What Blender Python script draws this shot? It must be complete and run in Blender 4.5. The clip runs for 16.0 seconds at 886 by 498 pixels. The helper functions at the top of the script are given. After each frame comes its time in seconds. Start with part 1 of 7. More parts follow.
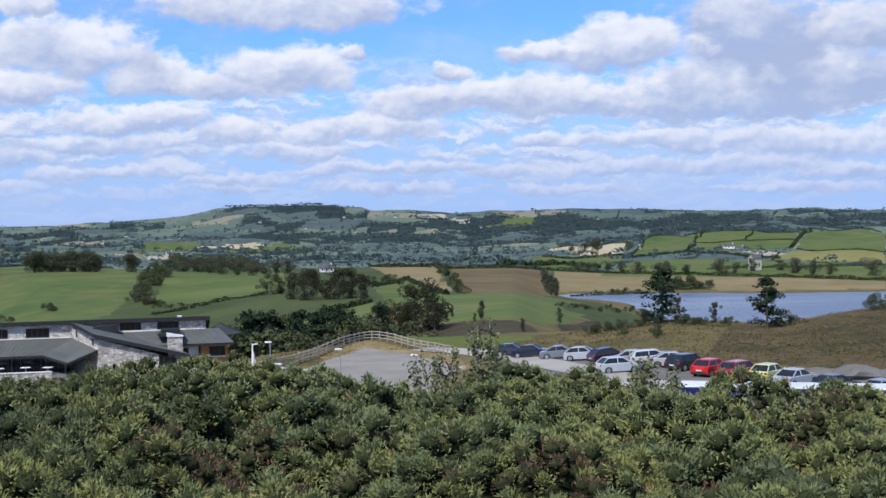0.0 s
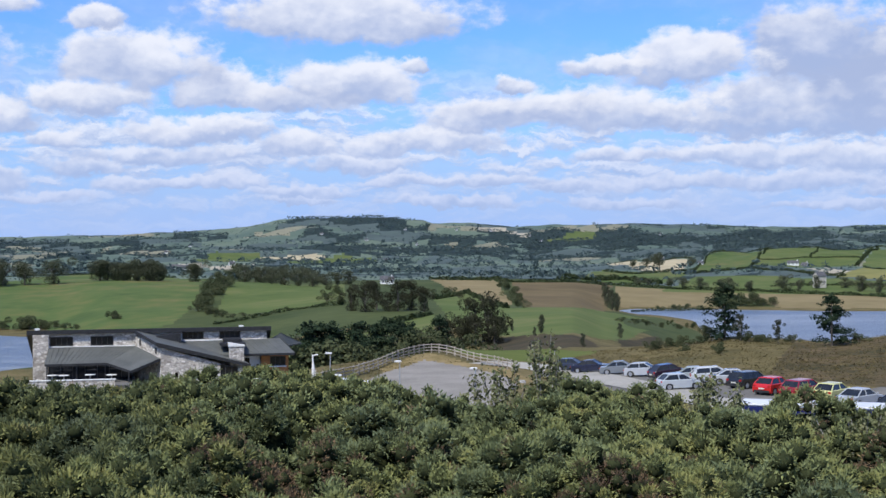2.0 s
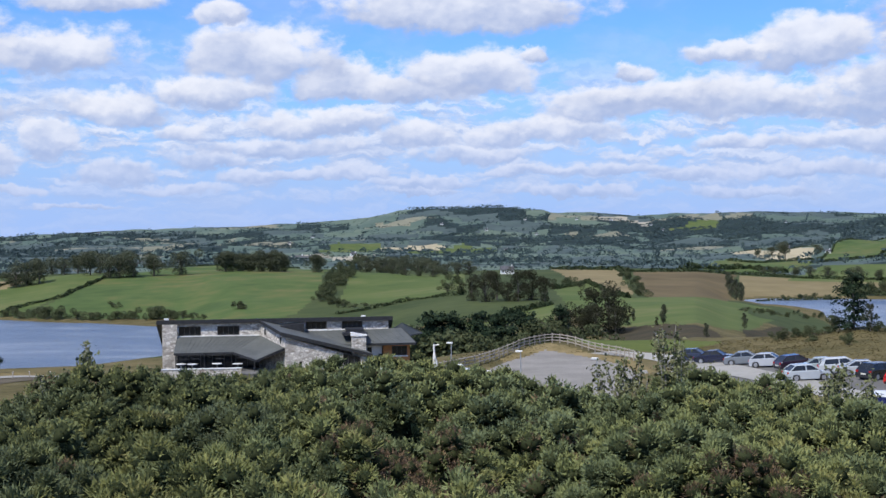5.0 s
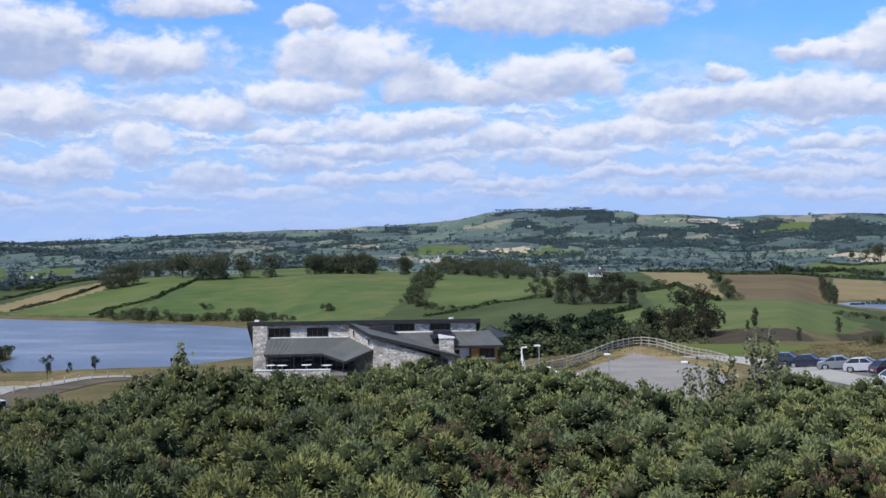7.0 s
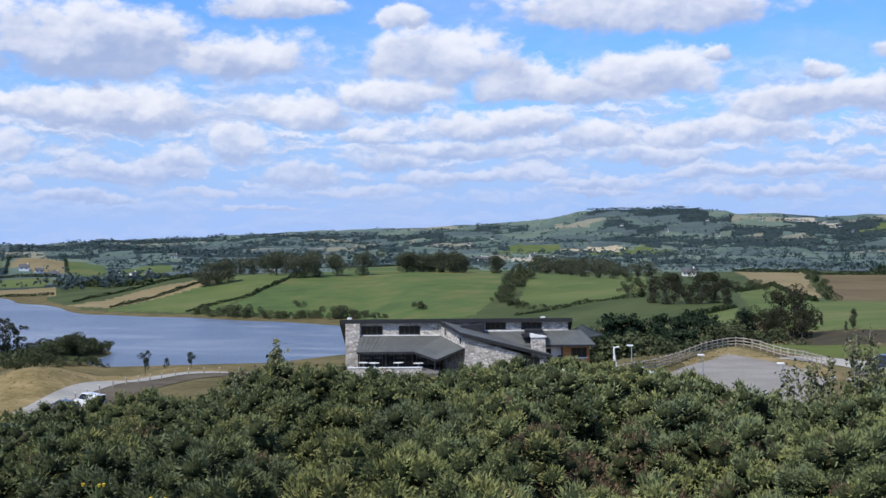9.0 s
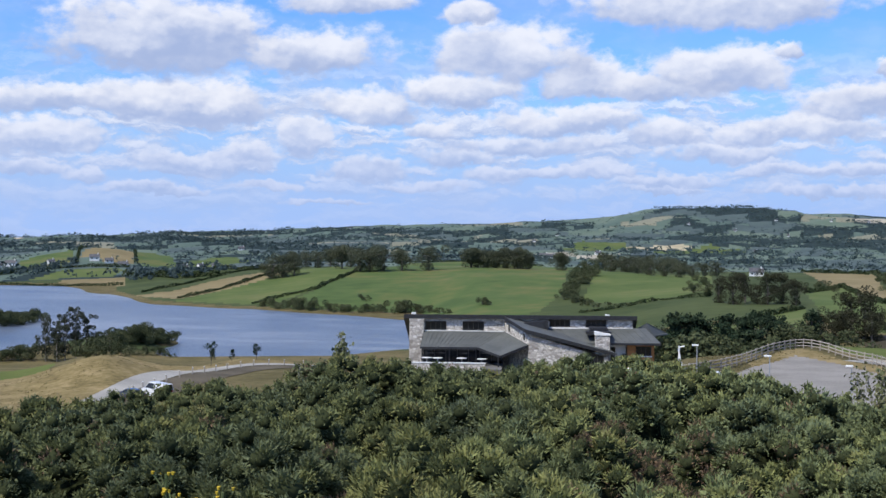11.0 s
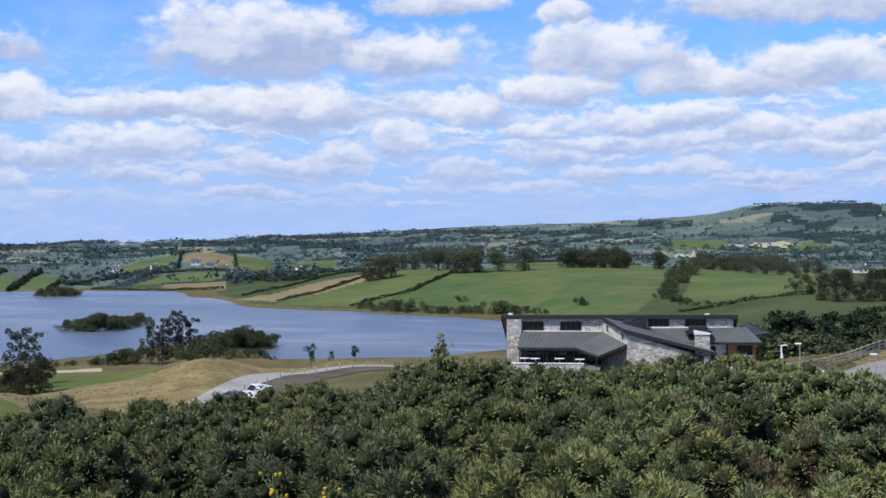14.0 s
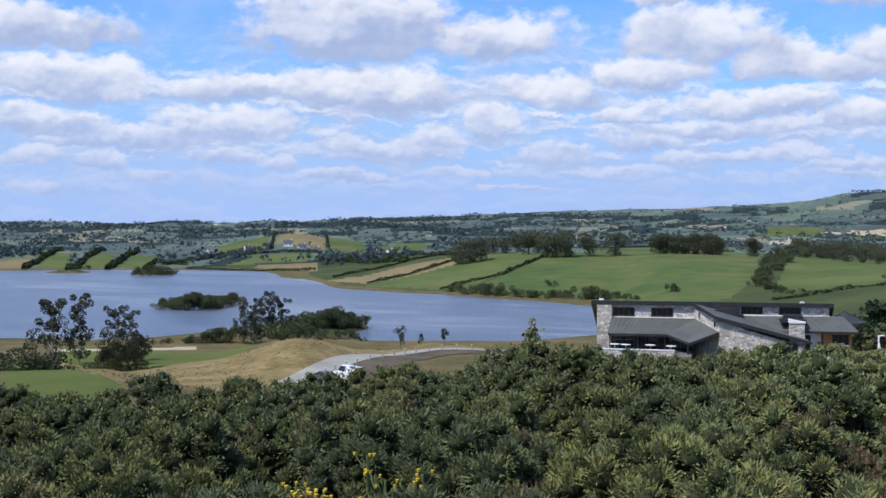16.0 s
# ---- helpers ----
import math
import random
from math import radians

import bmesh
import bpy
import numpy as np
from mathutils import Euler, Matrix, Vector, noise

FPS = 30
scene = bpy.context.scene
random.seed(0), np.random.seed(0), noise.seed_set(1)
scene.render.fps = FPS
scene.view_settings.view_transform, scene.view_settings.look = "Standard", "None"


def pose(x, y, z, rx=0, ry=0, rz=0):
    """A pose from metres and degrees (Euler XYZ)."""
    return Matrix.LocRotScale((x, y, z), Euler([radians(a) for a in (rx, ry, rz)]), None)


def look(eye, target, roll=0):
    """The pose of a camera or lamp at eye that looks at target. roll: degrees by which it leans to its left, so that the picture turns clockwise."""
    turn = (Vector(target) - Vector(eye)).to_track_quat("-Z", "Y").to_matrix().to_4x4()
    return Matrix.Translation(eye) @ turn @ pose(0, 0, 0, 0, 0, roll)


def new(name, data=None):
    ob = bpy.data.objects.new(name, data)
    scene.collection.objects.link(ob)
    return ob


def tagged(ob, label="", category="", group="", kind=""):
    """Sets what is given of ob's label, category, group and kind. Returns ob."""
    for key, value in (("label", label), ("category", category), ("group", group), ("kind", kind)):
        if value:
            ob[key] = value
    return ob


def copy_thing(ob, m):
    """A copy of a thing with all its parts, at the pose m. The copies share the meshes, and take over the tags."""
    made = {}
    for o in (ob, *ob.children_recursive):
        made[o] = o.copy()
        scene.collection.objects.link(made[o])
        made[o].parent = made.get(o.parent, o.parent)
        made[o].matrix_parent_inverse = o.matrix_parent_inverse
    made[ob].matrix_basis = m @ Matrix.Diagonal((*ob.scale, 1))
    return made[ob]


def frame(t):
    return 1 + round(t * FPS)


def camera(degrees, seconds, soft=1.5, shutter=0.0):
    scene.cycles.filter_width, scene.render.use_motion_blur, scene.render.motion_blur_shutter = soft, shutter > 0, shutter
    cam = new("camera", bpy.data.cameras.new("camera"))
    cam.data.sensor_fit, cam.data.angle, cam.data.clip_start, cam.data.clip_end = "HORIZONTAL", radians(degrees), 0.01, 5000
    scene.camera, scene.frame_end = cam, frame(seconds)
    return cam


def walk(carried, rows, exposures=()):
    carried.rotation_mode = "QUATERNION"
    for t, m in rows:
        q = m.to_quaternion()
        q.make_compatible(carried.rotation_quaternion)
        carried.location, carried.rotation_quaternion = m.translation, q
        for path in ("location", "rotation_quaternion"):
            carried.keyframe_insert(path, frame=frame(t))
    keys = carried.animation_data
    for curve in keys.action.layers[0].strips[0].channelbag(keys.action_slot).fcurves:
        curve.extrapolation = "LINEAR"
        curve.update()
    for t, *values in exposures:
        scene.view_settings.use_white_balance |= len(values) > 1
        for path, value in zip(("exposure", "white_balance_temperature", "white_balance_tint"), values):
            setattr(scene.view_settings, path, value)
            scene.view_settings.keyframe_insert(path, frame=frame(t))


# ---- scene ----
# The camera is held at arm's length and swings round the body: seconds, yaw, pitch, roll in degrees.
cam = camera(38.0, 16.0)
EYE, ARM = 40.0, 0.4
SWING = [
    (0.0, 0.000, -0.893, 0.801),
    (0.5, 0.684, -0.234, 0.797),
    (1.0, 1.143, -0.100, 0.979),
    (1.5, 1.192, -0.028, 0.589),
    (2.0, 2.702, -0.285, 0.159),
    (2.5, 4.574, -0.220, 0.549),
    (3.0, 5.254, -0.607, 0.514),
    (3.5, 5.681, -0.602, 0.059),
    (4.0, 6.429, -0.612, -0.064),
    (6.5, 10.754, -0.809, 0.868),
    (7.0, 11.925, -0.557, 0.559),
    (7.5, 13.108, -0.443, 0.893),
    (8.0, 14.424, -0.261, 0.890),
    (8.5, 15.246, -0.257, 0.475),
    (9.0, 15.998, -0.582, 0.424),
    (11.5, 19.552, -0.677, -0.201),
    (12.0, 20.276, -0.574, 0.262),
    (12.5, 21.343, -0.648, 0.395),
    (13.0, 22.305, -0.782, 0.142),
    (13.5, 22.778, -0.837, 0.460),
    (14.0, 23.154, -0.732, 0.423),
    (14.5, 24.022, -0.885, 0.169),
    (15.0, 25.216, -1.082, 0.420),
    (15.5, 25.849, -1.272, 0.010),
    (16.0, 27.191, -1.452, -0.197),
]
walk(cam, [(t, pose(-ARM * math.sin(radians(yaw)), ARM * math.cos(radians(yaw)), EYE, 90 + pitch, roll, yaw))
           for t, yaw, pitch, roll in SWING])

# ---- sky and sun ----
SUN_AZ, SUN_EL = 147.0, 55.0        # degrees left of the y axis, and above the horizon


def way(az, el=0.0):
    """Unit vector at az degrees left of the y axis and el degrees up."""
    a, e = radians(az), radians(el)
    return Vector((-math.sin(a) * math.cos(e), math.cos(a) * math.cos(e), math.sin(e)))


sun = new("sun", bpy.data.lights.new("sun", "SUN"))
sun.data.energy, sun.data.angle, sun.data.color = 4.6, radians(0.53), (1.0, 0.955, 0.88)
sun.matrix_world = look(way(SUN_AZ, SUN_EL) * 100, (0, 0, 0))

world = bpy.data.worlds.new("sky")
scene.world = world
world.use_nodes = True
W = world.node_tree
W.nodes.clear()


def wn(kind):
    return W.nodes.new(kind)


def wmath(op, a, b=None, c=None, clamp=False):
    n = W.nodes.new("ShaderNodeMath")
    n.operation, n.use_clamp = op, clamp
    for i, val in enumerate((a, b, c)):
        if val is None:
            continue
        if isinstance(val, (int, float)):
            n.inputs[i].default_value = val
        else:
            W.links.new(val, n.inputs[i])
    return n.outputs[0]


def wvec(op, a, b=None, c=None):
    n = W.nodes.new("ShaderNodeVectorMath")
    n.operation = op
    for i, val in enumerate((a, b, c)):
        if val is None:
            continue
        if isinstance(val, (tuple, list)):
            n.inputs[i].default_value = val
        else:
            W.links.new(val, n.inputs[i])
    return n.outputs["Value" if op == "LENGTH" else "Vector"]


def wmix(f, a, b):
    n = W.nodes.new("ShaderNodeMix")
    n.data_type = "RGBA"
    for i, val in ((0, f), (6, a), (7, b)):
        if isinstance(val, (int, float, tuple)):
            n.inputs[i].default_value = val
        else:
            W.links.new(val, n.inputs[i])
    return n.outputs[2]


sky = wn("ShaderNodeTexSky")
sky.sky_type, sky.sun_disc = "NISHITA", False
sky.sun_elevation, sky.sun_rotation = radians(SUN_EL), radians(-SUN_AZ)
sky.altitude, sky.air_density, sky.dust_density, sky.ozone_density = 100.0, 1.0, 0.6, 1.5
# the sky's direction as degrees left of the y axis and degrees up
co = wn("ShaderNodeTexCoord")
axes = wn("ShaderNodeSeparateXYZ")
W.links.new(co.outputs["Generated"], axes.inputs[0])
DEG = 180 / math.pi
side = wmath("MULTIPLY", wmath("ARCTAN2", wmath("MULTIPLY", axes.outputs[0], -1.0), axes.outputs[1]), DEG)
rise = wmath("MULTIPLY", wmath("ARCSINE", axes.outputs[2]), DEG)
place = wn("ShaderNodeCombineXYZ")
W.links.new(side, place.inputs[0])
W.links.new(rise, place.inputs[1])
place = place.outputs[0]


def wnoise(vector, scale, detail, rough=0.55, squash=(1.0, 1.0, 1.0)):
    n = wn("ShaderNodeTexNoise")
    n.inputs["Scale"].default_value, n.inputs["Detail"].default_value, n.inputs["Roughness"].default_value = scale, detail, rough
    W.links.new(wvec("MULTIPLY", vector, squash), n.inputs["Vector"])
    return n.outputs


def ramp01(value, low, high):
    n = wn("ShaderNodeMapRange")
    n.interpolation_type = "SMOOTHSTEP"
    n.inputs["From Min"].default_value, n.inputs["From Max"].default_value = low, high
    W.links.new(value, n.inputs[0])
    return n.outputs[0]


def billow(vector, scale):
    """Rounded heaps upon heaps, high in the middle of each."""
    n = wn("ShaderNodeTexVoronoi")
    n.voronoi_dimensions, n.feature, n.normalize = "2D", "SMOOTH_F1", True
    n.inputs["Scale"].default_value, n.inputs["Detail"].default_value, n.inputs["Roughness"].default_value = scale, 2.5, 0.42
    n.inputs["Smoothness"].default_value = 0.35
    W.links.new(wvec("MULTIPLY", vector, (1.0, 1.25, 1.0)), n.inputs["Vector"])
    return wmath("SUBTRACT", 0.45, n.outputs["Distance"])


def wblend(f, a, b):
    return wmath("MULTIPLY_ADD", f, wmath("SUBTRACT", b, a), a)


# clouds stand nearer, and so larger in grain, the higher they are in the sky
high = ramp01(rise, 3.0, 7.0)
curl = wvec("SUBTRACT", wnoise(place, 0.3, 3, 0.5, (1.0, 1.5, 1.0))["Color"], (0.5, 0.5, 0.5))
ruffle = wvec("SUBTRACT", wnoise(place, 1.5, 4, 0.6, (1.0, 1.3, 1.0))["Color"], (0.5, 0.5, 0.5))
bent = wvec("ADD", place, wvec("ADD", wvec("MULTIPLY", curl, (2.6, 1.3, 0.0)), wvec("MULTIPLY", ruffle, (0.9, 0.6, 0.0))))
tuft = wvec("ADD", place, wvec("MULTIPLY", ruffle, (0.5, 0.4, 0.0)))
tuft_up = wvec("ADD", tuft, (0.12, 0.2, 0.0))
heap = wblend(high, billow(tuft, 1.1), billow(tuft, 0.55))
heap_up = wblend(high, billow(tuft_up, 1.1), billow(tuft_up, 0.55))
fleece = wmath("SUBTRACT", wnoise(place, 1.1, 6, 0.6, (1.0, 1.6, 1.0))[0], 0.5)
edge_ = wmath("ADD", wmath("MULTIPLY_ADD", heap, 0.85, 0.86), wmath("MULTIPLY", fleece, 0.8))
soft_ = wmath("SUBTRACT", wnoise(bent, 0.5, 2, 0.5, (1.0, 1.6, 1.0))[0], 0.5)
relief = wmath("ADD", wmath("MULTIPLY_ADD", wmath("SUBTRACT", heap, heap_up), 0.8, wmath("MULTIPLY", soft_, 0.9)), wmath("MULTIPLY_ADD", fleece, 0.4, 0.5))
# cloud tops and feet, paler and bluer towards the horizon
foot_tone = wmix(ramp01(rise, 1.0, 8.0), (0.4, 0.52, 0.82, 1.0), (0.4, 0.49, 0.74, 1.0))
top_tone = wmix(ramp01(rise, 0.8, 6.0), (0.56, 0.66, 0.93, 1.0), (0.88, 0.905, 1.0, 1.0))
clear = wn("ShaderNodeMix")
clear.data_type, clear.blend_type = "RGBA", "MULTIPLY"
clear.inputs[0].default_value = 1.0
W.links.new(sky.outputs[0], clear.inputs[6])
clear.inputs[7].default_value = (0.068, 0.114, 0.19, 1.0)
colour = wmix(ramp01(rise, 9.0, 0.0), clear.outputs[2], (0.38, 0.555, 0.96, 1.0))
# thin veils, the scattered cumulus outside the named ones, and the thin rows low over the horizon
veil = wmath("MULTIPLY", ramp01(wnoise(bent, 0.13, 5, 0.6, (0.7, 1.8, 1.0))[0], 0.4, 0.72), 0.34)
rest = ramp01(wnoise(place, 0.085, 6, 0.6, (1.0, 2.2, 1.0))[0], 0.5, 0.62)
outside = wmath("MAXIMUM", ramp01(rise, 14.0, 19.0), ramp01(wmath("ABSOLUTE", wmath("SUBTRACT", side, 13.5)), 36.0, 42.0))
rows_ = wnoise(bent, 0.6, 5, 0.6, (0.5, 1.9, 1.0))[0]
rows_up = wnoise(wvec("ADD", bent, (0.05, 0.22, 0.0)), 0.6, 5, 0.6, (0.5, 1.9, 1.0))[0]
low = wmath("MULTIPLY", wmath("MULTIPLY", ramp01(rows_, 0.4, 0.58), ramp01(rise, 8.5, 4.5)), wmath("MULTIPLY_ADD", ramp01(rise, 0.6, 3.0), 0.55, 0.3))
low_light = ramp01(wmath("MULTIPLY_ADD", wmath("SUBTRACT", rows_, rows_up), 3.2, 0.5), 0.0, 1.0)
colour = wmix(wmath("MAXIMUM", veil, wmath("MULTIPLY", rest, outside)), colour, wmix(ramp01(relief, 0.1, 1.1), foot_tone, top_tone))
colour = wmix(low, colour, wmix(low_light, foot_tone, top_tone))


def puff(az, el, half_width, half_height, grey=0.0):
    """One cumulus, by its middle and half sizes in degrees; flatter below than above, white on top, grey below."""
    global colour
    after = wvec("MULTIPLY_ADD", colour, (1e-7, 1e-7, 0.0), bent)      # each cloud is worked out after the one behind it
    q = wvec("MULTIPLY_ADD", after, (1 / half_width, 1 / half_height, 0.0), (-az / half_width, -el / half_height + 0.1, 0.0))
    d = wvec("LENGTH", wvec("MAXIMUM", q, wvec("MULTIPLY", q, (-1.0, -1.5, 0.0))))
    cover = ramp01(wmath("SUBTRACT", edge_, d), -0.2, 0.3)
    at = wn("ShaderNodeSeparateXYZ")
    W.links.new(q, at.inputs[0])
    light = ramp01(wmath("ADD", wmath("MULTIPLY_ADD", at.outputs[1], 0.62, -grey), relief), 0.0, 1.05)
    colour = wmix(wmath("MULTIPLY", cover, 0.95), colour, wmix(light, foot_tone, top_tone))


# far rows first, the nearer and higher clouds over them
puff(44.4, 1.1, 1.5, 0.4)
puff(24.0, 1.3, 1.8, 0.2)
puff(-15.2, 1.6, 4.1, 0.3)
puff(40.4, 1.7, 1.5, 0.4)
puff(-5.4, 1.7, 3.3, 0.3)
puff(30.4, 1.7, 1.5, 0.3)
puff(32.1, 1.8, 1.8, 0.3)
puff(2.1, 1.8, 3.3, 0.3)
puff(26.3, 2.0, 1.5, 0.3)
puff(42.3, 2.3, 1.1, 0.6)
puff(9.2, 1.9, 2.0, 0.2)
puff(26.9, 2.0, 1.5, 0.3)
puff(-17.5, 2.3, 2.7, 0.5)
puff(20.0, 2.1, 2.0, 0.3)
puff(34.5, 2.3, 1.1, 0.4)
puff(8.8, 2.2, 2.7, 0.3)
puff(-2.9, 2.4, 1.8, 0.4)
puff(44.8, 2.5, 1.6, 0.5)
puff(-7.4, 2.5, 3.3, 0.4)
puff(36.8, 2.6, 1.5, 0.5)
puff(16.5, 2.5, 1.6, 0.4)
puff(22.2, 2.8, 1.9, 0.6)
puff(-12.8, 2.7, 4.1, 0.5)
puff(30.6, 2.7, 1.9, 0.5)
puff(0.6, 2.7, 3.3, 0.4)
puff(13.0, 2.6, 2.7, 0.4)
puff(4.1, 2.7, 2.0, 0.3)
puff(29.6, 3.0, 3.3, 0.5)
puff(-16.3, 3.5, 3.5, 0.9)
puff(40.9, 3.4, 3.9, 0.8, 0.12)
puff(18.0, 3.3, 2.0, 0.6)
puff(27.8, 3.4, 1.8, 0.6)
puff(6.6, 3.5, 2.8, 0.6)
puff(36.5, 4.0, 3.4, 0.9)
puff(-10.4, 3.8, 4.4, 0.7)
puff(44.8, 4.0, 2.7, 0.8, 0.1)
puff(25.1, 4.2, 1.6, 1.0)
puff(-5.0, 3.8, 1.9, 0.5)
puff(15.0, 3.9, 3.9, 0.6, 0.1)
puff(9.0, 4.3, 1.9, 0.7)
puff(3.0, 4.6, 3.5, 0.8)
puff(5.6, 4.3, 1.8, 0.6)
puff(-13.3, 5.8, 5.8, 1.9, 0.2)
puff(19.5, 4.6, 1.1, 0.6)
puff(13.4, 4.9, 3.4, 0.8)
puff(29.6, 5.4, 4.0, 1.2)
puff(30.4, 5.6, 5.1, 1.2, 0.1)
puff(-17.1, 6.6, 3.9, 2.1, 0.25)
puff(42.3, 5.7, 3.0, 1.2)
puff(22.4, 5.5, 2.8, 0.9)
puff(-5.2, 5.8, 4.4, 1.2)
puff(0.6, 5.6, 3.5, 1.0)
puff(36.0, 5.6, 3.3, 0.8, 0.1)
puff(45.3, 5.8, 1.6, 0.9)
puff(-1.7, 6.0, 3.5, 1.0)
puff(18.4, 6.2, 2.8, 0.8)
puff(9.3, 6.3, 2.9, 0.8)
puff(12.3, 6.7, 2.8, 1.1)
puff(6.9, 7.1, 3.3, 1.3)
puff(16.0, 7.8, 3.4, 1.7)
puff(-13.6, 8.3, 4.1, 2.1, 0.45)
puff(31.2, 8.4, 5.5, 2.1, 0.12)
puff(-0.5, 7.0, 1.1, 0.4)
puff(24.6, 7.9, 3.5, 1.3)
puff(44.6, 7.9, 4.4, 1.2, 0.15)
puff(-8.2, 8.0, 3.6, 1.4)
puff(-18.4, 8.4, 2.7, 1.5, 0.2)
puff(-4.5, 7.8, 2.0, 0.6)
puff(4.0, 7.9, 0.9, 0.5)
puff(7.0, 10.0, 6.3, 1.6)
puff(17.9, 9.6, 1.4, 0.7)
puff(23.1, 10.1, 2.8, 0.9)

bg = wn("ShaderNodeBackground")
W.links.new(colour, bg.inputs[0])
bg.inputs[1].default_value = 1.0
out = wn("ShaderNodeOutputWorld")
W.links.new(bg.outputs[0], out.inputs[0])


# ---- materials ----
def material(name, stops, scale=1.0, rough=0.9, bump=0.0, bump_scale=None, metal=0.0, detail=6.0, stretch=(1, 1, 1), island=0.0, spec=0.5, fine=0.0, fine_scale=30.0, by_object=False):
    """Noise through a colour ramp; island adds variation from piece to piece, fine a second grain."""
    m = bpy.data.materials.new(name)
    m.use_nodes = True
    t = m.node_tree
    b = t.nodes["Principled BSDF"]
    b.inputs["Roughness"].default_value = rough
    b.inputs["Metallic"].default_value = metal
    b.inputs["Specular IOR Level"].default_value = spec
    co = t.nodes.new("ShaderNodeTexCoord")
    mp = t.nodes.new("ShaderNodeMapping")
    mp.inputs["Scale"].default_value = stretch
    t.links.new(co.outputs["Object"], mp.inputs[0])
    nz = t.nodes.new("ShaderNodeTexNoise")
    nz.inputs["Scale"].default_value = scale
    nz.inputs["Detail"].default_value = detail
    nz.inputs["Roughness"].default_value = 0.62
    t.links.new(mp.outputs[0], nz.inputs["Vector"])
    fac = nz.outputs[0]

    def add(fac, other, amount):
        n = t.nodes.new("ShaderNodeMath")
        n.operation = "MULTIPLY_ADD"
        t.links.new(other, n.inputs[0])
        n.inputs[1].default_value = amount
        t.links.new(fac, n.inputs[2])
        s = t.nodes.new("ShaderNodeMath")
        s.operation = "SUBTRACT"
        t.links.new(n.outputs[0], s.inputs[0])
        s.inputs[1].default_value = amount / 2
        return s.outputs[0]

    if fine:
        n2 = t.nodes.new("ShaderNodeTexNoise")
        n2.inputs["Scale"].default_value = fine_scale
        n2.inputs["Detail"].default_value = 3
        t.links.new(mp.outputs[0], n2.inputs["Vector"])
        fac = add(fac, n2.outputs[0], fine)
    if island:
        if by_object:
            g = t.nodes.new("ShaderNodeObjectInfo")
            fac = add(fac, g.outputs["Random"], island)
        else:
            g = t.nodes.new("ShaderNodeNewGeometry")
            fac = add(fac, g.outputs["Random Per Island"], island)
    rp = t.nodes.new("ShaderNodeValToRGB")
    while len(rp.color_ramp.elements) < len(stops):
        rp.color_ramp.elements.new(0.5)
    for e, (p, c) in zip(rp.color_ramp.elements, stops):
        e.position, e.color = p, (*c, 1)
    t.links.new(fac, rp.inputs[0])
    t.links.new(rp.outputs[0], b.inputs["Base Color"])
    if bump:
        nb = t.nodes.new("ShaderNodeTexNoise")
        nb.inputs["Scale"].default_value = bump_scale or scale * 4
        nb.inputs["Detail"].default_value = 5
        t.links.new(mp.outputs[0], nb.inputs["Vector"])
        bp = t.nodes.new("ShaderNodeBump")
        bp.inputs["Strength"].default_value = bump
        t.links.new(nb.outputs[0], bp.inputs["Height"])
        t.links.new(bp.outputs[0], b.inputs["Normal"])
    return m


def two(name, c1, c2, **kw):
    return material(name, [(0.35, c1), (0.65, c2)], **kw)


M_GRASS = material("rough_grass", [(0.3, (0.07, 0.062, 0.026)), (0.5, (0.115, 0.096, 0.042)), (0.7, (0.165, 0.13, 0.064))], scale=0.09, bump=0.5, bump_scale=1.5, fine=0.5, fine_scale=1.2, spec=0.06)
M_LAWN = material("short_grass", [(0.3, (0.07, 0.095, 0.022)), (0.7, (0.112, 0.13, 0.036))], scale=0.05, bump=0.3, bump_scale=3, fine=0.4, fine_scale=0.8, spec=0.06)
M_FIELD = material("pasture", [(0.22, (0.05, 0.08, 0.027)), (0.48, (0.076, 0.11, 0.036)), (0.62, (0.112, 0.12, 0.044)), (0.76, (0.16, 0.138, 0.066))], scale=0.016, bump=0.2, bump_scale=0.6, fine=0.55, fine_scale=0.075, spec=0.06)
M_FIELD2 = material("lush_pasture", [(0.28, (0.062, 0.094, 0.029)), (0.55, (0.096, 0.122, 0.04)), (0.75, (0.135, 0.138, 0.056))], scale=0.016, fine=0.5, fine_scale=0.08, spec=0.06)
M_DARK = material("rushy_pasture", [(0.3, (0.04, 0.056, 0.022)), (0.7, (0.072, 0.088, 0.034))], scale=0.02, fine=0.5, fine_scale=0.15, spec=0.06)
M_TAN = material("cut_meadow", [(0.3, (0.155, 0.125, 0.062)), (0.7, (0.235, 0.19, 0.1))], scale=0.012, fine=0.4, fine_scale=0.08, spec=0.06)
M_PALE = material("stubble", [(0.3, (0.33, 0.285, 0.18)), (0.7, (0.43, 0.375, 0.25))], scale=0.02, fine=0.3, fine_scale=0.1, spec=0.06)
M_OLIVE = material("hay_field", [(0.3, (0.14, 0.15, 0.05)), (0.7, (0.22, 0.2, 0.075))], scale=0.02, fine=0.3, fine_scale=0.1, spec=0.06)
M_PLOUGH = material("brown_bog_field", [(0.3, (0.085, 0.066, 0.036)), (0.7, (0.15, 0.115, 0.06))], scale=0.01, fine=0.4, fine_scale=0.06, spec=0.06)
M_GRAVEL = material("grey_gravel", [(0.3, (0.185, 0.172, 0.152)), (0.7, (0.28, 0.262, 0.235))], scale=0.12, bump=0.4, bump_scale=9, fine=0.5, fine_scale=4, spec=0.06)
M_DRYBANK = material("dry_grass_bank", [(0.3, (0.13, 0.102, 0.044)), (0.5, (0.19, 0.148, 0.066)), (0.7, (0.26, 0.2, 0.1))], scale=0.15, bump=0.6, bump_scale=2, fine=0.6, fine_scale=1.2, spec=0.06)
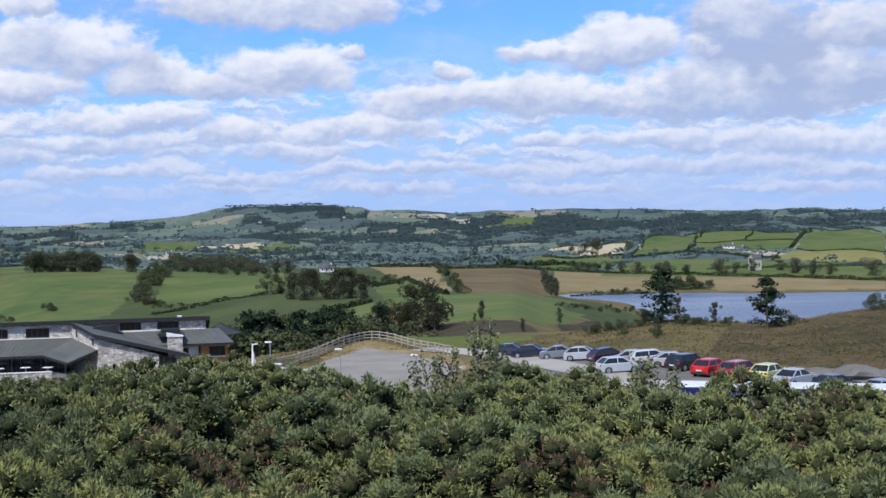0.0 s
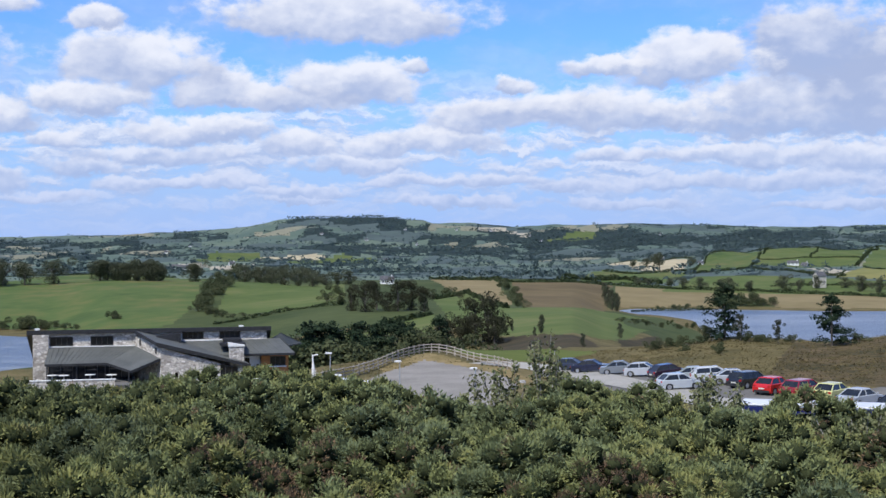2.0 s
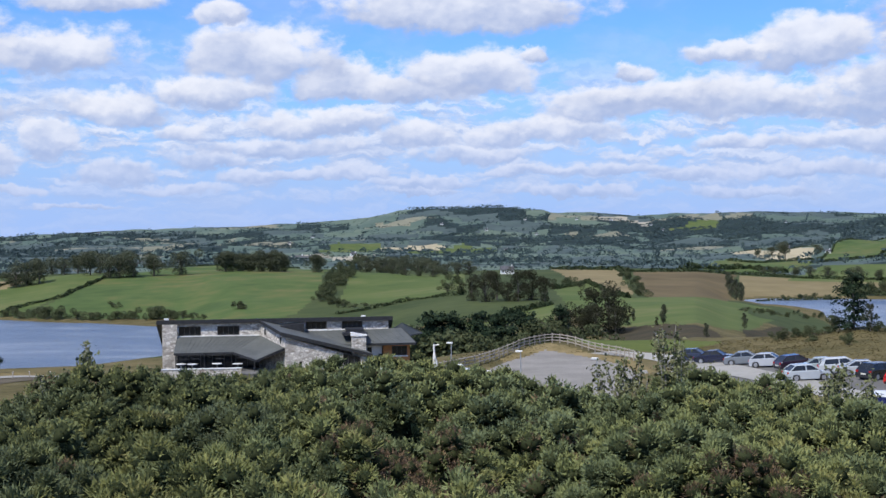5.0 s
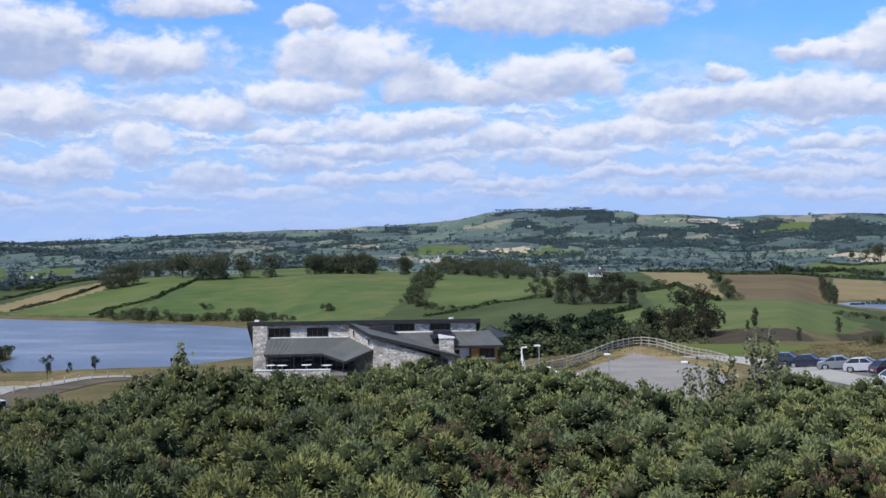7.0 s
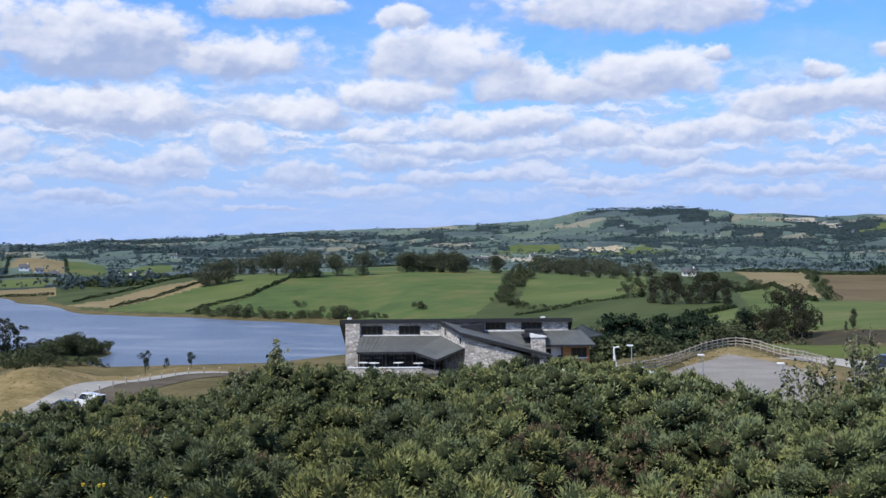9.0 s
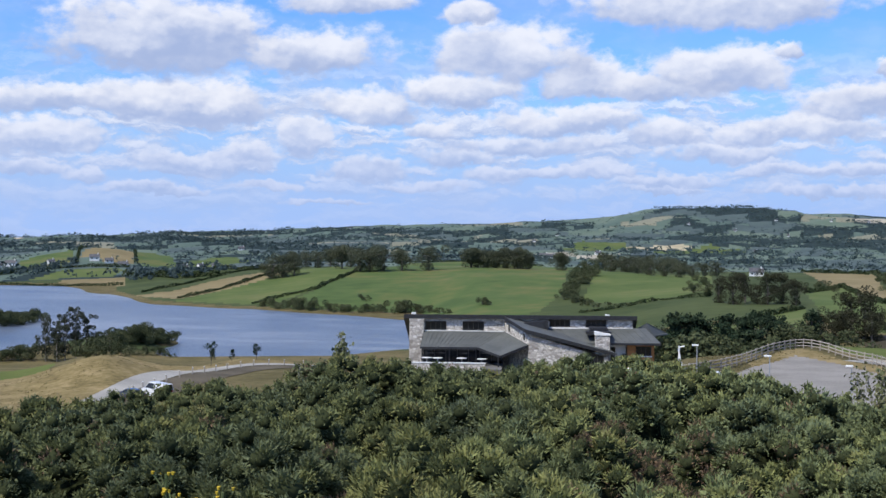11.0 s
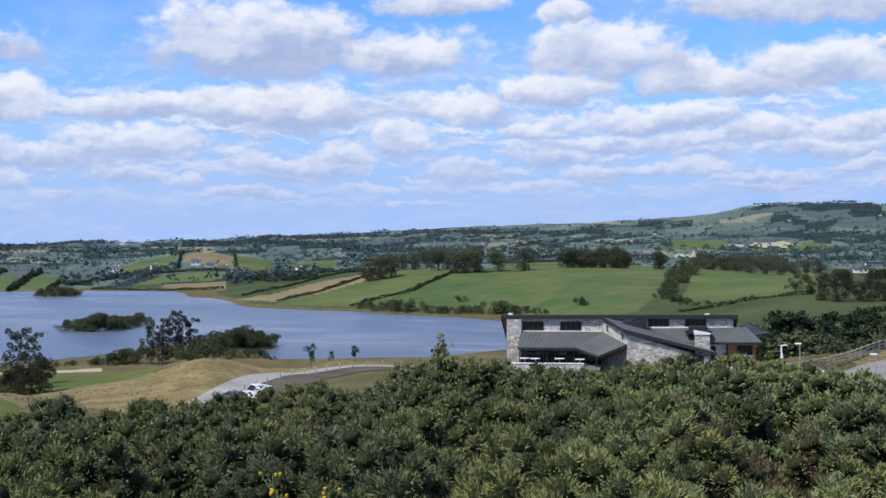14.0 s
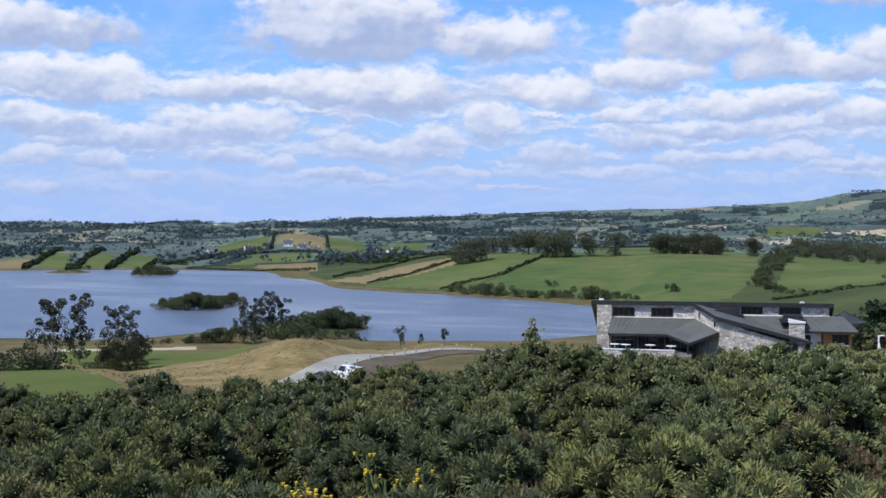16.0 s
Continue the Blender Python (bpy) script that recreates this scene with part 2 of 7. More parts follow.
M_HEATH = material("dark_heath", [(0.3, (0.035, 0.032, 0.018)), (0.7, (0.075, 0.06, 0.035))], scale=0.08, fine=0.5, fine_scale=0.7, bump=0.5, bump_scale=1.0, spec=0.06)
M_MOOR = material("brown_moor_grass", [(0.3, (0.038, 0.037, 0.018)), (0.5, (0.075, 0.06, 0.03)), (0.7, (0.125, 0.09, 0.05))], scale=0.12, bump=0.5, bump_scale=1.5, fine=0.6, fine_scale=0.9, spec=0.06)
M_VERGE = material("stony_verge", [(0.3, (0.07, 0.06, 0.042)), (0.7, (0.125, 0.105, 0.075))], scale=0.15, fine=0.5, fine_scale=1.5, bump=0.4, bump_scale=6, spec=0.06)
M_ROAD = material("worn_asphalt", [(0.3, (0.11, 0.106, 0.1)), (0.7, (0.17, 0.165, 0.155))], scale=0.2, bump=0.2, bump_scale=12, fine=0.4, fine_scale=5, spec=0.06)
M_LANE = material("pale_gravel", [(0.3, (0.25, 0.24, 0.215)), (0.7, (0.36, 0.345, 0.31))], scale=0.15, bump=0.4, bump_scale=9, fine=0.5, fine_scale=4, spec=0.06)


# dark floor of the far woods, its blue tint standing in for haze
M_COUNTRY = two("hazed_woodland_floor", (0.018, 0.03, 0.03), (0.03, 0.046, 0.042), scale=0.03, spec=0.1)


def water_material():
    # blue-grey base and paler wind streaks put the sky's reflection into the colour
    m = material("lake_water", [(0.35, (0.085, 0.113, 0.16)), (0.52, (0.115, 0.143, 0.188)), (0.66, (0.2, 0.225, 0.262))], scale=0.012, stretch=(0.3, 1.0, 1.0), fine=0.6, fine_scale=0.08, rough=0.28)
    t = m.node_tree
    b = t.nodes["Principled BSDF"]
    b.inputs["IOR"].default_value = 1.33
    co = t.nodes.new("ShaderNodeTexCoord")
    heights = None
    for scale, stretch in ((0.35, (1, 2.2, 1)), (1.6, (1, 1.6, 1))):
        mp = t.nodes.new("ShaderNodeMapping")
        mp.inputs["Scale"].default_value = stretch
        mp.inputs["Rotation"].default_value = (0, 0, 0.5)
        t.links.new(co.outputs["Object"], mp.inputs[0])
        nz = t.nodes.new("ShaderNodeTexNoise")
        nz.inputs["Scale"].default_value = scale
        nz.inputs["Detail"].default_value = 4
        t.links.new(mp.outputs[0], nz.inputs["Vector"])
        bp = t.nodes.new("ShaderNodeBump")
        bp.inputs["Strength"].default_value = 0.5
        bp.inputs["Distance"].default_value = 0.5
        t.links.new(nz.outputs[0], bp.inputs["Height"])
        if heights is not None:
            t.links.new(heights, bp.inputs["Normal"])
        heights = bp.outputs[0]
    t.links.new(heights, b.inputs["Normal"])
    return m


M_WATER = water_material()
# ---- the land: heights along lines of sight from the hilltop, in metres above the lake ----
RANGE = [0, 8, 20, 35, 60, 90, 110, 130, 150, 170, 190, 230, 300, 400, 500, 620, 760, 850, 950, 1250, 1700, 2400]
PROFILES = {}


def profile(az, *heights):
    PROFILES[az] = heights


profile(-20, 38.3, 37.2, 35.6, 32, 27.6, 27.5, 27.7, 28.3, 29.2, 30.0, 28, 20, 10, 1, -1, -3, -1, 2, 4, 14, 27, 34)
profile(-14, 38.3, 37.2, 35.7, 32, 27.6, 27.4, 27.5, 27.4, 27.6, 27.4, 25, 16, 6, -1, -2, -3, -0.2, 2.5, 5, 14, 27, 34)
profile(-10, 38.3, 37.2, 35.8, 32, 27.6, 27.5, 27.4, 27.2, 27.7, 27.9, 25, 16, 6, 0.5, -1, -2, -0.4, 2.5, 5, 13, 25, 33)
profile(-8, 38.3, 37.2, 35.85, 32.5, 29, 27.8, 27.2, 26.8, 26.9, 27.0, 25, 18, 10, 5.5, 2.5, 0.5, -0.8, 3, 6, 11.5, 20, 30)
profile(-6, 38.3, 37.2, 35.9, 33, 30, 28.0, 27.1, 26.4, 26.1, 26.2, 25, 20, 14, 11, 7, 2.2, -0.7, 4, 7, 10, 16, 28)
profile(-4.6, 38.3, 37.2, 35.95, 33, 30, 27.8, 26.95, 26.2, 25.75, 25.7, 24.8, 21, 16.5, 14, 10.5, 5.5, 0.2, 5, 8, 10.5, 14, 26)
profile(-3, 38.3, 37.2, 36.0, 33, 30, 27.6, 26.8, 26.0, 25.4, 25.2, 24.5, 22, 19, 17.5, 14, 9, 9, 9.5, 10.5, 11, 12, 24)
profile(2, 38.3, 37.2, 36.0, 33, 30, 27.0, 26.0, 25.2, 24.8, 24.5, 24, 18, 15, 15, 14, 11, 10, 10.5, 11, 12, 13, 24)
profile(7, 38.3, 37.2, 36.1, 33, 30, 26.0, 25.0, 24.8, 24.6, 24.2, 20, 12, 11, 11, 12.5, 14, 14, 12, 11, 11, 14, 26)
profile(12, 38.3, 37.2, 36.1, 33, 30, 26.0, 24.6, 24.4, 24.4, 22, 17, 9, 4, 3, 6, 10, 16, 15.5, 12, 11, 15, 26)
profile(17, 38.3, 37.2, 36.2, 33, 30, 26.0, 24.6, 24.4, 24.4, 22, 17, 9, 3, 1, 1.5, 8, 16, 17.3, 13, 12, 15, 26)
profile(20, 38.3, 37.2, 36.2, 33, 31, 27.0, 25.0, 24.4, 24.3, 22, 18, 12, 4, 0.6, -1, 0.5, 12, 16.3, 13, 12, 15, 25)
profile(24, 38.3, 37.2, 36.1, 33, 31, 26.0, 23.0, 21.5, 20.5, 19.5, 18.5, 16.2, 5, 0.2, -2, 0.0, 10, 15, 13, 12, 15, 23)
profile(27.5, 38.3, 37.2, 36.0, 33, 30, 25.0, 21.5, 20.0, 19.2, 18.8, 18.4, 17.4, 5, 0.2, -2, -1.5, 4.5, 9.5, 11, 12, 15, 22)
profile(31, 38.3, 37.2, 35.9, 33, 29, 24.0, 20.5, 19.0, 18.6, 18.6, 19.2, 15, 5, 0.2, -2, -2, 1.5, 3.5, 4, 12, 15, 21)
profile(33.5, 38.3, 37.2, 35.8, 33, 29, 24.0, 21.0, 19.2, 18.7, 19.2, 20.6, 18.5, 6, 0.3, -2, -2, -1, 0.4, 0.3, 15, 15, 20)
profile(37.5, 38.3, 37.2, 35.7, 33, 29, 25.5, 23.0, 21.0, 19.3, 18.2, 17.6, 15.5, 7, 0.5, -2, -3, -3, -2, -0.2, 10, 14, 19)
profile(42, 38.3, 37.2, 35.6, 33, 30, 27.0, 25.0, 24.0, 22.5, 17.0, 15.8, 15.2, 7.5, 0.6, -2, -3, -3, -3, -0.4, 8, 12, 17)
profile(48, 38.3, 37.2, 35.6, 33, 30, 27.5, 25.5, 24.2, 22.6, 17.0, 15.8, 15.0, 8, 1.5, -2, -3, -3, -3, -0.4, 8, 12, 17)
AZ = np.array(sorted(PROFILES))
HEIGHTS = np.array([PROFILES[a] for a in AZ], float)
# the far skyline, degrees left of the y axis and degrees above the eye's level
SKY_AZ = [-19, -15.6, -12.8, -10.4, -7.9, -5.4, -2.2, -0.4, 1.6, 3.2, 3.6, 5.6, 8.8, 10.0, 11.7, 14.4, 16.7, 19, 21.8, 25, 27.8, 30.8, 33.8, 36.3, 39.9, 46]
SKY_EL = [0.5, 0.66, 0.60, 0.66, 0.77, 0.8, 0.73, 0.68, 0.86, 0.86, 1.0, 1.1, 1.07, 1.0, 0.66, 0.47, 0.36, 0.32, 0.22, 0.1, -0.07, -0.09, -0.3, -0.42, -0.38, -0.46]
FAR = 3600.0


def mound(a, r, az, rng, height, width, depth):
    """A rounded rise at az degrees and rng metres, width across and depth along the line of sight."""
    return height * np.exp(-((a - az) * np.pi / 180 * rng / width) ** 2 - ((r - rng) / depth) ** 2)


def rolling(x, y):
    """Small swells of the ground."""
    return (np.sin(x / 37 + 1.3) * np.cos(y / 53 + 0.4) + 0.6 * np.sin(x / 17 - y / 23) + 0.5 * np.cos(x / 91 + y / 71))


def land(x, y):
    x, y = np.asarray(x, float), np.asarray(y, float)
    r = np.hypot(x, y)
    a = np.degrees(np.arctan2(-x, y))
    ac = np.clip(a, AZ[0], AZ[-1])
    i = np.clip(np.searchsorted(AZ, ac, "right") - 1, 0, len(AZ) - 2)
    u = (ac - AZ[i]) / (AZ[i + 1] - AZ[i])
    u = 0.4 * u + 0.6 * u * u * (3 - 2 * u)
    lr = np.array(RANGE, float)
    j = np.clip(np.searchsorted(lr, r, "right") - 1, 0, len(lr) - 2)
    w = np.clip((r - lr[j]) / (lr[j + 1] - lr[j]), 0, 1)
    w = 0.5 * w + 0.5 * w * w * (3 - 2 * w)
    z = ((HEIGHTS[i, j] * (1 - u) + HEIGHTS[i + 1, j] * u) * (1 - w) + (HEIGHTS[i, j + 1] * (1 - u) + HEIGHTS[i + 1, j + 1] * u) * w)
    top = EYE + FAR * np.tan(np.radians(np.interp(a, SKY_AZ, SKY_EL)))
    k = np.clip((r - 2400) / (FAR - 2400), 0, 1)
    k = k * k * (3 - 2 * k)
    z = z * (1 - k) + top * k - np.clip((r - FAR) / 1200, 0, 1) * 60
    rough = np.interp(r, [0, 30, 200, 900, 1300, 2400, 3400, 3600], [0, 0, 0.25, 0.5, 2.5, 9, 5, 1.5])
    z = z + rolling(x, y) * rough * np.where(r < 1000, np.clip((z - 1) / 4, 0, 1), 1) * 0.6
    z = z + mound(a, r, 38.1, 585, 3.4, 17, 16) + mound(a, r, 36.9, 600, 2.6, 10, 8) + mound(a, r, 39.9, 900, 4, 15, 20) + mound(a, r, 43.4, 935, 3.2, 12, 14)
    z = z + mound(a, r, 32.6, 470, 3.4, 18, 22) + mound(a, r, 34.5, 445, 3.0, 16, 26) + mound(a, r, 36.5, 425, 1.5, 18, 22)
    z = z + mound(a, r, 34.2, 188, 1.5, 8, 10) + mound(a, r, 31.3, 213, 1.3, 8, 7)
    z = z + mound(a, r, 3.7, 181, 1.1, 9, 14)
    z = z + mound(a, r, 34.2, 1300, 6, 60, 130)
    return z


# ---- fields: outlines in metres on the plan ----
FIELDS = []


def field(mat, *outline):
    FIELDS.append((mat, outline))


field(M_FIELD, (-300, 658), (-366, 917), (-395, 1098), (-300, 1075), (-219, 940), (-147, 604), (-139, 531), (-158, 524), (-229, 574), (-293, 600))
field(M_FIELD2, (-369, 619), (-375, 726), (-395, 952), (-326, 806), (-303, 656), (-301, 603))
field(M_TAN, (-421, 662), (-411, 689), (-408, 864), (-369, 768), (-374, 633))
field(M_FIELD2, (-129, 572), (-175, 823), (-125, 780), (-109, 871), (-74, 593), (-88, 548))
field(M_DARK, (-115, 518), (-70, 524), (-30, 470), (-43, 431), (-70, 433))
field(M_FIELD2, (-62, 406), (-42, 422), (-25, 465), (-20, 357), (-35, 352))
field(M_TAN, (-58, 1012), (-6, 970), (4, 651), (1, 516), (-29, 772))
field(M_PLOUGH, (6, 935), (80, 958), (51, 665), (10, 508))
field(M_TAN, (80, 938), (154, 936), (124, 774), (67, 742))
field(M_FIELD2, (-37, 671), (-22, 774), (3, 516), (51, 665), (63, 668), (77, 636), (28, 317), (11, 288), (-14, 369))
field(M_TAN, (154, 936), (287, 834), (252, 732), (166, 736))
field(M_FIELD2, (360, 1312), (515, 1801), (587, 1705), (401, 1165))
field(M_FIELD2, (250, 1307), (385, 1901), (510, 1828), (355, 1314))
field(M_FIELD, (163, 1179), (246, 1575), (366, 1830), (239, 1265))
field(M_PALE, (114, 1675), (218, 1547), (184, 1325), (155, 1281))
field(M_OLIVE, (274, 1075), (355, 1293), (401, 1165), (353, 1025))
field(M_FIELD2, (110, 910), (166, 1125), (230, 1125), (264, 1064), (346, 1005), (296, 861), (238, 881))
field(M_FIELD, (51, 1011), (105, 1370), (167, 1171), (124, 1026))
field(M_FIELD2, (-689, 688), (-819, 847), (-801, 852), (-642, 672))
field(M_FIELD2, (-638, 674), (-798, 874), (-777, 880), (-644, 716))
field(M_FIELD2, (-642, 718), (-750, 871), (-713, 860), (-621, 731))
field(M_TAN, (-672, 972), (-752, 1107), (-888, 1358), (-727, 1143), (-615, 971), (-631, 955))
field(M_FIELD, (-611, 967), (-862, 1363), (-696, 1167), (-552, 935))
field(M_FIELD2, (-589, 1007), (-661, 1228), (-544, 1048), (-504, 899))
field(M_TAN, (-579, 815), (-545, 845), (-494, 767), (-556, 771))
field(M_FIELD, (-723, 951), (-761, 1095), (-655, 934), (-660, 883))
field(M_FIELD2, (-604, 809), (-634, 895), (-589, 914), (-561, 853))
field(M_TAN, (-705, 676), (-691, 687), (-782, 799), (-782, 750))
field(M_FIELD2, (-408, 1677), (-490, 2170), (-387, 2028), (-331, 1778))
field(M_PALE, (-340, 1782), (-346, 2050), (-286, 2009), (-261, 1889))
field(M_FIELD2, (-269, 1595), (-260, 1885), (-242, 1939), (-182, 1843), (-182, 1571))
field(M_FIELD2, (94, 2814), (156, 3060), (246, 3179), (197, 2877))
field(M_DRYBANK, (-165, 159), (-155, 163), (-144, 159), (-125, 149), (-82, 96), (-78, 87), (-84, 81))
field(M_LAWN, (-64, 62), (-162, 155), (-152, 158), (-97, 105), (-83, 95), (-73, 81), (-58, 58))
field(M_LAWN, (-158, 163), (-278, 291), (-259, 304), (-133, 186), (-120, 160), (-126, 151))
field(M_DRYBANK, (-90, 122), (-120, 136), (-133, 152), (-128, 172), (-122, 196), (-108, 208), (-92, 212), (-98, 196), (-101, 184), (-98, 165), (-95, 150))
field(M_LAWN, (-10, 186), (-4, 200), (4, 197), (13, 181), (12, 171), (4, 163), (-3, 172))
field(M_ROAD, (4, 158), (8, 157), (14, 146), (21, 119), (29, 107), (35, 101), (30, 88), (17, 96), (10, 112), (4, 142))
field(M_PALE, (-268, 276), (-239, 306), (-225, 288), (-245, 252))
field(M_GRAVEL, (-16, 138), (-14.5, 154), (-10.5, 168), (-5, 161), (-0.5, 148), (1.5, 131), (-1, 106), (-10, 118))
field(M_DRYBANK, (-15.5, 160), (-11, 178), (1, 155), (3, 134), (1.5, 131), (-0.5, 148), (-5, 161), (-10.5, 168), (-14.5, 154))
field(M_HEATH, (-6, 303), (-3, 324), (9, 308), (18, 267), (17, 232), (8, 193))
field(M_DARK, (53, 605), (81, 671), (102, 653), (101, 600), (64, 493), (46, 491))
field(M_MOOR, (25, 124), (36, 162), (60, 162), (48, 108), (34, 109))
field(M_HEATH, (28, 323), (54, 451), (26, 166), (23, 164))


# ---- far farmland: hedged fields and woods beyond a kilometre, in wavy rows ----
ROW = math.log(1.05)
quilt = np.random.default_rng(17)
ROW_STEP = np.array([math.degrees(120 / (1000 * math.exp(k * ROW))) for k in range(34)]) * quilt.uniform(0.7, 1.35, 34)
ROW_SHIFT, ROW_SKEW = quilt.uniform(0, 5, 34), quilt.uniform(-1.6, 1.6, 34)
TONE = quilt.uniform(size=(34, 400))
# bluish grazing, pasture and meadow tones paint in the haze of distance
M_HAZYFIELDS = [two("far_" + name, c1, c2, scale=0.02) for name, c1, c2 in (
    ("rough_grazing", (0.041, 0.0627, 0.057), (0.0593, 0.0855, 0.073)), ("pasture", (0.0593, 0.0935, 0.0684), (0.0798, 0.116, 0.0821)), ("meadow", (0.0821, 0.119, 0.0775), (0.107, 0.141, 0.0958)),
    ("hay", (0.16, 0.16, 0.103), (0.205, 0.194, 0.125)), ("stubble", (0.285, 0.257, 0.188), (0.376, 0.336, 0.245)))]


def row_wave(a):
    return 1 + 0.03 * np.sin(a * 0.9) + 0.018 * np.sin(a * 2.3 + 1)


def quilt_cell(x, y):
    """Row and place in the row of the far field under a plan point."""
    r, a = np.hypot(x, y), np.degrees(np.arctan2(-x, y))
    v = np.log(np.maximum(r, 1) / (1000 * row_wave(a))) / ROW
    j = np.clip(np.floor(v).astype(int), 0, 33)
    k = np.floor((a + 60 - ROW_SHIFT[j] - ROW_SKEW[j] * (v - j)) / ROW_STEP[j]).astype(int)
    return j, np.clip(k, 0, 399)


def wooded(j, k):
    """Whether a far field is woodland: belts in the valley, the dark ridge, the flat hill's top."""
    r = 1000 * np.exp((j + 0.5) * ROW)
    a = ROW_SHIFT[j] - 60 + ROW_STEP[j] * (k + 0.5)
    chance = 0.24 - 0.1 * (r < 1900) + 0.5 * ((a < 0) & (r > 2200) & (r < 3000)) + 0.12 * ((a > 16) & (r > 1500) & (r < 3200))
    chance = chance + 0.8 * ((a > 3.5) & (a < 9.8) & (r > 3250))
    return (TONE[j, k] * 7.3) % 1.0 < chance


def build_far_trees():
    """Hedgerows and woods of the far fields."""
    g = np.random.default_rng(23)
    spots, tall = [], []

    def scatter(a, v, h):
        r = 1000 * np.exp(v * ROW) * row_wave(a)
        spots.append(np.column_stack([-np.sin(np.radians(a)) * r, np.cos(np.radians(a)) * r]))
        tall.append(h)

    for j in range(26):
        width, depth = 1000 * math.exp(j * ROW) * math.radians(ROW_STEP[j]), 1000 * math.exp(j * ROW) * ROW
        for k in range(400):
            a0 = ROW_SHIFT[j] - 60 + ROW_STEP[j] * k
            if a0 < -23 or a0 > 49:
                continue
            if wooded(np.array(j), np.array(k)):
                n = int(width * depth / 210)
                u, w = g.uniform(size=n), g.uniform(size=n)
                scatter(a0 + ROW_SKEW[j] * w + u * ROW_STEP[j], j + w, g.uniform(5.0, 9.5, n))
            n = int(width / 4.5)
            u = g.uniform(size=n)
            scatter(a0 + u * ROW_STEP[j], j + g.normal(size=n) * 0.03, np.where(g.uniform(size=n) < 0.13, g.uniform(5, 9, n), g.uniform(1.6, 3.6, n)))
            n = int(depth / 4.5)
            w = g.uniform(size=n)
            scatter(a0 + ROW_SKEW[j] * w, j + w, np.where(g.uniform(size=n) < 0.13, g.uniform(5, 9, n), g.uniform(1.6, 3.6, n)))
    p, h = np.concatenate(spots), np.concatenate(tall)
    keep = (land(p[:, 0], p[:, 1]) > 1.0) & (np.hypot(p[:, 0], p[:, 1]) < np.where(abs(np.degrees(np.arctan2(-p[:, 0], p[:, 1])) - 6.6) < 3.1, 3560, 3330))
    for _, outline in FIELDS:
        keep &= ~inside(p[:, 0], p[:, 1], outline)
    p, h = p[keep], h[keep]
    foot = np.column_stack([p, land(p[:, 0], p[:, 1])])
    many = 12
    d = unit(g.normal(size=(len(p), many, 3)))
    d[..., 2] = np.abs(d[..., 2]) * 0.8 + g.uniform(-0.45, 0.2, d.shape[:2])
    hh = h[:, None, None]
    pts = foot[:, None] + np.array([0, 0, 0.5]) * hh + d * np.array([0.5, 0.5, 0.48]) * hh * g.uniform(0.5, 1.0, (len(p), many, 1))
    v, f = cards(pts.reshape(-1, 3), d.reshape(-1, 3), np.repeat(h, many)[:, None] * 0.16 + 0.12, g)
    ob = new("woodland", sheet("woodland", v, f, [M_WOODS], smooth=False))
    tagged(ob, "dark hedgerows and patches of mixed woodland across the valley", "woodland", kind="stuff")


# ---- ground sheet, from the hilltop to beyond the skyline ----
def inside(x, y, outline):
    hit = np.zeros(x.shape, bool)
    n = len(outline)
    for k in range(n):
        (x1, y1), (x2, y2) = outline[k], outline[(k + 1) % n]
        if y1 == y2:
            continue
        cross = ((y1 > y) != (y2 > y)) & (x < (x2 - x1) * (y - y1) / (y2 - y1) + x1)
        hit ^= cross
    return hit


def sheet(name, verts, faces, mats, index=None, smooth=True):
    me = bpy.data.meshes.new(name)
    verts, faces = np.asarray(verts, np.float32), np.asarray(faces, np.int32)
    k = faces.shape[1]
    me.vertices.add(len(verts))
    me.vertices.foreach_set("co", verts.ravel())
    me.loops.add(faces.size)
    me.loops.foreach_set("vertex_index", faces.ravel())
    me.polygons.add(len(faces))
    me.polygons.foreach_set("loop_start", np.arange(0, faces.size, k, dtype=np.int32))
    me.polygons.foreach_set("loop_total", np.full(len(faces), k, np.int32))
    for m in mats:
        me.materials.append(m)
    if index is not None:
        me.polygons.foreach_set("material_index", np.asarray(index, np.int32))
    me.polygons.foreach_set("use_smooth", np.full(len(faces), smooth, bool))
    me.update(calc_edges=True)
    me.validate()
    return me


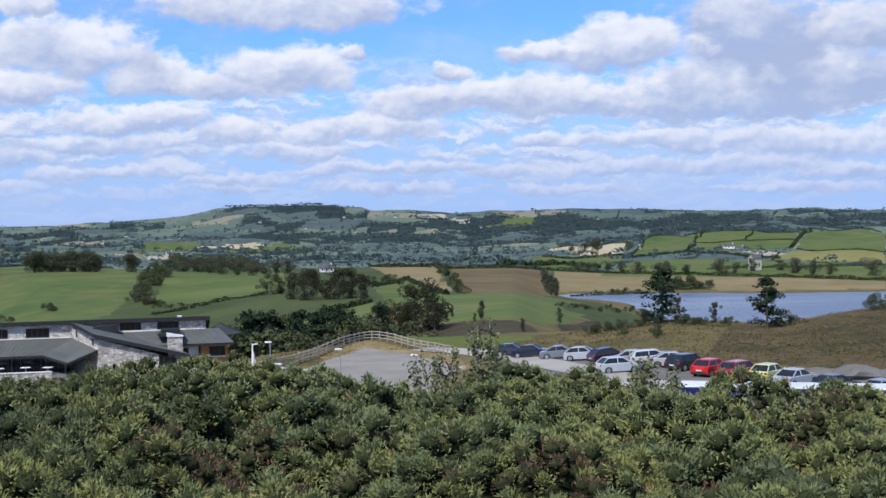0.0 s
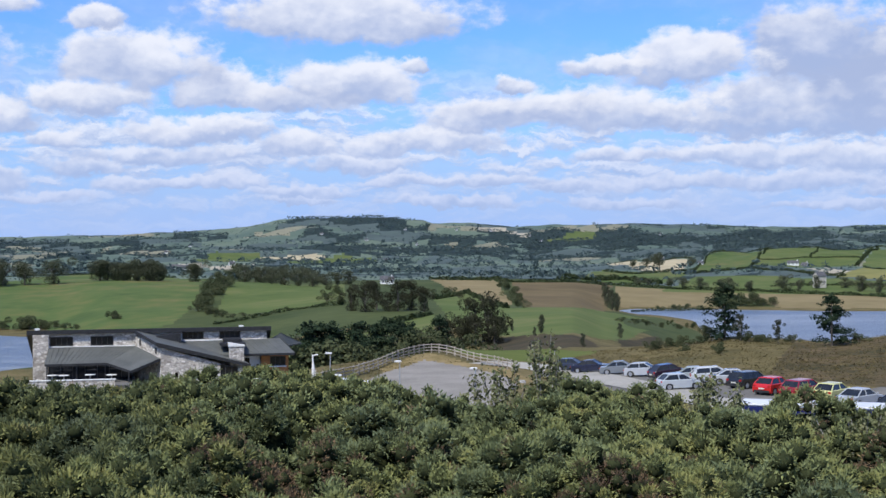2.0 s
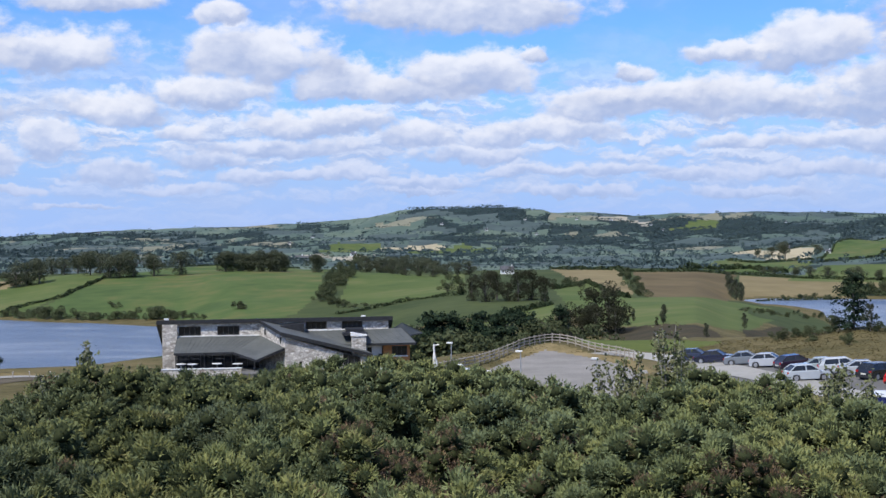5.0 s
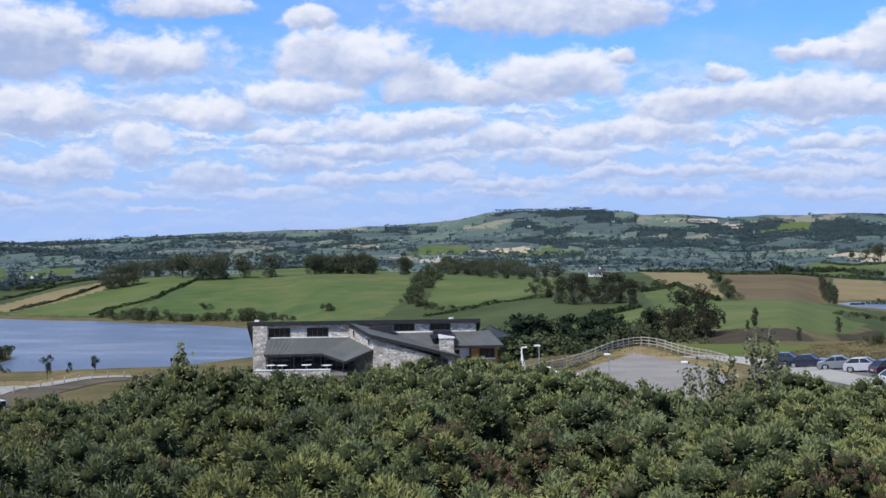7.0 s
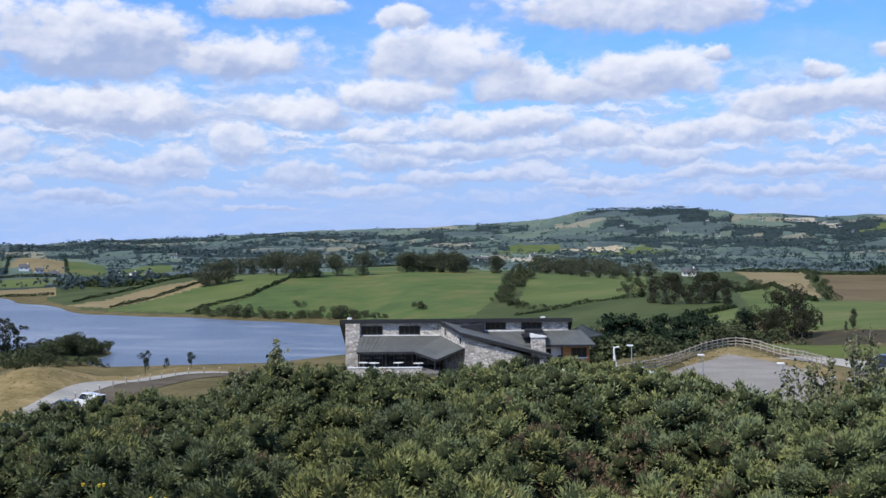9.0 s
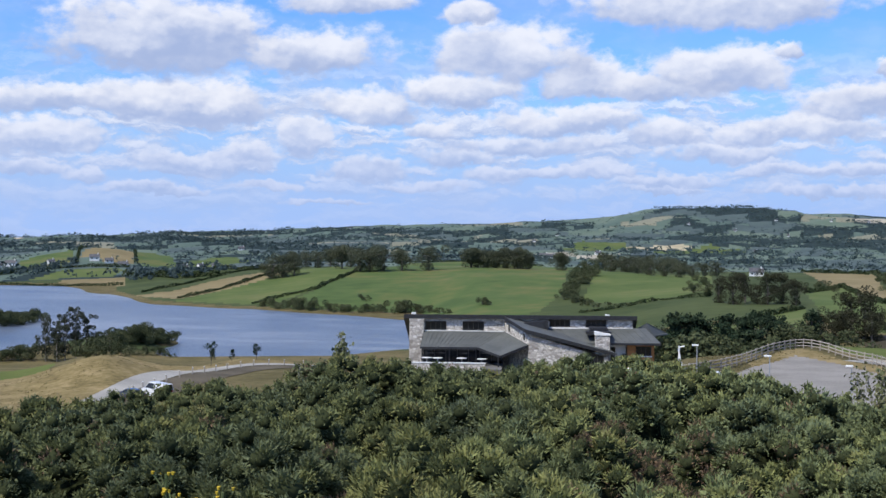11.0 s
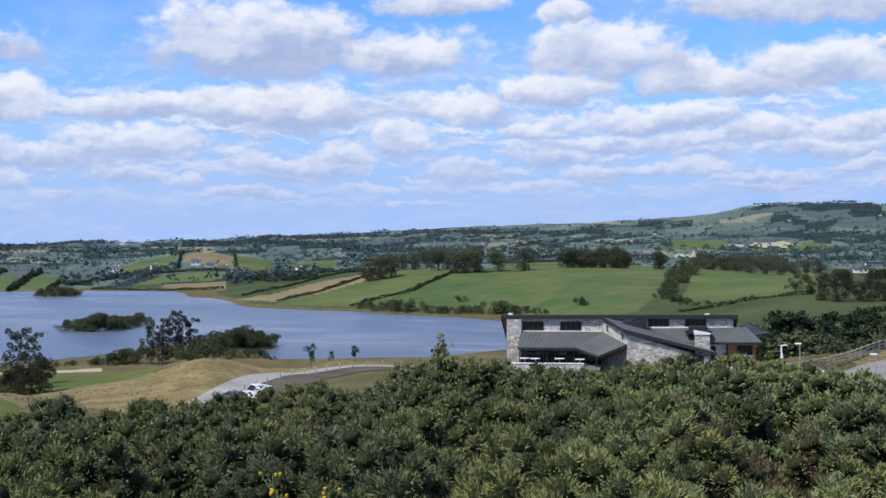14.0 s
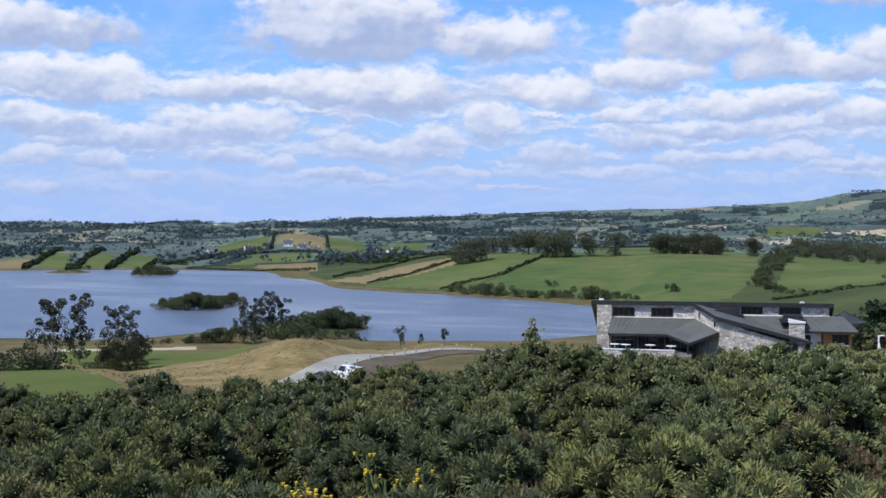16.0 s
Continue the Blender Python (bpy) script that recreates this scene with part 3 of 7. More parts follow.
def build_ground():
    az = np.concatenate([np.arange(-180, -30, 5.0), np.arange(-30, -21, 0.6), np.arange(-21, 48, 0.12), np.arange(48, 60, 0.6), np.arange(60, 180, 5.0)])
    rg = np.concatenate([[0.03], np.geomspace(2, 90, 45), np.geomspace(91, 260, 110), np.geomspace(263, 1000, 120), np.geomspace(1006, 4750, 110)])
    A, Rr = np.meshgrid(np.radians(az), rg, indexing="ij")
    X, Y = -np.sin(A) * Rr, np.cos(A) * Rr
    Z = land(X, Y)
    n, m = X.shape
    i = np.arange(n)[:, None]
    j = np.arange(m - 1)[None, :]
    i2 = (i + 1) % n
    faces = np.stack([i * m + j, i * m + j + 1, i2 * m + j + 1, i2 * m + j], -1).reshape(-1, 4)
    verts = np.stack([X, Y, Z], -1).reshape(-1, 3)
    c = verts[faces].mean(1)
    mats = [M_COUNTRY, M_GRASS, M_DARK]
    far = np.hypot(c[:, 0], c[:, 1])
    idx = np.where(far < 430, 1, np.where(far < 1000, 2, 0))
    j_, k_ = quilt_cell(c[:, 0], c[:, 1])
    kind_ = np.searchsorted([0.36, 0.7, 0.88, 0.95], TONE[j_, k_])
    mats += M_HAZYFIELDS
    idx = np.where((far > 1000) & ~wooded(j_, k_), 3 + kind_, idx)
    for mat, outline in FIELDS:
        if mat not in mats:
            mats.append(mat)
        idx[inside(c[:, 0], c[:, 1], outline)] = mats.index(mat)
    shore = (c[:, 2] < 0.7) & (far > 450) & (far < 1000)
    idx[shore] = mats.index(M_GRASS)
    ob = new("ground", sheet("ground", verts, faces, mats, idx))
    return tagged(ob, "rolling farmland with rough grass, pasture and stubble fields", "ground", kind="structure")


build_ground()


def build_lake():
    x = np.linspace(-1500, 900, 120)
    y = np.linspace(60, 1150, 80)
    X, Y = np.meshgrid(x, y, indexing="ij")
    n, m = X.shape
    i, j = np.arange(n - 1)[:, None], np.arange(m - 1)[None, :]
    faces = np.stack([i * m + j, (i + 1) * m + j, (i + 1) * m + j + 1, i * m + j + 1], -1).reshape(-1, 4)
    ob = new("water", sheet("water", np.stack([X, Y, X * 0], -1).reshape(-1, 3), faces, [M_WATER]))
    return tagged(ob, "blue-grey lake water with light ripples", "water", kind="structure")


build_lake()


# ---- gorse thicket on the hilltop ----
M_GORSE = material("gorse_shoots", [(0.28, (0.101, 0.13, 0.0651)), (0.42, (0.153, 0.183, 0.0827)), (0.54, (0.194, 0.217, 0.0777)), (0.64, (0.249, 0.251, 0.0801)), (0.75, (0.286, 0.249, 0.112))], scale=0.95, detail=3.0, rough=0.75, island=0.08, fine=0.34, fine_scale=4.5, spec=0.3)
# darker copy of the shoots, with shade over one side put into its colour
M_GORSE_DIM = material("dim_gorse_shoots", [(0.28, (0.0735, 0.0904, 0.0488)), (0.42, (0.11, 0.131, 0.0607)), (0.54, (0.144, 0.159, 0.0568)), (0.64, (0.191, 0.192, 0.0594)), (0.75, (0.235, 0.205, 0.0898))], scale=0.95, detail=3.0, rough=0.75, island=0.08, fine=0.34, fine_scale=4.5, spec=0.25)
# near-black inside of the gorse: shade in the gaps painted as colour
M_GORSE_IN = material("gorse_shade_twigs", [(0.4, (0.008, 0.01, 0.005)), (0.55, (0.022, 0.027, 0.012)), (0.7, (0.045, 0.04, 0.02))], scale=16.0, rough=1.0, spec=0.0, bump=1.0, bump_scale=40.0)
# hearts far darker than their spines; shade within a tuft goes into the colour
M_HEART = material("gorse_shade_hearts", [(0.3, (0.024, 0.03, 0.015)), (0.7, (0.05, 0.058, 0.026))], scale=9.0, rough=1.0, spec=0.0)
M_DEAD = material("dead_gorse", [(0.3, (0.0743, 0.048, 0.03)), (0.6, (0.162, 0.102, 0.054)), (0.85, (0.297, 0.198, 0.102))], scale=2.0, island=0.5)
THICKET_AZ = [-30, -18.5, -14, -9, -5, 0, 5, 9.5, 12.5, 17, 20, 22, 24, 26, 29, 34, 44, 56]
THICKET_EDGE = [37.3, 37.3, 37.32, 37.5, 37.55, 37.47, 37.43, 37.86, 37.8, 37.7, 37.78, 37.82, 37.76, 37.52, 37.37, 37.22, 37.14, 37.14]
rnd = np.random.default_rng(7)


def ring_points(n, r0, r1, a0=-24.0, a1=50.0, gen=rnd):
    r = np.sqrt(gen.uniform(r0 * r0, r1 * r1, n))
    a = np.radians(gen.uniform(a0, a1, n))
    return np.stack([-np.sin(a) * r, np.cos(a) * r], 1)


BUSHES = ring_points(330, 4.2, 24.5, -28, 54)
BUSH_R = rnd.uniform(0.6, 1.25, len(BUSHES))
BUSH_H = rnd.uniform(-0.32, 0.16, len(BUSHES))
LUMPS, LUMP_R, LUMP_H = [], [], []
for count, r0, r1, small, large in ((300, 4.2, 9.0, 0.2, 0.42), (420, 9.0, 15.0, 0.24, 0.5), (640, 15.0, 25.0, 0.3, 0.6)):
    for drop in (0.0, 0.2):                       # standing clumps, and lower ones that fill the gaps
        LUMPS.append(ring_points(count, r0, r1, -28, 54))
        LUMP_R.append(rnd.uniform(small, large, count))
        LUMP_H.append(rnd.uniform(-0.1, 0.1, count) - drop)
LUMPS, LUMP_R, LUMP_H = np.concatenate(LUMPS), np.concatenate(LUMP_R), np.concatenate(LUMP_H)
# hollows where the gorse has died back: az, range, half width, half depth, drop
HOLLOWS = ((8.7, 9.7, 0.55, 1.5, 0.42), (9.6, 7.4, 0.4, 0.8, 0.3), (-14.5, 13.2, 0.6, 1.6, 0.22), (13.0, 12.0, 0.35, 0.8, 0.2), (20.5, 9.0, 0.3, 0.9, 0.22), (1.5, 11.0, 0.3, 0.9, 0.18), (27.0, 12.5, 0.35, 0.9, 0.18), (35.0, 9.0, 0.35, 0.9, 0.22), (-6.0, 9.0, 0.3, 0.8, 0.2))


def domes(p, order, centres, radii, heights, bulge, floor):
    best = np.full(len(p), floor)
    for k in range(0, len(p), 1500):
        part_ = order[k:k + 1500]
        q = p[part_]
        lo, hi = q.min(0) - 1.2, q.max(0) + 1.2
        near = ((centres > lo) & (centres < hi)).all(1)
        if not near.any():
            continue
        d2 = ((q[:, None, :] - centres[near][None]) ** 2).sum(-1) / radii[near] ** 2
        h = heights[near] + bulge * radii[near] * (np.sqrt(np.clip(1 - d2, 0, 1)) - 1) - np.where(d2 < 1, 0, 9)
        best[part_] = np.maximum(best[part_], h.max(1))
    return best


def canopy(p):
    """Top of the thicket over the plan points p: bushes, and lumps on the bushes."""
    r = np.hypot(p[:, 0], p[:, 1])
    a = np.degrees(np.arctan2(-p[:, 0], p[:, 1]))
    order = np.lexsort((r, np.floor(a / 3)))
    edge = np.interp(a, THICKET_AZ, THICKET_EDGE)
    z = 38.62 + (edge - 38.62) * np.clip((r - 5.5) / 14.5, -0.1, 1) - np.clip((r - 20) / 5, 0, 2) ** 1.5 * 1.6
    z = z + 0.25 + np.clip((r - 8) / 12, 0, 1) * 0.03 + domes(p, order, BUSHES, BUSH_R, BUSH_H, 0.62, -0.55)
    for az, rg, across, along, drop in HOLLOWS:
        z = z - drop * np.exp(-(radians(1) * (a - az) * rg / across) ** 2 - ((r - rg) / along) ** 2)
    return z + domes(p, order, LUMPS, LUMP_R, LUMP_H, 1.15, -0.5)


GRID_A = np.arange(-27.0, 53.0, 0.2)
GRID_R = np.geomspace(3.9, 28.0, 330)
_ga, _gr = np.meshgrid(np.radians(GRID_A), GRID_R, indexing="ij")
GRID_Z = canopy(np.stack([-np.sin(_ga) * _gr, np.cos(_ga) * _gr], -1).reshape(-1, 2)).reshape(_ga.shape)


def top_of(p):
    """The canopy's height, read off a fine grid."""
    a = (np.degrees(np.arctan2(-p[:, 0], p[:, 1])) - GRID_A[0]) / 0.2
    r = np.log(np.hypot(p[:, 0], p[:, 1]) / GRID_R[0]) / math.log(GRID_R[1] / GRID_R[0])
    i = np.clip(a.astype(int), 0, len(GRID_A) - 2)
    j = np.clip(r.astype(int), 0, len(GRID_R) - 2)
    u, w = np.clip(a - i, 0, 1), np.clip(r - j, 0, 1)
    return (GRID_Z[i, j] * (1 - u) + GRID_Z[i + 1, j] * u) * (1 - w) + (GRID_Z[i, j + 1] * (1 - u) + GRID_Z[i + 1, j + 1] * u) * w


def lean(p, step=0.035):
    """Outward normals of the canopy."""
    dx = (top_of(p + (step, 0)) - top_of(p - (step, 0))) / (2 * step)
    dy = (top_of(p + (0, step)) - top_of(p - (0, step))) / (2 * step)
    n = np.stack([-dx, -dy, np.ones(len(p))], 1)
    return n / np.linalg.norm(n, axis=1, keepdims=True)


def unit(v):
    return v / np.maximum(np.linalg.norm(v, axis=-1, keepdims=True), 1e-9)


def spiny(heart, up, size, spines, width, gen):
    """Close round tufts: a lumpy heart set all over with spines that point out and up."""
    ball = bmesh.new()
    bmesh.ops.create_icosphere(ball, subdivisions=1, radius=1.0)
    skin = np.array([v.co for v in ball.verts])
    tri = np.array([[v.index for v in q.verts] for q in ball.faces])
    ball.free()
    n = len(heart)
    lumpy = 0.66 * (1 + gen.normal(size=(n, len(skin), 1)) * 0.16)
    flat = np.where(skin[None, :, 2:] < 0, 0.7, 1.05) * np.ones((n, 1, 1))
    v0 = heart[:, None] + skin[None] * np.concatenate([np.ones((n, len(skin), 2)), flat], 2) * lumpy * size[:, None, None]
    f0 = tri[None] + (np.arange(n) * len(skin))[:, None, None]
    d = unit(gen.normal(size=(n, spines, 3)) + (up * 0.55 + (0, 0, 0.35))[:, None])
    root = heart[:, None] + d * (size[:, None] * gen.uniform(0.45, 0.95, (n, spines)))[..., None]
    way_ = unit(d + gen.normal(size=d.shape) * 0.38 + (0, 0, 0.35))
    tip = root + way_ * (size[:, None] * gen.uniform(0.16, 0.42, (n, spines)))[..., None]
    side_ = unit(np.cross(way_, gen.normal(size=d.shape))) * (width * size)[:, None, None]
    v1 = np.stack([root - side_, root + side_, tip], 2).reshape(-1, 3)
    return v1, np.arange(len(v1)).reshape(-1, 3), v0.reshape(-1, 3), f0.reshape(-1, 3)


def tufts(r0, r1, spacing, gen):
    """Plan points of the tufts, spread evenly but not in rows; a second set hangs on the steep flanks."""
    k = np.arange(-r1, r1, spacing)
    x, y = np.meshgrid(k, k)
    p = np.stack([x.ravel(), y.ravel()], 1) + gen.uniform(-0.45, 0.45, (x.size, 2)) * spacing
    r, a = np.hypot(p[:, 0], p[:, 1]), np.degrees(np.arctan2(-p[:, 0], p[:, 1]))
    p = p[(r > r0) & (r < r1) & (a > -20.5) & (a < 48)]
    p = p[gen.uniform(size=len(p)) < 0.9]
    steep = 1 / lean(p)[:, 2]
    more = [p]
    for extra in (1.5, 2.1, 2.8):
        q = p[steep > extra]
        more.append(q + gen.uniform(-0.5, 0.5, q.shape) * spacing)
    return np.concatenate(more)


def build_thicket():
    # twigs with painted-in shade: the canopy smoothed and sunk below the tufts
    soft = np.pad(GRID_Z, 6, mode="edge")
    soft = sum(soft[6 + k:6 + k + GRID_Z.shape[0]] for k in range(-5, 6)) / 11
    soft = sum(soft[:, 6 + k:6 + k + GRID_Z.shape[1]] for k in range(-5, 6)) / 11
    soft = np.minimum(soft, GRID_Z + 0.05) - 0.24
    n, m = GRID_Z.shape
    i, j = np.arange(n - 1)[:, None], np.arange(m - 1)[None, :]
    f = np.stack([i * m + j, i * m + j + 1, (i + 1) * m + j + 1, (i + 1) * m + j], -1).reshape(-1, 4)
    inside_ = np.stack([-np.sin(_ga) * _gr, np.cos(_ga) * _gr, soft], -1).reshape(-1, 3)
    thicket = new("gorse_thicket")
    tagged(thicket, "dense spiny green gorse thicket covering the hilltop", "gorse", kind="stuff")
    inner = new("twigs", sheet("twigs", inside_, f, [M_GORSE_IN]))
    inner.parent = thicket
    live, dim, dead = [], [], []
    for r0, r1, spacing, ln, spines, width in ((5.2, 9.0, 0.148, 0.088, 250, 0.05), (9.0, 14.0, 0.17, 0.102, 125, 0.068), (14.0, 23.0, 0.2, 0.12, 66, 0.092)):
        p = tufts(r0, r1, spacing, rnd)
        nrm = lean(p, 0.06)
        size = ln * rnd.uniform(0.75, 1.3, len(p))
        heart = np.column_stack([p, top_of(p) + rnd.normal(size=len(p)) * 0.05]) - nrm * (size * 0.5)[:, None]
        # brown, half bare tufts in and round the hollows, and odd ones elsewhere
        a, r = np.degrees(np.arctan2(-p[:, 0], p[:, 1])), np.hypot(p[:, 0], p[:, 1])
        bare = np.full(len(p), 0.025)
        for az, rg, across, along, drop in HOLLOWS:
            bare += 2.6 * drop * np.exp(-(radians(1) * (a - az) * rg / across) ** 2 - ((r - rg) / along) ** 2)
        for az, rg, wide in ((25.2, 19.5, 1.1), (23.5, 20.0, 0.9), (33.0, 18.5, 0.7), (-15.5, 15.5, 1.0), (-12.5, 15.0, 0.6), (-4.5, 8.0, 0.35), (12.0, 16.0, 0.5)):
            bare += 0.5 * np.exp(-((radians(1) * (a - az) * rg) ** 2 + (r - rg) ** 2) / wide ** 2)
        patch = rnd.uniform(size=len(p)) < bare
        # tufts left of about 14 degrees take the copy with shade painted in
        dimmed = (a + 3.5 * np.sin(p[:, 1] * 0.9 + 1.5 * np.sin(p[:, 0] * 0.7)) + rnd.normal(size=len(p)) * 2.5 > 14.5) & ~patch
        for chosen, sets, share in ((~patch & ~dimmed, live, 1.0), (dimmed, dim, 1.0), (patch, dead, 0.7)):
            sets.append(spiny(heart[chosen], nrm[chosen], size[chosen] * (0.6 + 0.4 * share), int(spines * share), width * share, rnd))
    for name, sets, mat, at in (("shoots", live, M_GORSE, 0), ("older_shoots", dim, M_GORSE_DIM, 0), ("dead_shoots", dead, M_DEAD, 0), ("hearts", live + dim + dead, M_HEART, 2)):
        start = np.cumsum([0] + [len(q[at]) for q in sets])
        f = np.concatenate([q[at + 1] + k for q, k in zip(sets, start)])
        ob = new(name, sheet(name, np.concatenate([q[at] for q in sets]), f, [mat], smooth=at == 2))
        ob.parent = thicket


build_thicket()


# ---- building helpers ----
def part(name, bm, mat, parent, label=""):
    me = bpy.data.meshes.new(name)
    bmesh.ops.recalc_face_normals(bm, faces=bm.faces[:])
    bm.to_mesh(me)
    bm.free()
    me.materials.append(mat)
    ob = new(name, me)
    ob.parent = parent
    return tagged(ob, label)


def box(x0, x1, y0, y1, z0, z1, bevel=0.0, bm=None):
    bm = bm or bmesh.new()
    made = bmesh.ops.create_cube(bm, size=1.0)
    vs = made["verts"]
    for v in vs:
        v.co = Vector(((x0 + x1) / 2 + v.co.x * (x1 - x0), (y0 + y1) / 2 + v.co.y * (y1 - y0), (z0 + z1) / 2 + v.co.z * (z1 - z0)))
    if bevel:
        es = list({e for v in vs for e in v.link_edges})
        bmesh.ops.bevel(bm, geom=es, offset=bevel, segments=2, affect="EDGES", clamp_overlap=True)
    return bm


def prism(points, offset, bm=None):
    """A solid from a flat outline, pushed along offset."""
    bm = bm or bmesh.new()
    a = [bm.verts.new(p) for p in points]
    b = [bm.verts.new(Vector(p) + Vector(offset)) for p in points]
    n = len(a)
    bm.faces.new(a)
    bm.faces.new(b[::-1])
    for i in range(n):
        bm.faces.new((a[i], b[i], b[(i + 1) % n], a[(i + 1) % n]))
    return bm


def bar(p, q, r, sides=8, bm=None, r2=None):
    bm = bm or bmesh.new()
    p, q = Vector(p), Vector(q)
    m = Matrix.Translation((p + q) / 2) @ (q - p).to_track_quat("Z", "Y").to_matrix().to_4x4()
    bmesh.ops.create_cone(bm, cap_ends=True, segments=sides, radius1=r, radius2=r if r2 is None else r2, depth=(q - p).length, matrix=m)
    return bm


def wall_with_openings(u0, u1, z0, z1, y0, y1, holes):
    """An upright wall along u with rectangular holes (u0, u1, z0, z1) cut right through."""
    bm = bmesh.new()
    us = sorted({u0, u1, *[h[0] for h in holes], *[h[1] for h in holes]})
    for a, b in zip(us, us[1:]):
        cuts = sorted((h[2], h[3]) for h in holes if h[0] <= a and h[1] >= b)
        z = z0
        for lo, hi in cuts:
            if lo > z:
                box(a, b, y0, y1, z, lo, bm=bm)
            z = hi
        if z1 > z:
            box(a, b, y0, y1, z, z1, bm=bm)
    bmesh.ops.remove_doubles(bm, verts=bm.verts[:], dist=0.001)
    return bm


def stone_material():
    """Pale rubble walling: stones of uneven tone between recessed joints."""
    m = two("rubble_stone", (0.3, 0.29, 0.27), (0.5, 0.48, 0.45), scale=1.2)
    t = m.node_tree
    b = t.nodes["Principled BSDF"]
    co = t.nodes.new("ShaderNodeTexCoord")
    mp = t.nodes.new("ShaderNodeMapping")
    mp.inputs["Scale"].default_value = (2.6, 2.6, 4.6)
    t.links.new(co.outputs["Object"], mp.inputs[0])
    cell = t.nodes.new("ShaderNodeTexVoronoi")
    cell.inputs["Scale"].default_value = 1.0
    t.links.new(mp.outputs[0], cell.inputs["Vector"])
    edge = t.nodes.new("ShaderNodeTexVoronoi")
    edge.feature = "DISTANCE_TO_EDGE"
    edge.inputs["Scale"].default_value = 1.0
    t.links.new(mp.outputs[0], edge.inputs["Vector"])
    sep = t.nodes.new("ShaderNodeSeparateColor")
    t.links.new(cell.outputs["Color"], sep.inputs[0])
    rp = t.nodes.new("ShaderNodeValToRGB")
    tones = [(0.0, (0.27, 0.24, 0.21)), (0.35, (0.5, 0.46, 0.41)), (0.7, (0.62, 0.58, 0.52)), (1.0, (0.76, 0.72, 0.66))]
    while len(rp.color_ramp.elements) < len(tones):
        rp.color_ramp.elements.new(0.5)
    for e, (p, c) in zip(rp.color_ramp.elements, tones):
        e.position, e.color = p, (*c, 1)
    t.links.new(sep.outputs[0], rp.inputs[0])
    jn = t.nodes.new("ShaderNodeMapRange")
    jn.inputs["From Min"].default_value, jn.inputs["From Max"].default_value = 0.03, 0.09
    t.links.new(edge.outputs["Distance"], jn.inputs[0])
    mix = t.nodes.new("ShaderNodeMix")
    mix.data_type = "RGBA"
    t.links.new(jn.outputs[0], mix.inputs[0])
    mix.inputs[6].default_value = (0.36, 0.33, 0.29, 1)
    t.links.new(rp.outputs[0], mix.inputs[7])
    t.links.new(mix.outputs[2], b.inputs["Base Color"])
    bp = t.nodes.new("ShaderNodeBump")
    bp.inputs["Strength"].default_value = 0.8
    bp.inputs["Distance"].default_value = 0.05
    t.links.new(jn.outputs[0], bp.inputs["Height"])
    t.links.new(bp.outputs[0], b.inputs["Normal"])
    return m


M_STONE = stone_material()
M_SLATE = material("grey_standing_seam_roof", [(0.3, (0.066, 0.071, 0.066)), (0.7, (0.108, 0.113, 0.104))], scale=0.6, rough=0.6, fine=0.4, fine_scale=5, bump=0.1)
M_FASCIA = two("black_fascia", (0.012, 0.012, 0.013), (0.03, 0.03, 0.031), scale=3, rough=0.5)
M_RENDER = two("white_render", (0.66, 0.65, 0.62), (0.8, 0.79, 0.76), scale=1.5, rough=0.85)
M_TIMBER = material("orange_cedar_boards", [(0.3, (0.3, 0.115, 0.03)), (0.7, (0.46, 0.2, 0.055))], scale=1.2, rough=0.6, stretch=(1, 1, 9), fine=0.3, fine_scale=8)
M_GLASS = two("dark_window_glass", (0.012, 0.014, 0.016), (0.022, 0.025, 0.028), scale=2, rough=0.06)
M_FRAME = two("dark_window_frame", (0.02, 0.02, 0.02), (0.04, 0.04, 0.04), scale=3, rough=0.5)
M_WHITE = two("white_paint", (0.7, 0.7, 0.68), (0.82, 0.82, 0.8), scale=2, rough=0.5)
M_METAL = two("galvanised_steel", (0.35, 0.36, 0.37), (0.5, 0.51, 0.52), scale=3, rough=0.45, metal=0.6)
M_RAIL = material("weathered_fence_timber", [(0.3, (0.22, 0.19, 0.155)), (0.7, (0.4, 0.36, 0.31))], scale=1.5, island=0.4)


def window(parent, u0, u1, z0, z1, y, panes, name="window", sill=True):
    """Frame, mullioned panes and sill, set in an opening whose outer face is at y."""
    bm = bmesh.new()
    for a, b, c, d in ((u0, u1, z0, z0 + 0.07), (u0, u1, z1 - 0.07, z1), (u0, u0 + 0.07, z0 + 0.07, z1 - 0.07), (u1 - 0.07, u1, z0 + 0.07, z1 - 0.07)):
        box(a, b, y + 0.08, y + 0.18, c, d, bm=bm)
    frame_ = part(name, bm, M_FRAME, parent, "dark framed window")
    step = (u1 - u0 - 0.14) / panes
    for k in range(panes):
        a = u0 + 0.07 + k * step
        part("pane", box(a + 0.03, a + step - 0.03, y + 0.11, y + 0.13, z0 + 0.08, z1 - 0.08), M_GLASS, frame_)
        if k:
            part("mullion", box(a - 0.03, a + 0.03, y + 0.09, y + 0.16, z0 + 0.07, z1 - 0.07), M_FRAME, frame_)
    if sill:
        part("sill", box(u0 - 0.08, u1 + 0.08, y - 0.09, y + 0.09, z0 - 0.13, z0 - 0.003, 0.015), M_RENDER, frame_, "pale stone sill")


def seams(parent, p, q, down, count):
    """Standing seams of a metal roof, from the ridge line p-q along the vector down."""
    p, q, down = Vector(p), Vector(q), Vector(down)
    for k in range(count + 1):
        a = p.lerp(q, k / count)
        part("seam", bar(a + Vector((0, 0, 0.02)), a + down + Vector((0, 0, 0.02)), 0.014, 4), M_SLATE, parent)


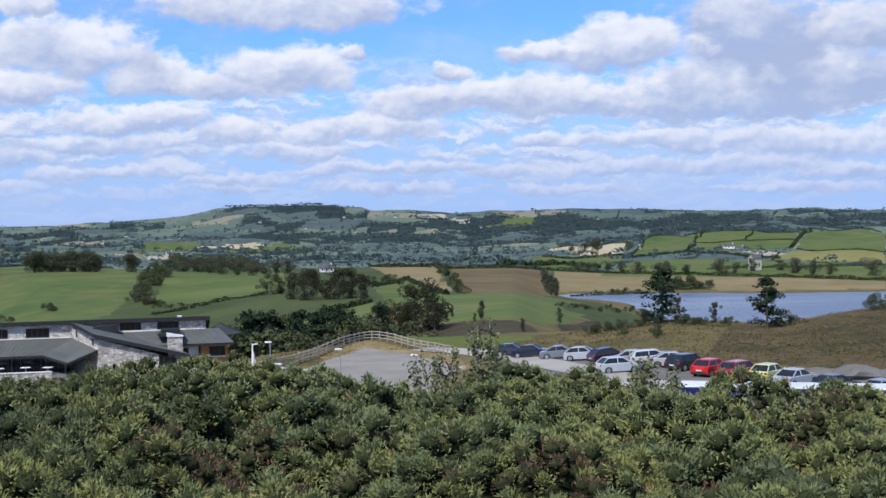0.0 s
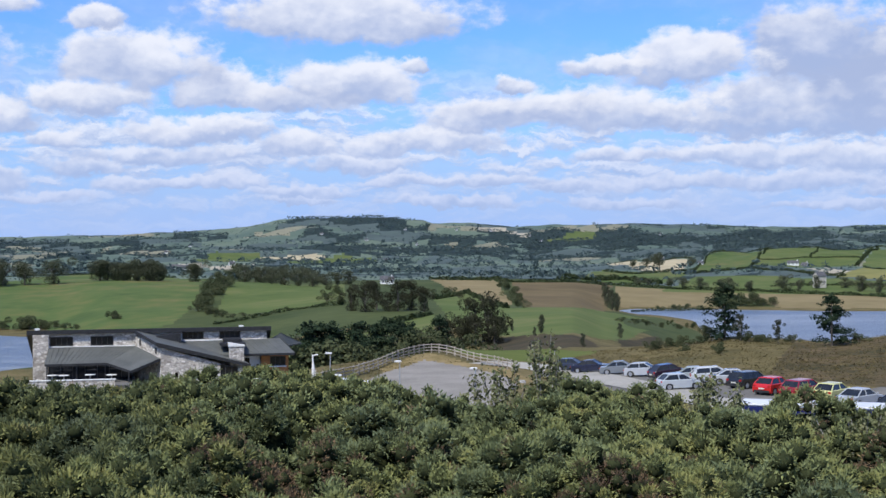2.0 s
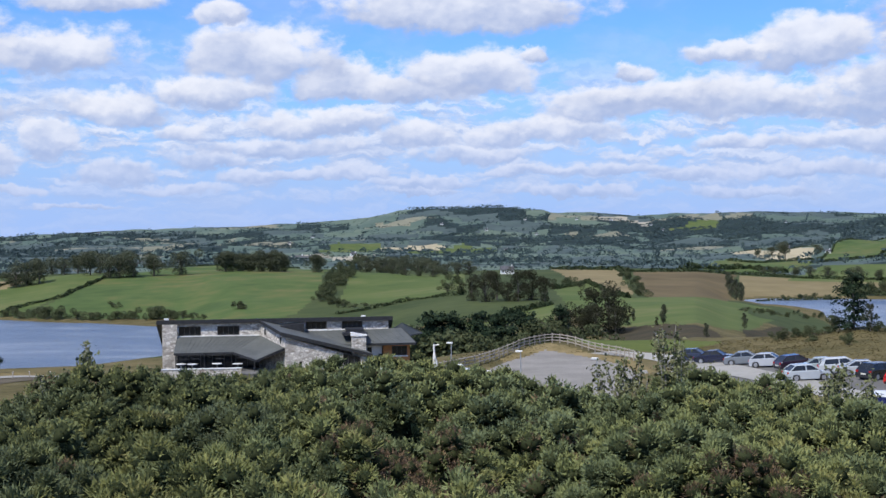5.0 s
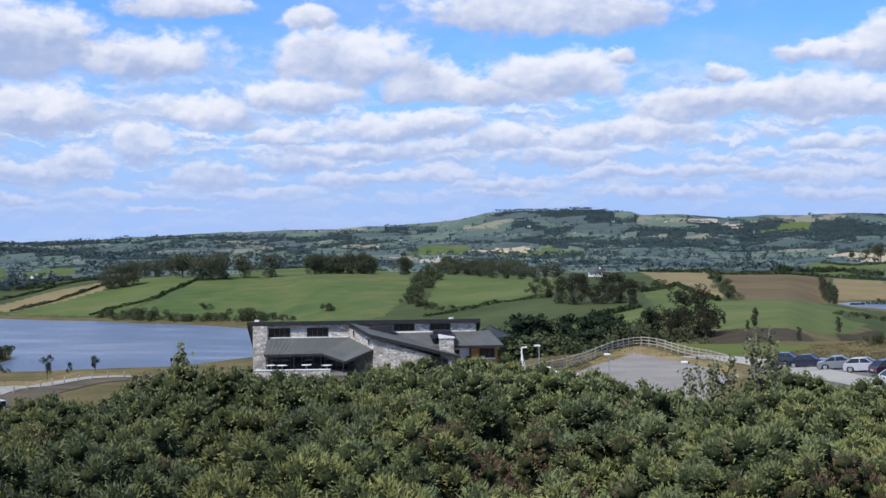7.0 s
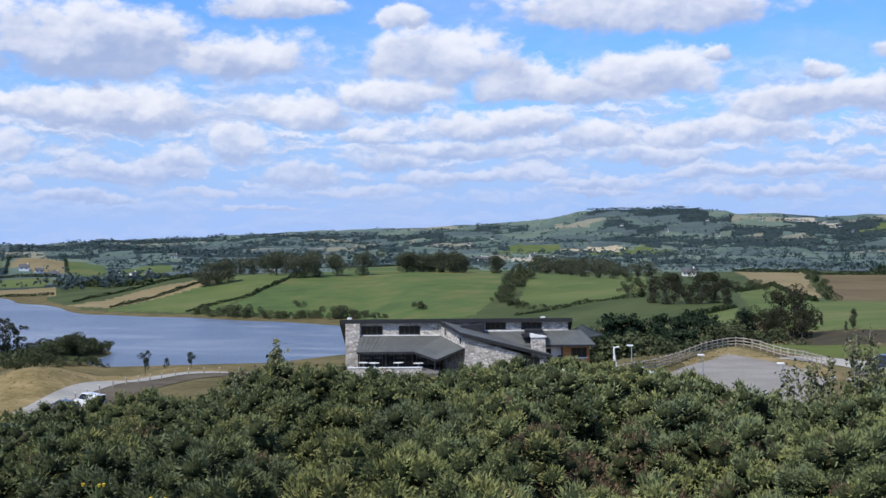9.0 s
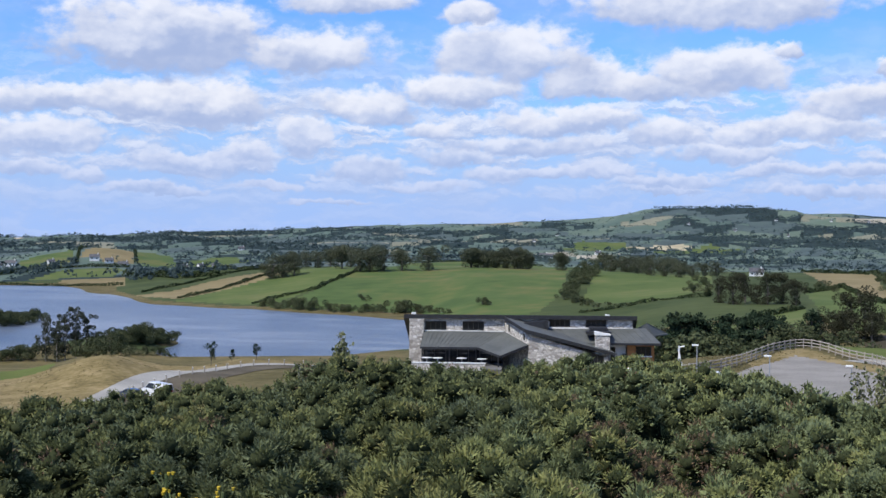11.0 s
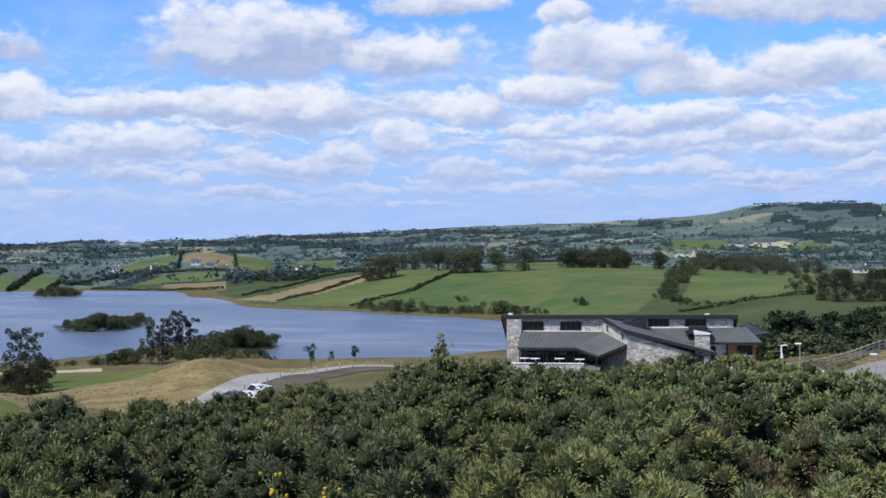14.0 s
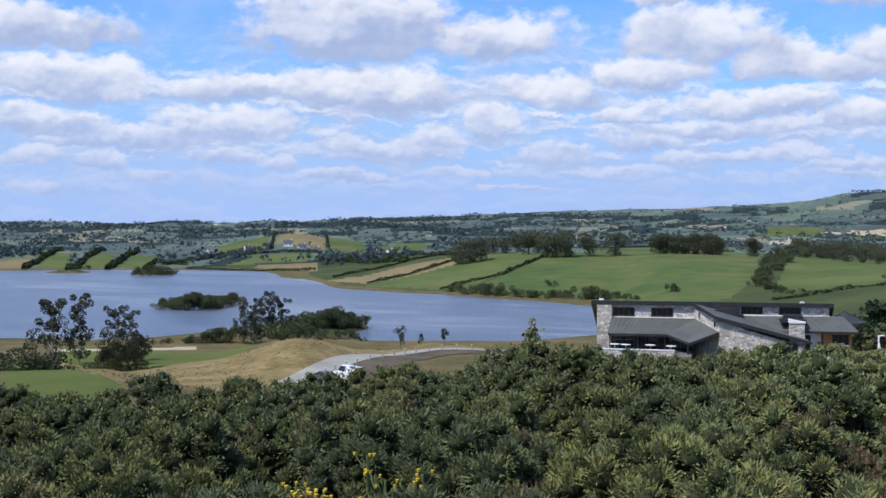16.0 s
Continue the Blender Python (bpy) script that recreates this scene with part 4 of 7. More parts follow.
def visitor_centre():
    c = tagged(new("visitor_centre"), "low stone visitor centre with black-edged sloping roofs above the lake", "building")
    c.matrix_basis = pose(-36.0, 135.3, 0, 0, 0, 14.9)
    G = 24.0
    holes = [(-12.0, -9.6, 28.95, 30.0), (-7.8, -5.4, 28.95, 30.0), (1.9, 4.2, 29.45, 30.3), (5.9, 8.2, 29.45, 30.3)]
    part("front_wall", wall_with_openings(-13.7, 11.1, G, 30.42, 4.0, 4.4, holes), M_STONE, c, "pale rubble stone wall")
    for k, h in enumerate(holes):
        window(c, *h, 4.0, 4)
        # black panel behind the panes, added as the room's shade
        part("room_shade", box(h[0] - 0.2, h[1] + 0.2, 4.75, 4.8, h[2] - 0.2, h[3] + 0.1), M_FASCIA, c)
    part("end_wall", prism([(-13.7, 4.4, G), (-13.7, 11, G), (-13.7, 11, 27.1), (-13.7, 4.4, 30.3)], (0.4, 0, 0)), M_STONE, c)
    part("end_wall", prism([(10.7, 4.4, G), (10.7, 11, G), (10.7, 11, 27.1), (10.7, 4.4, 30.3)], (0.4, 0, 0)), M_STONE, c)
    part("back_wall", box(-13.3, 10.7, 10.6, 11.0, G, 27.1), M_STONE, c)
    # the long roof falls to the back
    roof = part("main_roof", prism([(-14.3, 3.66, 30.6), (11.5, 3.66, 30.66), (11.5, 12, 26.9), (-14.3, 12, 26.85)], (0, 0, -0.18)), M_SLATE, c, "grey metal roof")
    part("fascia", prism([(-14.3, 3.66, 30.74), (11.5, 3.66, 30.8), (11.5, 3.66, 30.36), (-14.3, 3.66, 30.3)], (0, -0.06, 0)), M_FASCIA, roof, "black roof edge")
    part("fascia", prism([(-14.3, 3.6, 30.74), (-14.3, 12, 26.87), (-14.3, 12, 26.4), (-14.3, 3.6, 30.28)], (-0.06, 0, 0)), M_FASCIA, roof)
    part("fascia", prism([(11.5, 3.6, 30.8), (11.5, 12, 26.92), (11.5, 12, 26.45), (11.5, 3.6, 30.34)], (0.06, 0, 0)), M_FASCIA, roof)
    for u in (-13.3, 8.3):
        part("roof_vent", box(u - 0.25, u + 0.25, 3.9, 4.3, 30.5, 30.92, 0.03), M_WHITE, roof, "small white roof vent")
    part("pier", box(-13.72, -12.12, 3.55, 3.998, G, 30.25), M_STONE, c, "stone end pier")
    # left lean-to roof with its fold towards the gabled wing
    A, B_, C_ = (-12.1, 3.95, 28.85), (-3.1, 3.95, 28.9), (-0.45, -2.0, 27.98)
    part("flashing", box(-12.1, -3.15, 3.86, 3.99, 28.88, 28.98), M_RENDER, c, "white flashing strip")
    part("flashing", box(1.75, 11.1, 3.86, 3.99, 29.3, 29.42), M_RENDER, c)
    D, E, F = (-3.4, -3.0, 26.85), (-5.9, -0.1, 27.45), (-12.2, -0.1, 27.42)
    bm = bmesh.new()
    top = [bm.verts.new(p) for p in (A, B_, C_, D, E, F)]
    low = [bm.verts.new(Vector(p) - Vector((0, 0, 0.16))) for p in (A, B_, C_, D, E, F)]
    for tri in ((0, 1, 4, 5), (1, 2, 3), (1, 3, 4)):
        bm.faces.new([top[i] for i in tri])
        bm.faces.new([low[i] for i in reversed(tri)])
    for i in range(6):
        j = (i + 1) % 6
        bm.faces.new((top[i], low[i], low[j], top[j]))
    lean_roof = part("lean_to_roof", bm, M_SLATE, c, "grey standing-seam lean-to roof")
    for k in range(17):
        s = k / 16
        p0, p1 = Vector(A).lerp(Vector(B_), s), Vector(F).lerp(Vector(E), s)
        part("seam", bar(p0 + Vector((0, 0, 0.02)), p1 + Vector((0, 0, 0.02)), 0.02, 4), M_SLATE, lean_roof)
    part("eave_board", prism([(-12.2, -0.1, 27.44), (-5.9, -0.1, 27.47), (-5.9, -0.1, 27.22), (-12.2, -0.1, 27.2)], (0, -0.05, 0)), M_FASCIA, lean_roof)
    part("eave_board", prism([(-5.9, -0.1, 27.47), (-3.4, -3.0, 26.87), (-3.4, -3.0, 26.62), (-5.9, -0.1, 27.22)], (-0.04, -0.04, 0)), M_FASCIA, lean_roof)
    part("eave_board", prism([(-3.4, -3.0, 26.87), (-0.45, -2.0, 28.0), (-0.45, -2.0, 27.7), (-3.4, -3.0, 26.6)], (0.02, -0.06, 0)), M_FASCIA, lean_roof)
    part("glazed_front", box(-12.0, -3.2, 1.9, 1.95, G, 27.9), M_GLASS, c, "dark glazed cafe front")
    for k in range(8):
        u = -12.0 + k * 1.25
        part("glazing_bar", box(u - 0.04, u + 0.04, 1.82, 1.898, G, 27.75), M_FRAME, c)
    for u, w in ((-12.0, 0.3), (-9.0, 0.3), (-6.1, 0.3), (-3.6, -2.6)):
        part("post", bar((u, w, G), (u, w, 26.75 if w < 0 else 27.35), 0.07), M_FASCIA, c)
    # gabled wing: white flank, stone front under a falling roof
    fl = [Vector((-3.1, 4.0, 0)), Vector((-0.37, -2.0, 0))]
    part("flank_wall", prism([(-3.1, 4.0, G), (-0.37, -2.0, G), (-0.37, -2.0, 29.1), (-3.1, 4.0, 30.05)], (0.35, 0.12, 0)), M_STONE, c, "pale rubble stone flank wall")
    for s, z0, z1 in ((0.2, 29.0, 29.72), (0.82, 28.35, 29.05)):
        p = fl[0].lerp(fl[1], s)
        d = (fl[1] - fl[0]).normalized() * 0.16
        n = Vector((-0.91, -0.41, 0)) * 0.04
        part("slot_window", prism([p - d + n + Vector((0, 0, z0)), p + d + n + Vector((0, 0, z0)), p + d + n + Vector((0, 0, z1)), p - d + n + Vector((0, 0, z1))], -n * 0.9), M_GLASS, c)
    part("gable_wall", prism([(-0.37, -2.0, G), (1.05, -2.0, G), (1.05, -2.0, 26.45), (1.4, -2.0, 26.45), (1.4, -2.0, G), (5.76, -2.0, G), (5.76, -2.0, 27.3), (-0.37, -2.0, 29.1)], (0, 0.4, 0)), M_STONE, c, "pale rubble stone gable")
    part("slot_window", box(1.06, 1.39, -1.85, -1.8, G + 0.6, 26.44), M_GLASS, c)
    part("lintel", box(-0.2, 5.6, -2.04, -2.003, 24.05, 24.35), M_STONE, c)
    part("corner_glazing", prism([(5.77, -1.9, G), (7.6, -1.9, G), (7.6, -1.9, 26.8), (5.77, -1.9, 27.25)], (0, 0.06, 0)), M_GLASS, c)
    for u in (6.3, 6.95, 7.55):
        part("glazing_bar", box(u - 0.05, u + 0.05, -1.99, -1.91, G, 27.28 - (u - 5.76) * 0.26), M_FRAME, c)
    part("corner_pier", box(7.62, 8.05, -2.0, -1.6, G, 26.75), M_STONE, c)
    wing = part("wing_roof", prism([(-3.5, 4.6, 30.72), (-0.75, -2.3, 29.62), (8.95, -2.3, 27.16), (6.6, 3.9, 28.28)], (0, 0, -0.2)), M_SLATE, c, "dark falling wing roof")
    part("fascia", prism([(-0.75, -2.3, 29.66), (8.95, -2.3, 27.2), (8.95, -2.3, 26.9), (-0.75, -2.3, 29.2)], (0, -0.06, 0)), M_FASCIA, wing, "black sloping roof edge")
    part("fascia", prism([(-3.5, 4.6, 30.76), (-0.75, -2.36, 29.66), (-0.75, -2.36, 29.3), (-3.5, 4.6, 30.4)], (-0.06, -0.03, 0)), M_FASCIA, wing)
    # dormer and rooflight hood
    part("dormer", prism([(-0.9, 2.2, 29.7), (1.55, 2.2, 29.4), (1.55, 2.2, 30.3), (-0.9, 2.2, 30.0)], (0, 1.75, 0)), M_FASCIA, c, "dark dormer")
    part("dormer_cheek", box(1.56, 1.72, 2.0, 3.95, 29.2, 30.3), M_FASCIA, c)
    part("roof_hood", box(5.8, 8.5, -0.1, 1.9, 29.0, 29.3, 0.04), M_FASCIA, c, "black flat hood over the roof")
    part("roof_hood", box(6.2, 8.2, 1.0, 3.5, 29.3, 29.65, 0.04), M_FASCIA, c)
    # right lean-to and its end bay
    rr = part("right_roof", prism([(1.2, 3.95, 29.3), (12.5, 3.95, 29.45), (13.75, -0.4, 28.12), (3.6, -0.4, 28.08)], (0, 0, -0.16)), M_SLATE, c, "grey standing-seam lean-to roof")
    for k in range(15):
        s = k / 14
        p0, p1 = Vector((1.2, 3.95, 29.32)).lerp(Vector((12.5, 3.95, 29.47)), s), Vector((3.6, -0.4, 28.1)).lerp(Vector((13.75, -0.4, 28.14)), s)
        part("seam", bar(p0, p1, 0.013, 4), M_SLATE, rr)
    part("eave_board", prism([(8.4, -0.4, 28.14), (13.75, -0.4, 28.16), (13.75, -0.4, 27.92), (8.4, -0.4, 27.9)], (0, -0.05, 0)), M_FASCIA, rr)
    part("eave_board", prism([(13.75, -0.4, 28.16), (12.5, 3.95, 29.5), (12.5, 3.95, 29.2), (13.75, -0.4, 27.88)], (0.05, 0, 0)), M_FASCIA, rr)
    part("back_roof", prism([(11.58, 4.0, 29.4), (12.7, 4.6, 30.0), (15.2, 6.6, 28.7), (13.6, 4.6, 28.6)], (0, 0, -0.14)), M_SLATE, c)
    part("bay_wall", wall_with_openings(10.25, 13.15, 25.3, 27.95, 0.5, 0.8, [(11.17, 12.85, 26.7, 27.75)]), M_TIMBER, c, "orange cedar-clad bay")
    window(c, 11.17, 12.85, 26.7, 27.75, 0.5, 3)
    part("bay_side", box(12.95, 13.15, 0.8, 8, G, 28.0), M_TIMBER, c)
    # another black sheet in place of shade inside the bay
    part("room_shade", box(10.4, 12.9, 1.2, 1.25, 26.4, 27.9), M_FASCIA, c)
    part("base_wall", box(10.25, 13.15, 0.48, 0.8, G, 25.29), M_RENDER, c)
    part("link_wall", box(8.3, 10.1, 0.9, 1.2, G, 27.9), M_RENDER, c)
    part("link_window", box(8.5, 9.0, 0.84, 0.898, G + 1.2, 27.6), M_GLASS, c)
    part("door", box(9.75, 10.2, 0.7, 0.88, G, 26.9), M_FASCIA, c, "dark door")
    ch = part("chimney", box(6.75, 8.28, -1.1, 0.3, G, 29.05), M_STONE, c, "stone chimney stack")
    part("chimney_cap", prism([(6.65, -1.2, 29.0), (8.38, -1.2, 29.0), (8.38, -1.2, 29.12), (6.65, -1.2, 29.38)], (0, 1.6, 0)), M_WHITE, ch, "white sloping cap")
    return c


visitor_centre()


def boundary_wall(x0, x1, y0, y1, z0, z1, label, mat):
    m = pose(-36.0, 135.3, 0, 0, 0, 14.9)
    ob = tagged(new("low_wall"), label, "wall")
    ob.matrix_basis = m
    part("wall_body", box(x0, x1, y0, y1, z0, z1 - 0.1), mat, ob)
    part("coping", box(x0 - 0.06, x1 + 0.06, y0 - 0.06, y1 + 0.06, z1 - 0.098, z1, 0.02), M_WHITE, ob)


boundary_wall(8.9, 14.3, -3.2, -2.9, 23.8, 25.75, "low white rendered wall before the cedar bay", M_RENDER)
boundary_wall(-13.4, -4.9, -5.3, -5.0, 23.8, 26.3, "low pale stone terrace wall in front of the cafe", M_STONE)


def terrace_table(u, w):
    ob = tagged(new("terrace_table"), "white round cafe table on the terrace", "table", "terrace tables")
    ob.matrix_basis = pose(-36.0, 135.3, 0, 0, 0, 14.9) @ pose(u, w, 25.6)
    part("tabletop", bar((0, 0, 0.71), (0, 0, 0.75), 0.55, 20), M_WHITE, ob)
    part("leg", bar((0, 0, 0), (0, 0, 0.71), 0.05, 10), M_METAL, ob)
    part("foot", bar((0, 0, 0), (0, 0, 0.03), 0.28, 14), M_METAL, ob)


def terrace():
    ob = tagged(new("terrace"), "raised paved terrace under the lean-to roof", "terrace", kind="structure")
    ob.matrix_basis = pose(-36.0, 135.3, 0, 0, 0, 14.9)
    part("deck", box(-13.3, -3.2, -4.99, 1.8, 23.8, 25.6), M_ROAD, ob)


terrace()
for u, w in ((-11.4, -0.6), (-10.2, -0.9), (-7.6, -0.8), (-5.4, -1.4)):
    terrace_table(u, w)


# ---- trees, bushes, hedges and woods ----
def leafy(name, stops):
    return material(name, stops, scale=0.35, rough=0.8, island=0.4, spec=0.08)


M_LEAF = leafy("broadleaf_foliage", [(0.25, (0.05, 0.058, 0.036)), (0.5, (0.08, 0.09, 0.052)), (0.8, (0.125, 0.13, 0.08))])
M_SCRUB = leafy("scrub_foliage", [(0.25, (0.04, 0.052, 0.026)), (0.5, (0.07, 0.084, 0.04)), (0.8, (0.125, 0.13, 0.065))])
M_NEEDLE = leafy("conifer_needles", [(0.25, (0.012, 0.022, 0.013)), (0.5, (0.022, 0.038, 0.02)), (0.8, (0.05, 0.065, 0.035))])
M_DARKWOOD = leafy("dark_valley_foliage", [(0.25, (0.022, 0.024, 0.014)), (0.5, (0.036, 0.038, 0.022)), (0.8, (0.06, 0.06, 0.034))])
M_BIRCH = leafy("thin_birch_leaves", [(0.25, (0.034, 0.04, 0.026)), (0.5, (0.06, 0.066, 0.04)), (0.8, (0.11, 0.11, 0.07))])
# blue-green woods: aerial haze is mixed into the leaf colours
M_WOODS = leafy("hazed_woodland", [(0.25, (0.0432, 0.0672, 0.0744)), (0.5, (0.06, 0.0888, 0.0888)), (0.8, (0.0864, 0.118, 0.0984))])
M_HEDGE = leafy("hedge_leaves", [(0.25, (0.02, 0.034, 0.016)), (0.5, (0.04, 0.058, 0.025)), (0.8, (0.08, 0.09, 0.042))])
M_BARK = two("grey_brown_bark", (0.06, 0.05, 0.04), (0.14, 0.12, 0.1), scale=6, bump=0.5)
M_PALEBARK = two("pale_bark", (0.2, 0.18, 0.15), (0.42, 0.4, 0.36), scale=5, bump=0.4)


def cards(points, out, size, gen, jitter=0.7):
    """Leaf clumps: small four-sided cards at the points, facing about outwards."""
    n = len(points)
    nrm = unit(out + gen.normal(size=(n, 3)) * jitter)
    u = unit(np.cross(nrm, gen.normal(size=(n, 3))))
    v = np.cross(nrm, u)
    s = size * gen.uniform(0.55, 1.35, (n, 1))
    u, v = u * s, v * s * gen.uniform(0.5, 0.9, (n, 1))
    bend = nrm * s * 0.25
    q = np.stack([points - u * 0.9 - v * 0.5, points - v - u * 0.1 + bend, points + u, points + v * 0.9 - u * 0.2 + bend], 1)
    return q.reshape(-1, 3), np.arange(4 * n).reshape(-1, 4)


def lobes(centres, radii, per, gen, squash=0.85):
    pts, outs = [], []
    for c, r, k in zip(centres, radii, per):
        d = unit(gen.normal(size=(k, 3)))
        rr = r * gen.uniform(0.35, 1.0, (k, 1)) ** 0.45
        pts.append(np.asarray(c) + d * rr * np.array([1, 1, squash]))
        outs.append(d)
    return np.concatenate(pts), np.concatenate(outs)


def tube(path, radii, sides=6):
    """A tapered round bar along a path."""
    v, f = [], []
    path = [Vector(p) for p in path]
    for i, (p, r) in enumerate(zip(path, radii)):
        d = (path[min(i + 1, len(path) - 1)] - path[max(i - 1, 0)]).normalized()
        a = d.orthogonal().normalized()
        b = d.cross(a)
        for k in range(sides):
            t = 2 * math.pi * k / sides
            v.append(p + a * math.cos(t) * r + b * math.sin(t) * r)
    for i in range(len(path) - 1):
        for k in range(sides):
            k2 = (k + 1) % sides
            f.append((i * sides + k, i * sides + k2, (i + 1) * sides + k2, (i + 1) * sides + k))
    return [tuple(x) for x in v], f


def woody(name, bars, mat):
    v, f = [], []
    for path, radii in bars:
        a, b = tube(path, radii)
        f += [tuple(i + len(v) for i in q) for q in b]
        v += a
    return sheet(name, v, f, [mat])


def tree_meshes(kind, seed):
    """Trunk with limbs, and crown, of a plant one metre high."""
    g = np.random.default_rng(seed)
    if kind == "broad":
        n = 13
        c = [(g.normal() * 0.17, g.normal() * 0.17, g.uniform(0.13, 0.8)) for _ in range(n)]
        r = [0.16 + 0.1 * g.uniform() * (1.1 - abs(p[2] - 0.55)) for p in c]
        pts, out_ = lobes(c, r, [290] * n, g)
        size, leaf, bark = 0.019, M_LEAF, M_BARK
    elif kind == "alder":
        n = 12
        c = [(g.normal() * 0.14, g.normal() * 0.14, g.uniform(0.1, 0.86)) for _ in range(n)]
        r = [0.13 + 0.09 * g.uniform() * (1.1 - abs(p[2] - 0.5)) for p in c]
        pts, out_ = lobes(c, r, [330] * n, g)
        size, leaf, bark = 0.016, M_DARKWOOD, M_BARK
    elif kind == "bush":
        n = 9
        c = [(g.normal() * 0.36, g.normal() * 0.36, g.uniform(0.18, 0.68)) for _ in range(n)]
        r = [0.2 + 0.12 * g.uniform() for p in c]
        pts, out_ = lobes(c, r, [300] * n, g)
        size, leaf, bark = 0.029, M_SCRUB, M_BARK
    elif kind == "conifer":
        pts, out_ = [], []
        for k in range(60):
            z = g.uniform(0.05, 1.0) ** 0.9
            reach = (0.06 + 0.42 * (1 - z) ** 0.6) * g.uniform(0.45, 1.2)
            t = g.uniform(0, 2 * math.pi)
            d = np.array([math.cos(t), math.sin(t), g.uniform(-0.25, 0.3)])
            m = int(26 + 150 * reach)
            s = g.uniform(0.1, 1.0, (m, 1)) ** 0.8
            pts.append(np.array([0, 0, z]) + d * s * reach + g.normal(size=(m, 3)) * (0.03, 0.03, 0.022))
            out_.append(np.tile(d + (0, 0, 0.6), (m, 1)))
        pts, out_ = np.concatenate(pts), np.concatenate(out_)
        size, leaf, bark = 0.021, M_NEEDLE, M_BARK
    elif kind == "birch":
        n = 34
        c = [(g.normal() * 0.095, g.normal() * 0.095, g.uniform(0.14, 0.96)) for _ in range(n)]
        r = [0.04 + 0.06 * g.uniform() * (1.3 - p[2]) for p in c]
        pts, out_ = lobes(c, r, [95] * n, g, 1.0)
        size, leaf, bark = 0.0145, M_BIRCH, M_PALEBARK
    elif kind == "poplar":
        n = 9
        c = [(g.normal() * 0.04, g.normal() * 0.04, 0.15 + 0.8 * k / n) for k in range(n)]
        r = [0.13 * (1 - abs(p[2] - 0.45)) + 0.02 for p in c]
        pts, out_ = lobes(c, r, [130] * n, g)
        size, leaf, bark = 0.026, M_LEAF, M_BARK
    else:
        n = 12
        c = [(g.normal() * 0.1, g.normal() * 0.1, g.uniform(0.3, 0.95)) for _ in range(n)]
        r = [0.07 + 0.06 * g.uniform() for p in c]
        pts, out_ = lobes(c, r, [70] * n, g, 1.0)
        size, leaf, bark = 0.024, M_NEEDLE, M_BARK
    pts[:, 2] = np.maximum(pts[:, 2], 0.03)
    v, f = cards(pts, out_, size, g)
    crown = sheet("crown", v, f, [leaf], smooth=False)
    girth = {"bush": 0.02, "conifer": 0.022, "birch": 0.012, "sapling": 0.014}.get(kind, 0.026)
    tall = {"bush": 0.5, "conifer": 0.97, "birch": 0.92, "sapling": 0.9, "poplar": 0.9}.get(kind, 0.72)
    bars = [([(0, 0, -0.03), (g.normal() * 0.01, g.normal() * 0.01, tall * 0.5), (g.normal() * 0.03, g.normal() * 0.03, tall)], [girth, girth * 0.7, girth * 0.2])]
    if kind != "conifer":
        for k in range(7):
            e = pts[g.integers(len(pts))]
            z0 = max(0.08, e[2] * g.uniform(0.3, 0.7))
            bars.append(([(0, 0, z0), (e[0] * 0.5, e[1] * 0.5, (z0 + e[2]) * 0.52), tuple(e)], [girth * 0.5, girth * 0.35, girth * 0.1]))
    return woody("trunk", bars, bark), crown


KINDS = {
    "broad": ("broadleaf_tree", "full-crowned dark green broadleaf tree in a field hedge", "tree", "trees on the farmland"),
    "alder": ("alder_tree", "tall dark green tree in the damp valley", "tree", "dark valley trees"),
    "bush": ("bush", "rounded green scrub bush growing in rough ground", "bush", "bushes on the farmland"),
    "conifer": ("conifer_tree", "dark shaggy conifer standing on the rough grass", "tree", "dark conifers"),
    "birch": ("birch_tree", "slender thin-leaved tree with open crown near the lake", "tree", "slender trees"),
    "poplar": ("narrow_tree", "narrow upright green tree in a valley field", "tree", "narrow trees"),
    "sapling": ("sapling", "young staked tree beside the road by the lake", "tree", "young trees by the road"),
}
TEMPLATES = {}
plants = np.random.default_rng(11)


def plant(kind, x, y, height):
    k = int(plants.integers(3))
    name, label, category, group = KINDS[kind]
    z = max(float(land(x, y)), 0.0) - 0.1
    wide = height * plants.uniform(0.9, 1.15)
    if kind == "broad":
        wide *= 1.12
    m = pose(x, y, z, 0, 0, plants.uniform(0, 360)) @ Matrix.Diagonal((wide, wide, height, 1))
    if (kind, k) in TEMPLATES:
        return copy_thing(TEMPLATES[kind, k], m)
    trunk, crown = tree_meshes(kind, 40 + k + 10 * len(kind))
    ob = tagged(new(name), label, category, group)
    for part_name, me in (("trunk", trunk), ("crown", crown)):
        p = new(part_name, me)
        p.parent = ob
    TEMPLATES[kind, k] = ob
    # the first of its kind is kept unscaled, so that copies take their own size
    ob.matrix_basis = Matrix()
    return FIRST.append((ob, m))


FIRST = []


